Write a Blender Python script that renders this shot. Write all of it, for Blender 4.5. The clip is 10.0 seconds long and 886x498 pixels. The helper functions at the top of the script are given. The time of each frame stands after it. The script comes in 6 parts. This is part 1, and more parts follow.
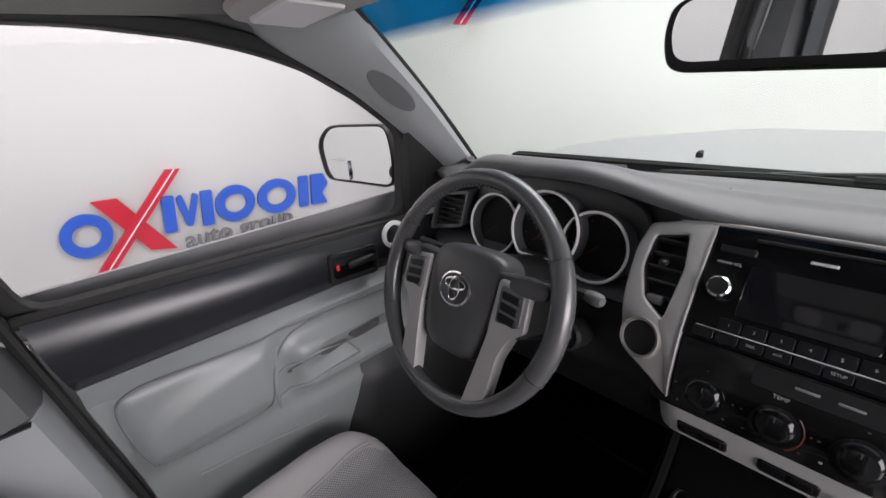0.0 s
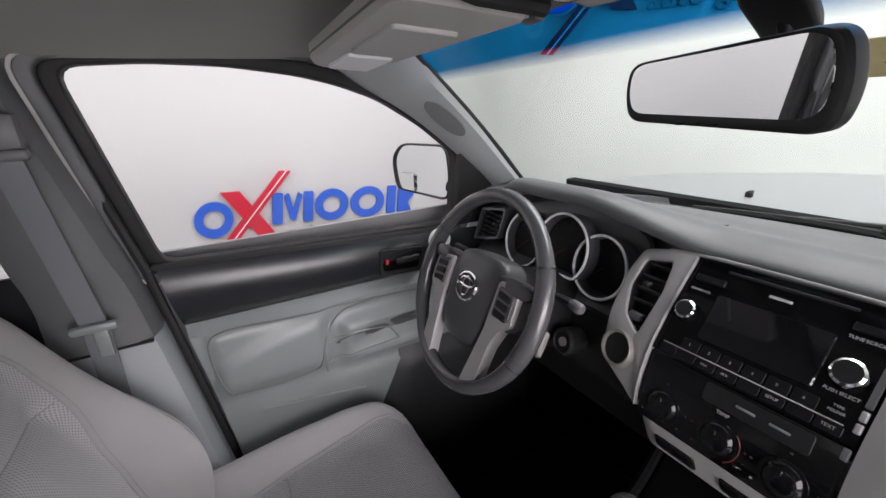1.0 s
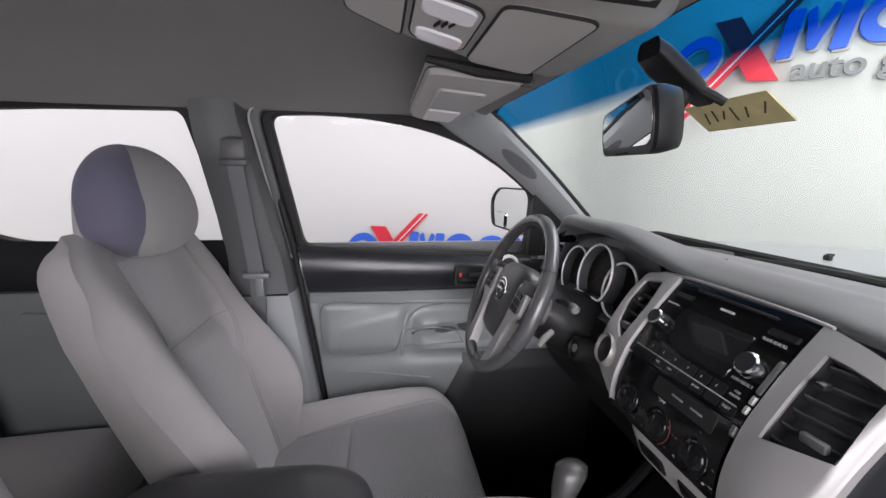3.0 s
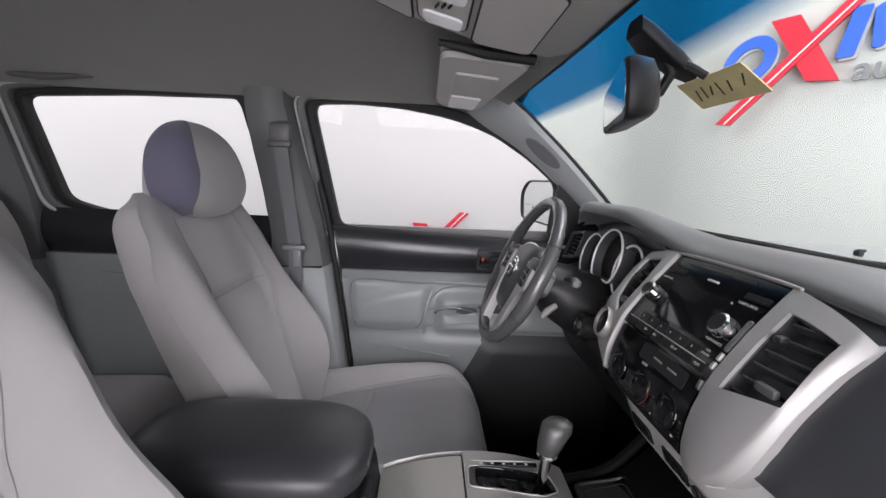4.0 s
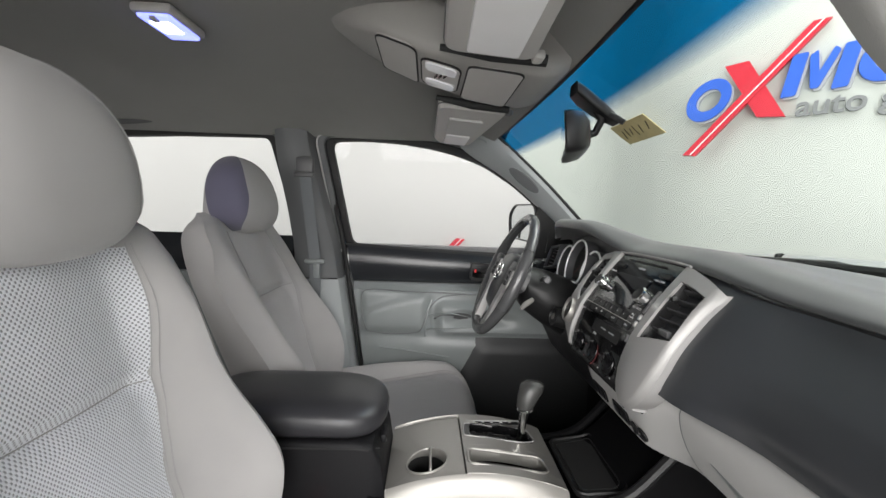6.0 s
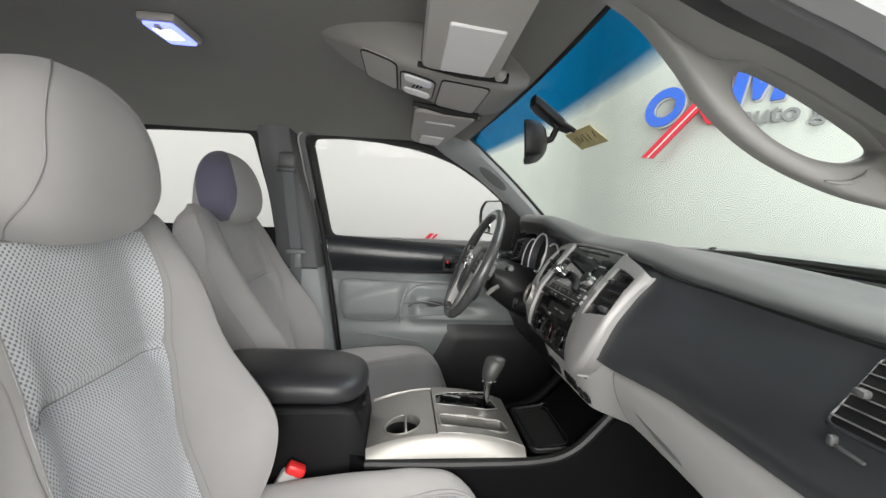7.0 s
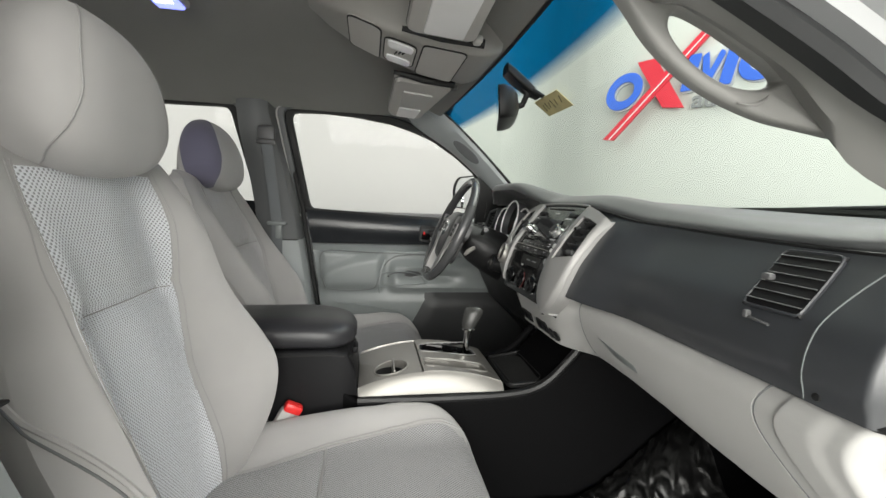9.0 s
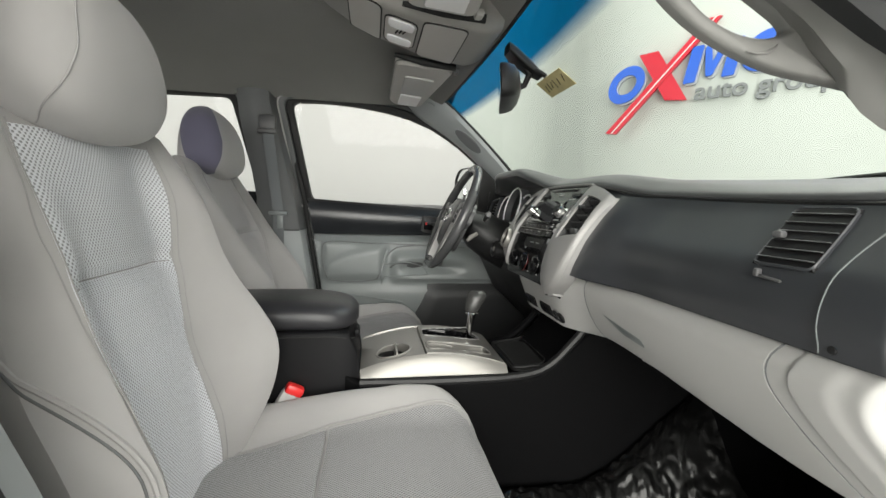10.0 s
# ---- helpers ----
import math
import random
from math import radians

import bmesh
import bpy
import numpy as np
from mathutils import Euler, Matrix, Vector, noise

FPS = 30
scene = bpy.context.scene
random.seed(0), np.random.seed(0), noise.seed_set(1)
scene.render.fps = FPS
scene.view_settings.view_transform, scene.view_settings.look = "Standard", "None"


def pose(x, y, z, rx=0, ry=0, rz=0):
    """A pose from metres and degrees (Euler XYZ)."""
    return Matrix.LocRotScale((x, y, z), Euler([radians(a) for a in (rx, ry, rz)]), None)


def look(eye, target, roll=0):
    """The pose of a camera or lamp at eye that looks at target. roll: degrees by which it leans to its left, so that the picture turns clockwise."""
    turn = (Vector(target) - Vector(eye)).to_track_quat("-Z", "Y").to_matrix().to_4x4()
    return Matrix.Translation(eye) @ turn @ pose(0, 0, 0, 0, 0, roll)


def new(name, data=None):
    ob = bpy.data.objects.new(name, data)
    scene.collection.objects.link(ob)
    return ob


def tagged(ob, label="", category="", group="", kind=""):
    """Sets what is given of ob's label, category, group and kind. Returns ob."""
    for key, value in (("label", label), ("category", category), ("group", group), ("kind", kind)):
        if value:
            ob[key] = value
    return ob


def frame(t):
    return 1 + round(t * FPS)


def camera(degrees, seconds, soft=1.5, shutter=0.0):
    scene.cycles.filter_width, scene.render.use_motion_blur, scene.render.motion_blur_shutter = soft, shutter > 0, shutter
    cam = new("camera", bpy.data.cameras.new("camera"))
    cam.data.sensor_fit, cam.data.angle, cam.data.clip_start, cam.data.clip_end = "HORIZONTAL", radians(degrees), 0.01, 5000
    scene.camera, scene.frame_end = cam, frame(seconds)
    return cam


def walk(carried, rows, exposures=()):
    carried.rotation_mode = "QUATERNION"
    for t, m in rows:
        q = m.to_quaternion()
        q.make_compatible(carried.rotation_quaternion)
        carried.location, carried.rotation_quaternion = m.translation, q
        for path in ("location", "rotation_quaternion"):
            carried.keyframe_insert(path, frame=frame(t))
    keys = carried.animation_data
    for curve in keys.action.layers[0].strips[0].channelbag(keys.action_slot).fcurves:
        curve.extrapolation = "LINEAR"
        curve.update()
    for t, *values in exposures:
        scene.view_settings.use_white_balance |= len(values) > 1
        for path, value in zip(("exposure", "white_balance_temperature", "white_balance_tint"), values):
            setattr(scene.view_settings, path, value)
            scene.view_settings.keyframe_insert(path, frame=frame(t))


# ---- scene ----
cam = camera(92.5, 10.0)
PATH = [
    (0, (0.046, 0.114, 1.702), (-1.378, 1.306, 0.96), -5.4),
    (0.5, (0.127, 0.114, 1.721), (-1.423, 1.169, 1.023), -4.7),
    (1, (0.21, 0.129, 1.714), (-1.469, 1.011, 1.079), -2.9),
    (1.5, (0.304, 0.142, 1.707), (-1.49, 0.82, 1.139), -1.4),
    (2, (0.377, 0.163, 1.69), (-1.497, 0.672, 1.209), -0.6),
    (2.5, (0.434, 0.193, 1.679), (-1.486, 0.592, 1.284), -0.1),
    (4, (0.564, 0.282, 1.605), (-1.409, 0.35, 1.285), 2.5),
    (4.5, (0.593, 0.316, 1.592), (-1.382, 0.296, 1.279), 2.2),
    (5, (0.635, 0.32, 1.582), (-1.346, 0.279, 1.31), 1.7),
    (5.5, (0.708, 0.287, 1.578), (-1.281, 0.296, 1.368), 1.5),
    (7, (0.883, 0.267, 1.573), (-1.098, 0.468, 1.386), 2.7),
    (7.5, (0.926, 0.252, 1.563), (-1.047, 0.51, 1.361), 2.5),
    (8, (0.951, 0.23, 1.546), (-1.012, 0.551, 1.331), 2.7),
    (8.5, (0.961, 0.232, 1.521), (-0.997, 0.577, 1.301), 2.5),
    (9, (0.963, 0.231, 1.498), (-0.995, 0.578, 1.282), 2.2),
    (9.5, (0.961, 0.232, 1.473), (-0.998, 0.574, 1.261), 2.0),
    (10, (0.958, 0.234, 1.45), (-1.003, 0.569, 1.246), 1.8),
]
EXPOSURES = [(0.0, 0.19, 6350, 20.0), (4.0, 0.22, 6250, 20.0), (5.5, 0.20, 6400, 13.0), (7.5, 0.12, 6500, 9.0), (10.0, 0.08, 6620, 6.5)]
walk(cam, [(t, look(eye, target, roll)) for t, eye, target, roll in PATH], exposures=EXPOSURES)


# ---- world and light ----
world = bpy.data.worlds.new("studio_world")
scene.world = world
world.use_nodes = True
world.node_tree.nodes["Background"].inputs[0].default_value = (0.9, 0.95, 1.0, 1)
world.node_tree.nodes["Background"].inputs[1].default_value = 0.3


def area_lamp(name, eye, target, sx, sy, watts, color=(1, 1, 1)):
    data = bpy.data.lights.new(name, "AREA")
    data.shape, data.size, data.size_y = "RECTANGLE", sx, sy
    data.energy, data.color = watts, color
    ob = new(name, data)
    ob.matrix_world = look(eye, target)
    return ob


area_lamp("ceiling_softbox_light", (-0.5, -0.7, 4.05), (-0.5, -0.7, 0), 4.6, 5.0, 24, (1.0, 0.99, 0.97))
area_lamp("side_softbox_light", (4.0, 0.1, 2.1), (0.0, 0.1, 1.25), 4.0, 2.5, 285, (1.0, 0.98, 0.95))
# added unseen fill that brightens the wall ahead and the dash face
area_lamp("rear_fill_light", (-0.6, -3.6, 3.5), (-1.6, 1.8, 1.4), 3.2, 1.6, 60, (1.0, 0.99, 0.97))
# added unseen fill through the windshield, lifts the driver's side
area_lamp("front_fill_light", (-0.3, 2.1, 3.7), (-0.3, 0.1, 1.2), 2.6, 1.2, 74, (1.0, 0.99, 0.98))


# ---- materials ----
def rgb(r, g, b):
    return (r, g, b, 1)


def material(name, color, rough=0.6, metal=0.0, grain=0.0, grain_size=900.0, wear=0.08, wear_size=6.0, coat=0.0, spec=0.5, sheen=0.0):
    """Principled surface with fine grain relief and a broad, faint unevenness in tone and gloss."""
    m = bpy.data.materials.new(name)
    m.use_nodes = True
    nt = m.node_tree
    b = nt.nodes["Principled BSDF"]
    b.inputs["Roughness"].default_value = rough
    b.inputs["Metallic"].default_value = metal
    b.inputs["Coat Weight"].default_value = coat
    b.inputs["Specular IOR Level"].default_value = spec
    b.inputs["Sheen Weight"].default_value = sheen
    tc = nt.nodes.new("ShaderNodeTexCoord")
    n1 = nt.nodes.new("ShaderNodeTexNoise")
    n1.inputs["Scale"].default_value = wear_size
    n1.inputs["Detail"].default_value = 4
    nt.links.new(tc.outputs["Object"], n1.inputs["Vector"])
    ramp = nt.nodes.new("ShaderNodeMapRange")
    ramp.inputs["From Min"].default_value, ramp.inputs["From Max"].default_value = 0.3, 0.7
    ramp.inputs["To Min"].default_value, ramp.inputs["To Max"].default_value = 1 - wear, 1 + wear
    nt.links.new(n1.outputs["Fac"], ramp.inputs["Value"])
    mul = nt.nodes.new("ShaderNodeVectorMath")
    mul.operation = "SCALE"
    mul.inputs[0].default_value = color[:3]
    nt.links.new(ramp.outputs[0], mul.inputs["Scale"])
    nt.links.new(mul.outputs[0], b.inputs["Base Color"])
    r2 = nt.nodes.new("ShaderNodeMapRange")
    r2.inputs["From Min"].default_value, r2.inputs["From Max"].default_value = 0.3, 0.7
    r2.inputs["To Min"].default_value, r2.inputs["To Max"].default_value = rough * 0.88, min(1, rough * 1.12)
    nt.links.new(n1.outputs["Fac"], r2.inputs["Value"])
    nt.links.new(r2.outputs[0], b.inputs["Roughness"])
    if grain > 0:
        n2 = nt.nodes.new("ShaderNodeTexNoise")
        n2.inputs["Scale"].default_value = grain_size
        n2.inputs["Detail"].default_value = 2
        nt.links.new(tc.outputs["Object"], n2.inputs["Vector"])
        bump = nt.nodes.new("ShaderNodeBump")
        bump.inputs["Strength"].default_value = grain
        bump.inputs["Distance"].default_value = 0.001
        nt.links.new(n2.outputs["Fac"], bump.inputs["Height"])
        nt.links.new(bump.outputs[0], b.inputs["Normal"])
    return m


def mesh_fabric(name, dark, light, pitch):
    """Woven spacer mesh: light threads round small staggered holes, mapped by the part's UV in metres."""
    m = bpy.data.materials.new(name)
    m.use_nodes = True
    nt = m.node_tree
    b = nt.nodes["Principled BSDF"]
    b.inputs["Roughness"].default_value = 0.85
    b.inputs["Sheen Weight"].default_value = 0.2
    uv = nt.nodes.new("ShaderNodeUVMap")
    uv.uv_map = "UVMap"
    mp = nt.nodes.new("ShaderNodeMapping")
    mp.inputs["Scale"].default_value = (1 / pitch, 1 / pitch, 1)
    nt.links.new(uv.outputs[0], mp.inputs[0])
    sep = nt.nodes.new("ShaderNodeSeparateXYZ")
    nt.links.new(mp.outputs[0], sep.inputs[0])

    def calc(op, a, b=0.0):
        n = nt.nodes.new("ShaderNodeMath")
        n.operation = op
        for slot, v in zip(n.inputs, (a, b)):
            if isinstance(v, float):
                slot.default_value = v
            else:
                nt.links.new(v, slot)
        return n.outputs[0]

    # two crossing waves leave small holes on a staggered lattice
    row = calc("MULTIPLY", sep.outputs[1], 0.8)
    wave = calc("ADD", calc("SINE", calc("MULTIPLY", calc("ADD", sep.outputs[0], row), math.pi)), calc("SINE", calc("MULTIPLY", calc("SUBTRACT", sep.outputs[0], row), math.pi)))
    ramp = nt.nodes.new("ShaderNodeMapRange")
    ramp.interpolation_type = "SMOOTHSTEP"
    ramp.inputs["From Min"].default_value, ramp.inputs["From Max"].default_value = -0.5, 1.7
    nt.links.new(wave, ramp.inputs["Value"])
    tint = nt.nodes.new("ShaderNodeMix")
    tint.data_type = "RGBA"
    tint.inputs[6].default_value, tint.inputs[7].default_value = rgb(*light), rgb(*dark)
    nt.links.new(ramp.outputs[0], tint.inputs[0])
    nt.links.new(tint.outputs[2], b.inputs["Base Color"])
    bump = nt.nodes.new("ShaderNodeBump")
    bump.inputs["Strength"].default_value = 0.5
    bump.inputs["Distance"].default_value = 0.0012
    bump.invert = True
    nt.links.new(ramp.outputs[0], bump.inputs["Height"])
    nt.links.new(bump.outputs[0], b.inputs["Normal"])
    return m


def glass(name, tint=(0.97, 0.985, 0.975), band=None):
    """Thin pane: clear with a faint gloss; band = (z low, z high, colour) adds the sun strip along its top."""
    m = bpy.data.materials.new(name)
    m.use_nodes = True
    nt = m.node_tree
    nt.nodes.remove(nt.nodes["Principled BSDF"])
    out = nt.nodes["Material Output"]
    tr = nt.nodes.new("ShaderNodeBsdfTransparent")
    gl = nt.nodes.new("ShaderNodeBsdfGlossy")
    gl.inputs["Roughness"].default_value = 0.01
    mix = nt.nodes.new("ShaderNodeMixShader")
    lw = nt.nodes.new("ShaderNodeLayerWeight")
    lw.inputs["Blend"].default_value = 0.5
    pw = nt.nodes.new("ShaderNodeMath")
    pw.operation = "POWER"
    pw.inputs[1].default_value = 5.0
    nt.links.new(lw.outputs["Facing"], pw.inputs[0])
    fr = nt.nodes.new("ShaderNodeMath")
    fr.operation = "MULTIPLY_ADD"
    fr.inputs[1].default_value, fr.inputs[2].default_value = 0.4, 0.006
    nt.links.new(pw.outputs[0], fr.inputs[0])
    tr.inputs[0].default_value = rgb(*tint)
    if band:
        geo = nt.nodes.new("ShaderNodeTexCoord")
        sep = nt.nodes.new("ShaderNodeSeparateXYZ")
        nt.links.new(geo.outputs["UV"], sep.inputs[0])
        mr = nt.nodes.new("ShaderNodeMapRange")
        mr.inputs["From Min"].default_value, mr.inputs["From Max"].default_value = band[0], band[1]
        nt.links.new(sep.outputs["Y"], mr.inputs["Value"])
        cm = nt.nodes.new("ShaderNodeMix")
        cm.data_type = "RGBA"
        cm.inputs[6].default_value, cm.inputs[7].default_value = rgb(*tint), rgb(*band[2])
        nt.links.new(mr.outputs[0], cm.inputs[0])
        nt.links.new(cm.outputs[2], tr.inputs[0])
    nt.links.new(fr.outputs[0], mix.inputs[0])
    nt.links.new(tr.outputs[0], mix.inputs[1])
    nt.links.new(gl.outputs[0], mix.inputs[2])
    nt.links.new(mix.outputs[0], out.inputs[0])
    return m


M_WALL = material("studio_paint", (0.565, 0.573, 0.560), 0.8, wear=0.015, wear_size=0.7)
M_FLOOR = material("studio_floor_paint", (0.72, 0.72, 0.71), 0.45, wear=0.03, wear_size=1.5)
M_BLUE = material("sign_blue", (0.03, 0.12, 0.62), 0.35, wear=0.04)
M_RED = material("sign_red", (0.62, 0.02, 0.045), 0.35, wear=0.04)
M_SIGNGREY = material("sign_grey", (0.42, 0.42, 0.45), 0.4, wear=0.04)
M_SIGNTEXT = material("sign_dark_grey", (0.20, 0.20, 0.215), 0.45, wear=0.04)
M_SIGNWHITE = material("sign_white", (0.8, 0.8, 0.8), 0.4, wear=0.03)
M_HEADLINER = material("headliner_fabric", (0.21, 0.205, 0.195), 0.95, grain=0.5, grain_size=1400, wear=0.06, wear_size=9, sheen=0.2)
M_SEAT = material("seat_cloth", (0.36, 0.35, 0.344), 0.85, grain=0.35, grain_size=1800, wear=0.06, wear_size=8, sheen=0.25)
M_SEAM = material("seam_thread", (0.315, 0.308, 0.305), 0.8, wear=0.05)
M_MESH = mesh_fabric("seat_mesh_fabric", (0.24, 0.242, 0.252), (0.68, 0.69, 0.725), 0.0026)
M_MESHLOW = mesh_fabric("lower_mesh_fabric", (0.28, 0.282, 0.295), (0.68, 0.69, 0.73), 0.0023)
# the backrest mesh in lower contrast, for the driver seat
M_MESHSOFT = mesh_fabric("soft_mesh_fabric", (0.30, 0.292, 0.294), (0.48, 0.468, 0.472), 0.0024)
# same mesh for the cushions, darkened to carry the shade low in the cab
M_MESHFINE = mesh_fabric("shaded_cushion_mesh", (0.10, 0.099, 0.10), (0.32, 0.316, 0.321), 0.0024)
M_TRIM = material("grey_door_trim", (0.215, 0.232, 0.232), 0.36, grain=0.12, grain_size=1500, wear=0.05)
M_PILLAR = material("grey_pillar_trim", (0.335, 0.355, 0.358), 0.5, grain=0.3, grain_size=1500, wear=0.05)
M_LOWER = material("light_grey_dash_plastic", (0.46, 0.455, 0.444), 0.60, grain=0.3, grain_size=1500, wear=0.04)
M_DASH = material("charcoal_dash_plastic", (0.034, 0.0365, 0.042), 0.36, grain=0.12, grain_size=1300, wear=0.10, spec=0.9)
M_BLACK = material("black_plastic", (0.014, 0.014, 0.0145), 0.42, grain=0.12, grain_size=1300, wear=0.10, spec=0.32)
M_GLOSSBLACK = material("gloss_black_panel", (0.005, 0.005, 0.0055), 0.10, wear=0.10, spec=0.32)
M_DOORBLACK = material("black_door_vinyl", (0.020, 0.022, 0.025), 0.24, grain=0.12, grain_size=1100, wear=0.12)
M_RUBBER = material("black_rubber", (0.01, 0.01, 0.01), 0.7, wear=0.1)
M_SILVER = material("silver_trim_paint", (0.37, 0.363, 0.356), 0.52, metal=0.40, grain=0.05, grain_size=3000, wear=0.03)
M_SATIN = material("satin_console_silver", (0.29, 0.28, 0.262), 0.38, metal=0.45, wear=0.04)
M_CHROME = material("chrome", (0.8, 0.8, 0.8), 0.08, metal=1.0, wear=0.03)
M_RING = material("gauge_ring_silver", (0.86, 0.86, 0.86), 0.30, metal=0.1, wear=0.03)
M_LEATHER = material("black_wheel_leather", (0.066, 0.067, 0.069), 0.24, grain=0.15, grain_size=700, wear=0.12, spec=0.7)
M_CARPET = material("black_carpet", (0.012, 0.012, 0.013), 0.95, grain=0.9, grain_size=600, wear=0.25, wear_size=14, spec=0.1)
M_FILM = material("clear_plastic_floor_film", (0.004, 0.004, 0.004), 0.2, wear=0.2, spec=0.3)
M_PAINT = material("silver_car_paint", (0.34, 0.345, 0.35), 0.46, metal=0.2, wear=0.03, coat=0.15)
M_RED_PLASTIC = material("red_buckle_plastic", (0.75, 0.03, 0.03), 0.35, wear=0.05)
M_TAG = material("olive_paper_tag", (0.62, 0.54, 0.28), 0.8, wear=0.12, wear_size=40)
M_INK = material("dark_ink", (0.09, 0.07, 0.04), 0.8, wear=0.05)
M_PRINT = material("pale_print", (0.42, 0.42, 0.42), 0.5, wear=0.02)
# darker copy of the pillar plastic: shade on the open side, put into colour
M_PILLARSHADE = material("shaded_pillar_plastic", (0.205, 0.202, 0.194), 0.5, grain=0.3, grain_size=1500, wear=0.05)
M_BELT = material("grey_webbing", (0.15, 0.16, 0.168), 0.7, grain=0.6, grain_size=900, wear=0.05)
M_MIRROR = material("mirror_glass", (0.85, 0.87, 0.87), 0.015, metal=1.0, wear=0.0)
M_LENS = material("frosted_lamp_lens", (0.85, 0.85, 0.87), 0.16, wear=0.02)
M_VISORFLAP = material("pale_visor_flap", (0.82, 0.81, 0.81), 0.5, wear=0.04)
M_CONSOLE = material("overhead_console_plastic", (0.45, 0.435, 0.415), 0.55, grain=0.3, grain_size=1500, wear=0.05)
M_OVERHEAD = material("overhead_housing_plastic", (0.29, 0.28, 0.265), 0.55, grain=0.3, grain_size=1500, wear=0.06)
M_GLASS = glass("clear_side_glass", (0.97, 0.965, 0.965))
M_SHIELD = glass("windshield_glass", (0.905, 0.94, 0.912), band=(0.80, 0.86, (0.004, 0.16, 0.38)))

M_SATINDARK = material("dark_grey_satin_plastic", (0.09, 0.09, 0.092), 0.45, grain=0.2, grain_size=1300, wear=0.06)
M_SCREEN = material("dark_display_glass", (0.006, 0.006, 0.008), 0.06, wear=0.05, coat=0.5)
M_BUTTON = material("black_rubber_button", (0.009, 0.009, 0.010), 0.40, wear=0.06, spec=0.2)
M_DIM = material("dim_gauge_print", (0.07, 0.07, 0.07), 0.6, wear=0.02)
M_LEATHERPAD = material("black_airbag_vinyl", (0.050, 0.050, 0.052), 0.38, grain=0.2, grain_size=900, wear=0.08)
M_CONSOLETRAY = material("grey_rubber_tray", (0.13, 0.127, 0.12), 0.7, grain=0.3, grain_size=1200, wear=0.06)
M_ARM = material("black_arm_rest_vinyl", (0.026, 0.026, 0.029), 0.36, grain=0.2, grain_size=800, wear=0.08)
M_BIN = material("charcoal_bin_plastic", (0.007, 0.007, 0.008), 0.55, grain=0.25, grain_size=1200, wear=0.08, spec=0.2)
M_KNOB = material("grey_knob_leather", (0.042, 0.042, 0.041), 0.22, grain=0.4, grain_size=800, wear=0.08)
M_GRILLE = material("perforated_grille_grey", (0.16, 0.165, 0.17), 0.7, grain=1.0, grain_size=700, wear=0.08)
M_DOMELENS = material("bluish_lamp_lens", (0.30, 0.34, 0.85), 0.3, wear=0.02)
M_DOMELENS.node_tree.nodes["Principled BSDF"].inputs["Emission Color"].default_value = (0.22, 0.26, 1.0, 1)
M_DOMELENS.node_tree.nodes["Principled BSDF"].inputs["Emission Strength"].default_value = 2.0

M_COWL = material("charcoal_cowl_plastic", (0.066, 0.067, 0.070), 0.36, grain=0.15, grain_size=1300, wear=0.08, spec=0.5)
M_DIAL = material("black_dial_print", (0.010, 0.010, 0.010), 0.5, wear=0.05, spec=0.12)
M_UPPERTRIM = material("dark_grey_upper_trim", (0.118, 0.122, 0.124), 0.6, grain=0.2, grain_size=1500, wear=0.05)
# seat cloth with the shade on the driver's head rest put into its colour
M_SEATSHADE = material("violet_shade_cloth", (0.105, 0.100, 0.145), 0.85, grain=0.35, grain_size=1800, wear=0.05, sheen=0.2)
M_LAMPCORE = material("bright_lamp_core", (0.8, 0.82, 1.0), 0.3, wear=0.02)
M_LAMPCORE.node_tree.nodes["Principled BSDF"].inputs["Emission Color"].default_value = (0.85, 0.9, 1.0, 1)
M_LAMPCORE.node_tree.nodes["Principled BSDF"].inputs["Emission Strength"].default_value = 6.0
M_POCKET = material("pocket_shade_and_seal", (0.021, 0.022, 0.023), 0.5, grain=0.2, grain_size=1300, wear=0.06)
M_SLAT = material("black_vent_slat", (0.055, 0.055, 0.057), 0.35, wear=0.05)
M_DARKRED = material("dim_red_print", (0.09, 0.008, 0.008), 0.5, wear=0.05)
M_DASHTOP = material("charcoal_top_pad_vinyl", (0.058, 0.061, 0.063), 0.46, grain=0.10, grain_size=1300, wear=0.10, sheen=0.15, spec=0.55)
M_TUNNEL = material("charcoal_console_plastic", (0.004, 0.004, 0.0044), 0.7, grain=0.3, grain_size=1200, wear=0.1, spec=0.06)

# ---- building tools ----
BASE = {}


def thing(name, at, label, category, group="", kind=""):
    ob = new(name)
    ob.location = at
    ob.empty_display_size = 0.05
    BASE[ob.name] = Vector(at)
    return tagged(ob, label, category, group, kind)


def part(name, bm, mat, parent=None, label="", smooth=True):
    """Links a bmesh, given in world coordinates, as one mesh object under a thing or a part."""
    base = BASE.get(parent.name, Vector((0, 0, 0))) if parent else Vector((0, 0, 0))
    bmesh.ops.recalc_face_normals(bm, faces=bm.faces)
    me = bpy.data.meshes.new(name)
    for v in bm.verts:
        v.co -= base
    bm.to_mesh(me)
    bm.free()
    me.materials.append(mat)
    if smooth:
        me.shade_smooth()
        me.set_sharp_from_angle(angle=radians(38))
    ob = new(name, me)
    BASE[ob.name] = base
    if parent:
        ob.parent = parent
    if label:
        ob["label"] = label
    return ob


def lerp(a, b, t):
    return a + (b - a) * t


def curve_at(points, t):
    """Piecewise smooth interpolation of y over x in a list of (x, y)."""
    if t <= points[0][0]:
        return points[0][1]
    for (x0, y0), (x1, y1) in zip(points, points[1:]):
        if t <= x1:
            s = (t - x0) / (x1 - x0)
            return lerp(y0, y1, s)
    return points[-1][1]


def smooth_at(points, t, w):
    return sum(curve_at(points, t + k * w) for k in (-1, -0.5, 0, 0.5, 1)) / 5


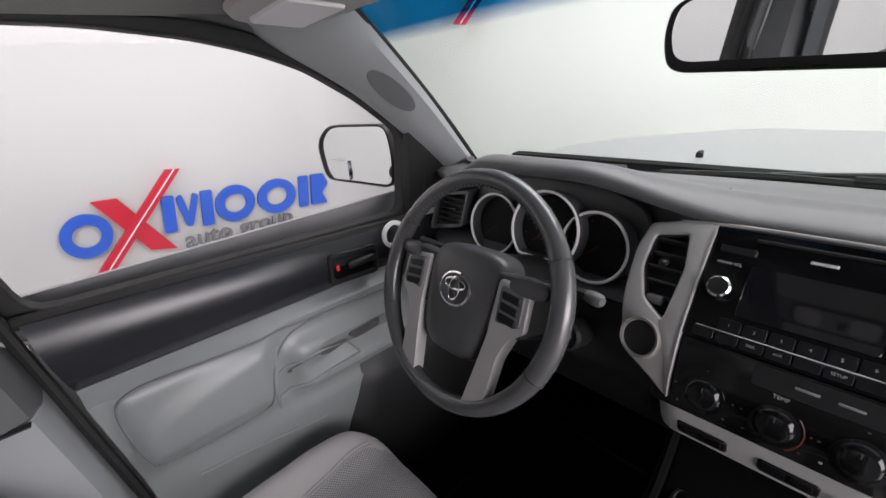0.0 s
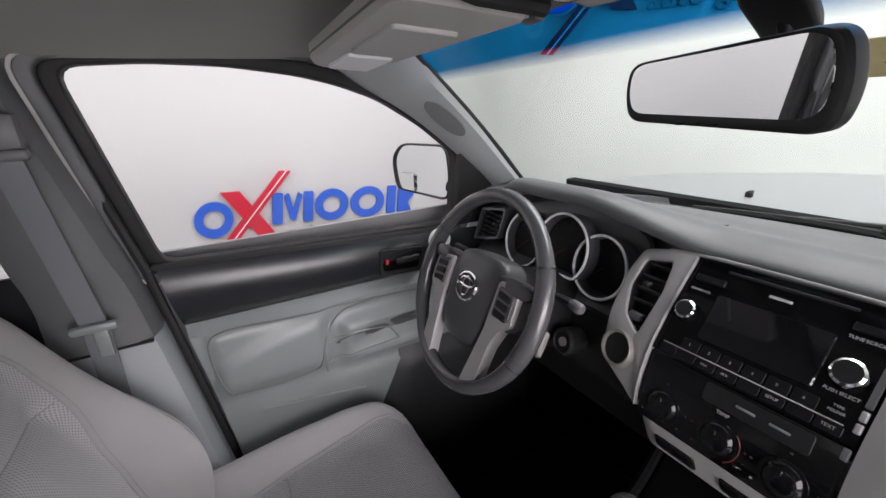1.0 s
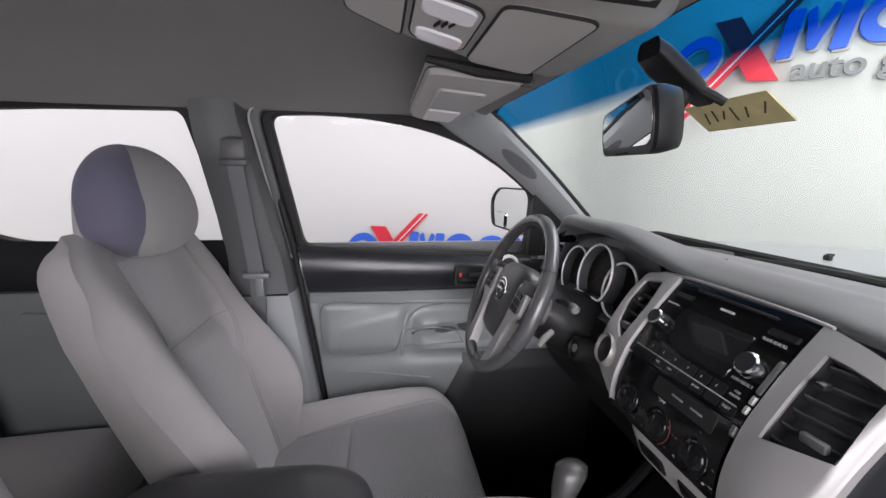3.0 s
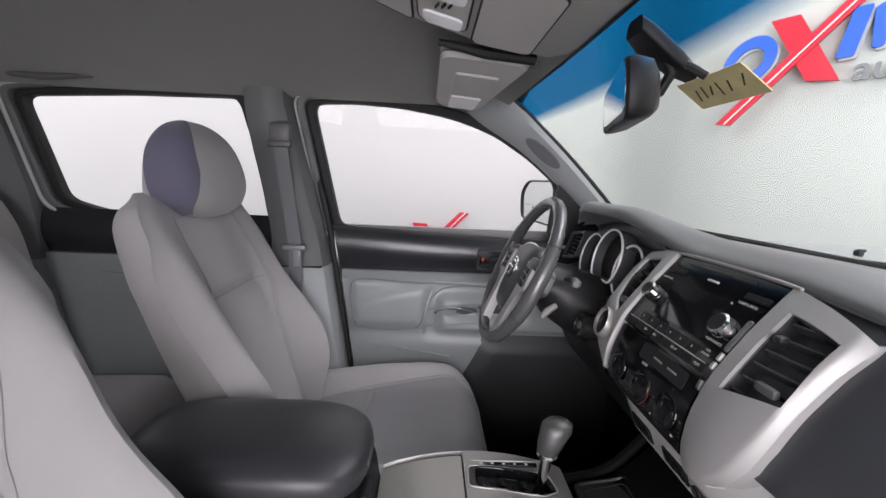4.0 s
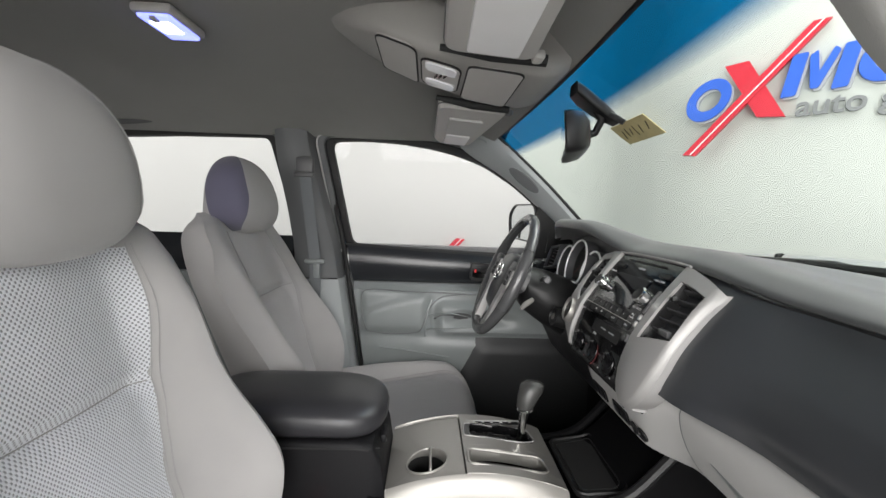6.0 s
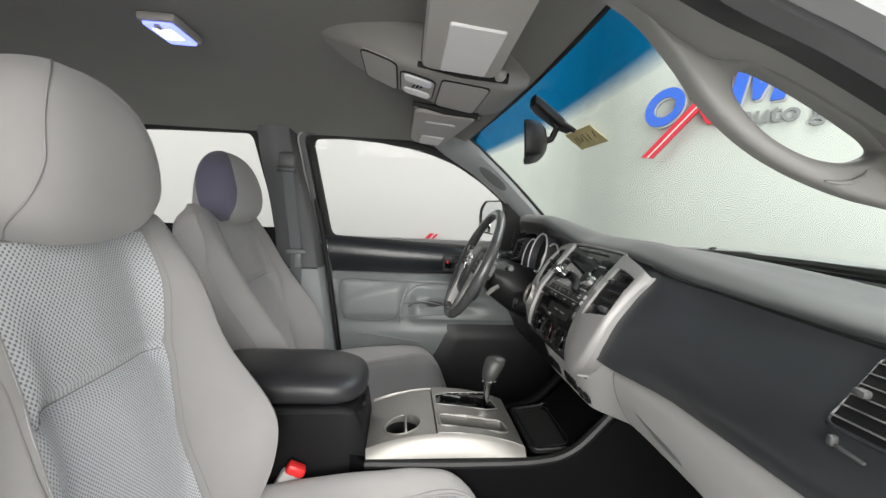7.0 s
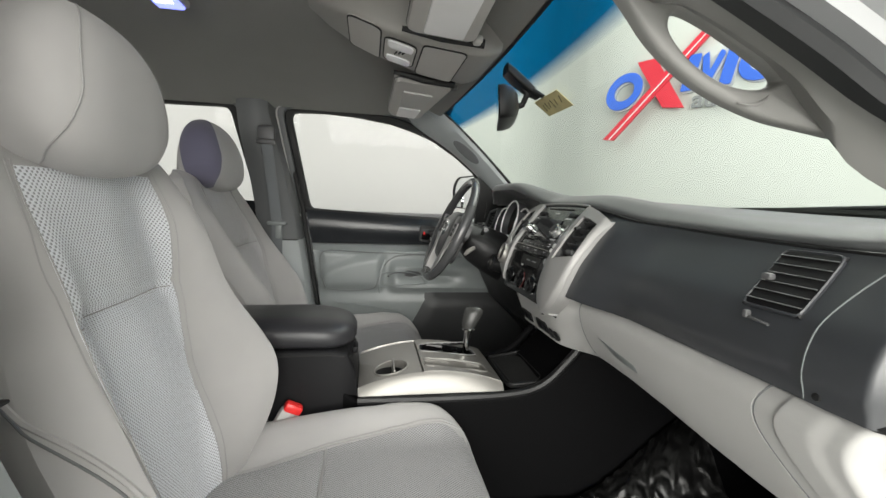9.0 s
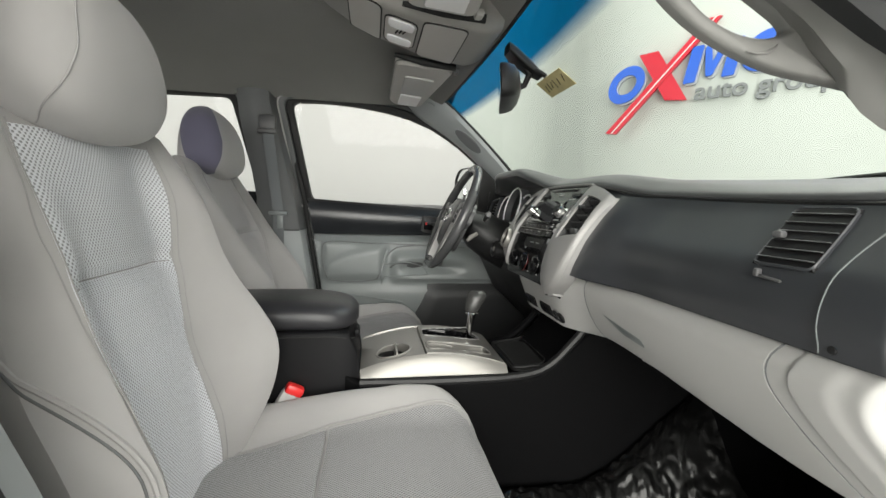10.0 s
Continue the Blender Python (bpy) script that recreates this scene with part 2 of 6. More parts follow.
def bump_at(t, centre, width):
    return math.exp(-((t - centre) / width) ** 2)


def step(a, b, t):
    s = min(1, max(0, (t - a) / (b - a)))
    return s * s * (3 - 2 * s)


def spline(points, n, closed=False):
    """Catmull-Rom through the points, n samples a span."""
    pts = [Vector(p) for p in points]
    out = []
    m = len(pts)
    for i in range(m if closed else m - 1):
        p0 = pts[(i - 1) % m] if closed or i > 0 else pts[0] * 2 - pts[1]
        p1, p2 = pts[i], pts[(i + 1) % m]
        p3 = pts[(i + 2) % m] if closed or i + 2 < m else pts[-1] * 2 - pts[-2]
        for k in range(n):
            t = k / n
            out.append(0.5 * ((2 * p1) + (p2 - p0) * t + (2 * p0 - 5 * p1 + 4 * p2 - p3) * t * t + (3 * p1 - p0 - 3 * p2 + p3) * t ** 3))
    if not closed:
        out.append(pts[-1])
    return out


def loft(rings, closed=True, caps=True):
    bm = bmesh.new()
    vs = [[bm.verts.new(p) for p in ring] for ring in rings]
    n = len(rings[0])
    for a, b in zip(vs, vs[1:]):
        for i in range(n if closed else n - 1):
            j = (i + 1) % n
            bm.faces.new((a[i], a[j], b[j], b[i]))
    if caps and closed:
        bm.faces.new(vs[0])
        bm.faces.new(vs[-1])
    return bm


def patch(func, us, vs, thick, uv=None):
    """A sheet func(u, v) -> point with real thickness, away from its normal."""
    nu, nv = len(us), len(vs)
    P = [[Vector(func(u, v)) for v in vs] for u in us]
    bm = bmesh.new()
    layer = bm.loops.layers.uv.new("UVMap")
    N = [[None] * nv for _ in us]
    for i in range(nu):
        for j in range(nv):
            du = P[min(i + 1, nu - 1)][j] - P[max(i - 1, 0)][j]
            dv = P[i][min(j + 1, nv - 1)] - P[i][max(j - 1, 0)]
            c = du.cross(dv)
            N[i][j] = c.normalized() if c.length > 1e-12 else Vector((0, 0, 1))
    top = [[bm.verts.new(P[i][j]) for j in range(nv)] for i in range(nu)]
    low = [[bm.verts.new(P[i][j] - N[i][j] * thick) for j in range(nv)] for i in range(nu)]
    for i in range(nu - 1):
        for j in range(nv - 1):
            q = [(i, j), (i + 1, j), (i + 1, j + 1), (i, j + 1)]
            f = bm.faces.new([top[a][b] for a, b in q])
            for lp, (a, b) in zip(f.loops, q):
                lp[layer].uv = uv(us[a], vs[b]) if uv else (us[a], vs[b])
            bm.faces.new([low[a][b] for a, b in reversed(q)])
    rim = [(i, 0) for i in range(nu)] + [(nu - 1, j) for j in range(1, nv)] + [(i, nv - 1) for i in range(nu - 2, -1, -1)] + [(0, j) for j in range(nv - 2, 0, -1)]
    for (a, b), (c, d) in zip(rim, rim[1:] + rim[:1]):
        bm.faces.new((top[a][b], top[c][d], low[c][d], low[a][b]))
    return bm


def patch_hole(func, us, vs, thick, i0, i1, j0, j1):
    """Like patch, with an opening over the cells i0..i1, j0..j1."""
    nu, nv = len(us), len(vs)
    P = [[Vector(func(u, v)) for v in vs] for u in us]
    bm = bmesh.new()
    top, low = [], []
    for i in range(nu):
        top.append([])
        low.append([])
        for j in range(nv):
            n = (P[min(i + 1, nu - 1)][j] - P[max(i - 1, 0)][j]).cross(P[i][min(j + 1, nv - 1)] - P[i][max(j - 1, 0)]).normalized()
            top[i].append(bm.verts.new(P[i][j]))
            low[i].append(bm.verts.new(P[i][j] - n * thick))
    kept = {(i, j) for i in range(nu - 1) for j in range(nv - 1) if not (i0 <= i < i1 and j0 <= j < j1)}
    for i, j in kept:
        q = [(i, j), (i + 1, j), (i + 1, j + 1), (i, j + 1)]
        bm.faces.new([top[a][b] for a, b in q])
        bm.faces.new([low[a][b] for a, b in reversed(q)])
        for (a, b), (c, d), other in ((q[0], q[1], (i, j - 1)), (q[1], q[2], (i + 1, j)), (q[2], q[3], (i, j + 1)), (q[3], q[0], (i - 1, j))):
            if other not in kept:
                bm.faces.new((top[a][b], top[c][d], low[c][d], low[a][b]))
    bmesh.ops.delete(bm, geom=[v for v in bm.verts if not v.link_faces], context="VERTS")
    return bm


def span(a, b, n):
    return [lerp(a, b, i / n) for i in range(n + 1)]


def tube(points, r, n=8, closed=False, flat=1.0, caps=True):
    """A round (or flattened) bar along the points; r may be a list."""
    pts = [Vector(p) for p in points]
    m = len(pts)
    rings, up = [], None
    for i, p in enumerate(pts):
        a = pts[(i - 1) % m] if closed or i > 0 else p
        b = pts[(i + 1) % m] if closed or i < m - 1 else p
        d = (b - a).normalized()
        if up is None:
            up = Vector((0, 0, 1)) if abs(d.z) < 0.9 else Vector((1, 0, 0))
        side = d.cross(up).normalized()
        up = side.cross(d).normalized()
        rr = r[i] if isinstance(r, list) else r
        rings.append([p + side * (math.cos(2 * math.pi * k / n) * rr) + up * (math.sin(2 * math.pi * k / n) * rr * flat) for k in range(n)])
    if closed:
        rings.append(rings[0])
        bm = bmesh.new()
        vs = [[bm.verts.new(q) for q in ring] for ring in rings[:-1]]
        for i in range(m):
            a, b = vs[i], vs[(i + 1) % m]
            for k in range(n):
                bm.faces.new((a[k], a[(k + 1) % n], b[(k + 1) % n], b[k]))
        return bm
    return loft(rings, True, caps)


def rbox(c, s, bevel=0.004, seg=2, m=None):
    """A box with rounded edges: centre, full size, optional turn about its centre."""
    bm = bmesh.new()
    bmesh.ops.create_cube(bm, size=1)
    for v in bm.verts:
        v.co = Vector((v.co.x * s[0], v.co.y * s[1], v.co.z * s[2]))
    bv = min(bevel, min(s) * 0.49)
    bmesh.ops.bevel(bm, geom=list(bm.edges), offset=bv, segments=seg, profile=0.5, affect="EDGES")
    turn = m if m else Matrix.Identity(4)
    for v in bm.verts:
        v.co = turn @ v.co + Vector(c)
    return bm


def merge(*bms):
    out = bmesh.new()
    for b in bms:
        me = bpy.data.meshes.new("tmp")
        b.to_mesh(me)
        b.free()
        out.from_mesh(me)
        bpy.data.meshes.remove(me)
    return out


def rounded(poly, r, n=4):
    """A closed 2D polygon with its corners rounded."""
    pts = [Vector(p) for p in poly]
    out = []
    m = len(pts)
    for i in range(m):
        p, a, b = pts[i], pts[i - 1], pts[(i + 1) % m]
        da, db = (a - p), (b - p)
        ra, rb = min(r, da.length * 0.45), min(r, db.length * 0.45)
        s, e = p + da.normalized() * ra, p + db.normalized() * rb
        for k in range(n + 1):
            t = k / n
            out.append(s * (1 - t) ** 2 + p * 2 * t * (1 - t) + e * t * t)
    return out


def plate(outline, place, thick, lip=0.0015):
    """A solid plate: outline in (u, v), place(u, v, w) -> world, w from 0 (face) to -thick; the face's rim is eased."""
    pts = [Vector(p) for p in outline]
    c = sum(pts, Vector((0, 0))) / len(pts)
    inner = [p + (c - p).normalized() * min(lip, (c - p).length * 0.5) for p in pts]
    bm = bmesh.new()
    r0 = [bm.verts.new(place(p.x, p.y, 0)) for p in inner]
    r1 = [bm.verts.new(place(p.x, p.y, -lip)) for p in pts]
    r2 = [bm.verts.new(place(p.x, p.y, -thick)) for p in pts]
    n = len(pts)
    for a, b in ((r0, r1), (r1, r2)):
        for i in range(n):
            bm.faces.new((a[i], a[(i + 1) % n], b[(i + 1) % n], b[i]))
    bm.faces.new(r0)
    bm.faces.new(list(reversed(r2)))
    return bm


def frame_plate(outer, inner, place, thick, n=64, lip=0.0015):
    """A plate with an opening: outlines in (u, v), matched by angle about the opening's centre."""
    ic = sum((Vector(p) for p in inner), Vector((0, 0))) / len(inner)

    def cast(poly, ang):
        d = Vector((math.cos(ang), math.sin(ang)))
        best = None
        m = len(poly)
        for i in range(m):
            a, b = Vector(poly[i]) - ic, Vector(poly[(i + 1) % m]) - ic
            e = b - a
            den = d.x * e.y - d.y * e.x
            if abs(den) < 1e-12:
                continue
            t = (a.x * e.y - a.y * e.x) / den
            s = (a.x * d.y - a.y * d.x) / den
            if t > 0 and -1e-6 <= s <= 1 + 1e-6 and (best is None or t > best):
                best = t
        return ic + d * (best or 0.001)

    angs = sorted({round(math.atan2(p[1] - ic.y, p[0] - ic.x), 5) for p in [*outer, *inner]} | {round(-math.pi + 2 * math.pi * k / n, 5) for k in range(n)})
    O, I = [cast(outer, a) for a in angs], [cast(inner, a) for a in angs]
    bm = bmesh.new()
    rings = []
    turns = (0, 30, 60, 90) if lip > 0.003 else (0, 90)
    ease = [(lip * (1 - math.cos(radians(a))), -lip * (1 - math.sin(radians(a)))) for a in turns]
    levels = [(I, -thick)] + [([p + (q - p).normalized() * min(d, (q - p).length * 0.48) for p, q in zip(I, O)], w) for d, w in ease]
    levels += [([q + (p - q).normalized() * min(d, (q - p).length * 0.48) for p, q in zip(I, O)], w) for d, w in reversed(ease)] + [(O, -thick)]
    for pts, w in levels:
        rings.append([bm.verts.new(place(p.x, p.y, w)) for p in pts])
    rings.append(rings[0])
    m = len(angs)
    for a, b in zip(rings, rings[1:]):
        for i in range(m):
            bm.faces.new((a[i], a[(i + 1) % m], b[(i + 1) % m], b[i]))
    return bm


def lathe(profile, place, n=32, caps=True):
    """A turned body: profile of (radius, height), place(u, v, w) -> world."""
    rings = [[place(r * math.cos(2 * math.pi * k / n), r * math.sin(2 * math.pi * k / n), h) for k in range(n)] for r, h in profile]
    return loft(rings, True, caps)


def plane_at(origin, u, v):
    """A local frame: place(a, b, c) on the plane through origin with axes u, v and their normal."""
    o, u, v = Vector(origin), Vector(u).normalized(), Vector(v).normalized()
    w = u.cross(v).normalized()
    return lambda a, b, c=0: o + u * a + v * b + w * c


def oval(a, b, n=40, cx=0, cy=0):
    return [(cx + a * math.cos(2 * math.pi * k / n), cy + b * math.sin(2 * math.pi * k / n)) for k in range(n)]

# ---- studio room ----
WALL_PLAN = spline([(-2.9, -4.6, 0), (-2.9, -2.4, 0), (-2.9, -0.2, 0), (-2.9, 1.2, 0), (-2.9, 1.45, 0), (-2.84, 1.62, 0), (-2.64, 1.735, 0), (-2.3, 1.76, 0), (-1.95, 1.77, 0), (-1.64, 1.87, 0), (-1.3, 2.110, 0), (-1.0, 2.394, 0), (-0.5, 2.894, 0), (0.3, 3.45, 0), (1.6, 3.65, 0), (4.3, 3.65, 0)], 8)


def wall_point(u, v):
    i = min(int(u), len(WALL_PLAN) - 2)
    p = WALL_PLAN[i].lerp(WALL_PLAN[i + 1], u - i)
    return (p.x, p.y, v)


def structure(name, bm, mat, label, category, smooth=True):
    return tagged(part(name, bm, mat, None, "", smooth), label, category, kind="structure")


structure("wall_north", patch(wall_point, list(range(len(WALL_PLAN))), span(0, 4.3, 8), 0.12), M_WALL, "smooth white curved photo studio wall with a painted finish", "wall")
structure("wall_east", rbox((4.36, -0.5, 2.15), (0.12, 8.2, 4.3), 0.004), M_WALL, "plain white studio wall beside the open side", "wall")
structure("wall_south", rbox((0.7, -4.66, 2.15), (7.3, 0.12, 4.3), 0.004), M_WALL, "plain white studio wall behind the truck", "wall")
structure("floor", rbox((0.7, -0.5, -0.05), (7.5, 8.6, 0.1), 0.004), M_FLOOR, "pale painted studio floor under the truck", "floor")
structure("ceiling", rbox((0.7, -0.5, 4.35), (7.5, 8.6, 0.1), 0.004), M_WALL, "white studio ceiling above the light panel", "ceiling")


def wall_sign(place, at):
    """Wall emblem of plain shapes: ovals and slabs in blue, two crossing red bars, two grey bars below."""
    root = thing("wall_sign", at, "blue, red and grey raised emblem on the white wall", "sign", "wall emblems")

    def lean(poly):
        return [(u + 0.16 * (v - 1.02), v) for u, v in poly]

    def backed(name, bm_of, mat, label):
        """A raised shape with a grey plate for its drop shadow, set a little lower and behind."""
        ob = part(name, bm_of(place), mat, root, label)
        part("backing", bm_of(lambda u, v, w: place(u + 0.012, v - 0.012, w - 0.012)), M_SIGNGREY, ob)

    for cx, cy, a, b in ((0.065, 1.087, 0.115, 0.12), (0.835, 1.129, 0.122, 0.116), (1.108, 1.129, 0.132, 0.116)):
        backed("oval", lambda pl: frame_plate(lean(oval(a, b, 48, cx, cy)), lean(oval(a * 0.55, b * 0.52, 48, cx, cy)), pl, 0.02), M_BLUE, "blue raised ring")
    for shape in ([(0.425, 1.02), (0.492, 1.02), (0.492, 1.238), (0.425, 1.238)], [(0.500, 1.215), (0.545, 1.04), (0.580, 1.04), (0.625, 1.215), (0.595, 1.238), (0.563, 1.12), (0.530, 1.238)], [(0.633, 1.02), (0.70, 1.02), (0.70, 1.238), (0.633, 1.238)], [(1.265, 1.02), (1.335, 1.02), (1.335, 1.238), (1.265, 1.238)], [(1.358, 1.02), (1.48, 1.02), (1.44, 1.10), (1.49, 1.16), (1.45, 1.238), (1.358, 1.238)]):
        backed("slab", lambda pl: plate(rounded(lean(shape), 0.012), pl, 0.02), M_BLUE, "blue raised slab")
    for u, v in ((0.065, 1.19), (0.46, 1.12), (0.66, 1.12), (0.9, 1.22)):
        part("standoff", tube([place(u, v, -0.012), place(u, v, -0.11)], 0.008, 8), M_SIGNWHITE, root, "white mounting pin")
    part("short_bar", plate([(0.142, 1.264), (0.26, 1.266), (0.462, 0.918), (0.33, 0.94)], place, 0.022), M_RED, root, "red raised bar")
    long_bar = [(-0.03, 0.777), (0.04, 0.763), (0.60, 1.386), (0.527, 1.39)]
    part("long_bar", plate(long_bar, lambda u, v, w: place(u, v, w + 0.006), 0.028), M_RED, root, "red raised bar with a pale stripe")
    part("stripe", plate([(0.008, 0.772), (0.016, 0.770), (0.574, 1.388), (0.566, 1.389)], lambda u, v, w: place(u, v, w + 0.009), 0.012), M_SIGNWHITE, root, "white stripe")
    cu = bpy.data.curves.new("caption", "FONT")
    cu.body, cu.size, cu.extrude, cu.offset, cu.shear = "auto group", 0.150, 0.008, 0.0022, 0.1
    cu.materials.append(M_SIGNTEXT)
    cap = new("caption", cu)
    o, ex, ey = place(0.50, 0.905, 0.012), place(1.50, 0.905, 0.012), place(0.50, 1.905, 0.012)
    ax, ay = ex - o, ey - o
    cap.parent = root
    cap.matrix_basis = Matrix.Translation(o - BASE[root.name]) @ Matrix((ax * 1.04, ay, ax.cross(ay).normalized())).transposed().to_4x4()
    cap["label"] = "grey raised lettering"
    return root


wall_sign(lambda u, v, w: Vector((-2.878 + w, u, v - 0.065 * u)), (-2.88, 0.75, 0.78))
wall_sign(lambda u, v, w: Vector((-1.656 + (0.9 * (u + 0.04) + 0.03 * (v - 1.1)) * 0.707 + w * 0.707 + 0.015, 1.738 + (0.9 * (u + 0.04) + 0.03 * (v - 1.1)) * 0.707 - w * 0.707 - 0.015, 2.265 + (v - 1.127) * 0.915 + 0.07 * (u + 0.04))), (-1.1, 2.3, 1.98))

# ---- cab shell ----
FLOOR_Z = 0.66


def side_x(z):
    """Half width of the cab at the window line, leaning in towards the roof."""
    return 0.715 - max(0, z - 1.46) * 0.16


def roof_z(x, y):
    front = step(0.30, 0.56, y) * 0.035
    return 1.897 - 0.088 * (abs(x) / 0.655) ** 2.6 - front * (1 - (abs(x) / 0.8) ** 2) - 0.02 * step(-0.7, -1.3, y)


structure("headliner_ceiling", patch(lambda x, y: (x, y, roof_z(x, y)), span(-0.655, 0.655, 28), span(-1.32, 0.515, 24), -0.03), M_HEADLINER, "grey woven headliner under the cab roof", "headliner")
structure("roof_panel", patch(lambda x, y: (x, y, roof_z(x, y) + 0.045), span(-0.72, 0.72, 16), span(-1.36, 0.50, 14), -0.012), M_PAINT, "silver painted steel roof of the truck cab", "roof")
structure("cab_floor", rbox((0, 0.1, FLOOR_Z - 0.03), (1.44, 2.9, 0.06), 0.01), M_CARPET, "black carpeted cab floor", "floor")
structure("firewall", patch(lambda x, v: (x, 1.06 + 0.35 * (1 - v) ** 2, lerp(FLOOR_Z, 1.49, v)), span(-0.74, 0.74, 4), span(0, 1, 6), 0.03), M_CARPET, "black carpeted footwell front below the dashboard", "panel")
rear = frame_plate([(-0.70, 0.7), (0.70, 0.7), (0.70, 1.46), (0.64, 1.87), (-0.64, 1.87), (-0.70, 1.46)], rounded([(-0.56, 1.50), (0.56, 1.50), (0.51, 1.78), (-0.51, 1.78)], 0.06), plane_at((0, -1.32, 0), (-1, 0, 0), (0, 0, 1)), 0.05)
structure("wall_rear_cab", rear, M_PILLAR, "grey trimmed back wall of the cab with a wide window opening", "panel")

for s in (-1, 1):
    structure("kick_panel", patch(lambda y, z, s=s: (s * (0.725 - 0.03 * step(0.9, 1.2, y)), y, z), span(0.845, 1.42, 8), span(0.62, 1.43, 8), -0.03 * s), M_BLACK, "black plastic kick panel at the end of the footwell", "panel")


# windshield
def shield(u, v):
    x = u * lerp(0.685, 0.545, v)
    k = (u ** 2)
    return (x, lerp(1.005 - 0.135 * k, 0.512 - 0.03 * k, v), lerp(1.487 + 0.012 * k, 1.829 - 0.012 * k, v) + 0.012 * math.sin(math.pi * v))


ws = thing("window_1", (0, 1.0, 1.487), "clear raked windshield with a blue shade band along its top", "windshield", kind="structure")
pane = part("pane", patch(shield, span(-1, 1, 24), span(0, 1, 20), 0.004, uv=lambda u, v: (u, v)), M_SHIELD, ws, "clear glass with a blue sun band")
pane.visible_shadow = False
part("edge_seal", tube([Vector(shield(u, 1.0)) + Vector((0, 0.0, -0.004)) for u in span(-1, 1, 20)], 0.006, 6), M_RUBBER, ws)
for s in (-1, 1):
    part("side_seal", tube([Vector(shield(s, v)) + Vector((0, -0.002, -0.002)) for v in span(0, 1, 12)], 0.006, 6), M_RUBBER, ws)
part("cowl_edge", tube([Vector(shield(u, 0.0)) for u in span(-1, 1, 20)], 0.004, 6), M_SATINDARK, ws)

structure("header_trim", patch(lambda u, v: Vector((u * 0.60, 0.42, roof_z(u * 0.6, 0.42) + 0.004)).lerp(Vector(shield(u, 1.0)) + Vector((0, -0.006, -0.008)), v), span(-1, 1, 24), span(0, 1, 6), 0.01), M_HEADLINER, "grey headliner edge above the windshield", "trim")

# outside: cowl, hood, wipers
structure("cowl_panel", patch(lambda x, v: (x, lerp(0.985, 1.10, v) - 0.10 * (x / 0.7) ** 2, lerp(1.455, 1.458, v)), span(-0.74, 0.74, 12), span(0, 1, 3), 0.03), M_BLACK, "black plastic cowl at the foot of the windshield", "cowl")


def hood_z(x, y):
    s = (y - 1.06) / 1.2
    return 1.478 + 0.012 * math.sin(min(1, max(0, s * 2.2)) * 1.57) - 0.09 * max(0, s) ** 2 - 0.03 * (abs(x) / 0.8) ** 4 + 0.008 * bump_at(abs(x), 0.42, 0.1)


hood = thing("hood", (0, 1.07, 1.4), "silver painted engine hood in front of the windshield", "hood")
part("panel", patch(lambda u, y: (u * (0.78 - 0.10 * step(1.7, 2.3, y)), y - 0.09 * u * u, hood_z(u * 0.78, y)), span(-1, 1, 24), span(1.085, 2.3, 20), 0.02), M_PAINT, hood, "silver metallic paint")
for x in (-0.304, 0.304):
    part("washer_nozzle", merge(rbox((x, 1.20, 1.489), (0.015, 0.012, 0.013), 0.003), rbox((x, 1.205, 1.495), (0.010, 0.015, 0.006), 0.002)), M_BLACK, hood, "small black washer nozzle")


def cowl_line(x):
    return 1.03 - 0.135 * (x / 0.685) ** 2


def wiper(x0, x1, up=0.0):
    w = thing("wiper", (x0, cowl_line(x0) + 0.03, 1.475), "black windshield wiper resting on the cowl", "wiper", "windshield wipers")
    a = Vector((x0, cowl_line(x0) + 0.02, 1.494 + up))
    xm = lerp(x0, x1, 0.55)
    b = Vector((xm, cowl_line(xm) - 0.012, 1.500 + up))
    part("arm", tube([a, a.lerp(b, 0.3) + Vector((0, 0, 0.010)), b], [0.010, 0.008, 0.005], 8, flat=0.6), M_BLACK, w)
    part("blade", tube([Vector((lerp(x0, x1, t), cowl_line(lerp(x0, x1, t)) - 0.020, 1.490 + up + 0.006 * math.sin(3.1 * t))) for t in span(0.1, 1, 10)], 0.006, 6, flat=1.3), M_RUBBER, w)
    part("pivot", rbox(a, (0.03, 0.03, 0.02), 0.006), M_BLACK, w)


wiper(0.08, -0.30)
wiper(0.62, -0.02, 0.010)


# ---- pillars and doors ----
FRONT_OPEN = [(0.012, 1.455), (-0.052, 1.80), (0.06, 1.805), (0.18, 1.800), (0.30, 1.784), (0.38, 1.765), (0.464, 1.735), (0.564, 1.676), (0.655, 1.605), (0.648, 1.432)]
REAR_OPEN = [(-0.178, 1.466), (-0.256, 1.805), (-0.55, 1.800), (-0.84, 1.785), (-0.785, 1.505), (-0.68, 1.474)]


def on_side(s, inset=0.0):
    """place(y, z, w) on the leaning side wall; w points into the cab."""
    return lambda y, z, w=0: Vector((s * (side_x(z) - inset - w), y, z))


def side_window(name, s, opening, label):
    w = thing(name, (s * 0.7, opening[0][0], 1.46), label, "window", kind="structure")
    r = rounded(opening, 0.03, 4)
    c = sum((Vector(p) for p in r), Vector((0, 0))) / len(r)
    big = [Vector(p) + (Vector(p) - c).normalized() * 0.026 for p in r]
    huge = [Vector(p) + (Vector(p) - c).normalized() * 0.05 for p in r]
    part("window_frame", frame_plate([(p.x, p.y) for p in huge], [(p.x, p.y) for p in big], on_side(s, 0.012), 0.045, lip=0.006), M_UPPERTRIM, w, "dark grey door frame trim")
    part("seal", frame_plate([(p.x, p.y) for p in big], [(p.x, p.y) for p in r], on_side(s, -0.004), 0.03, lip=0.005), M_RUBBER, w, "black rubber glass seal")
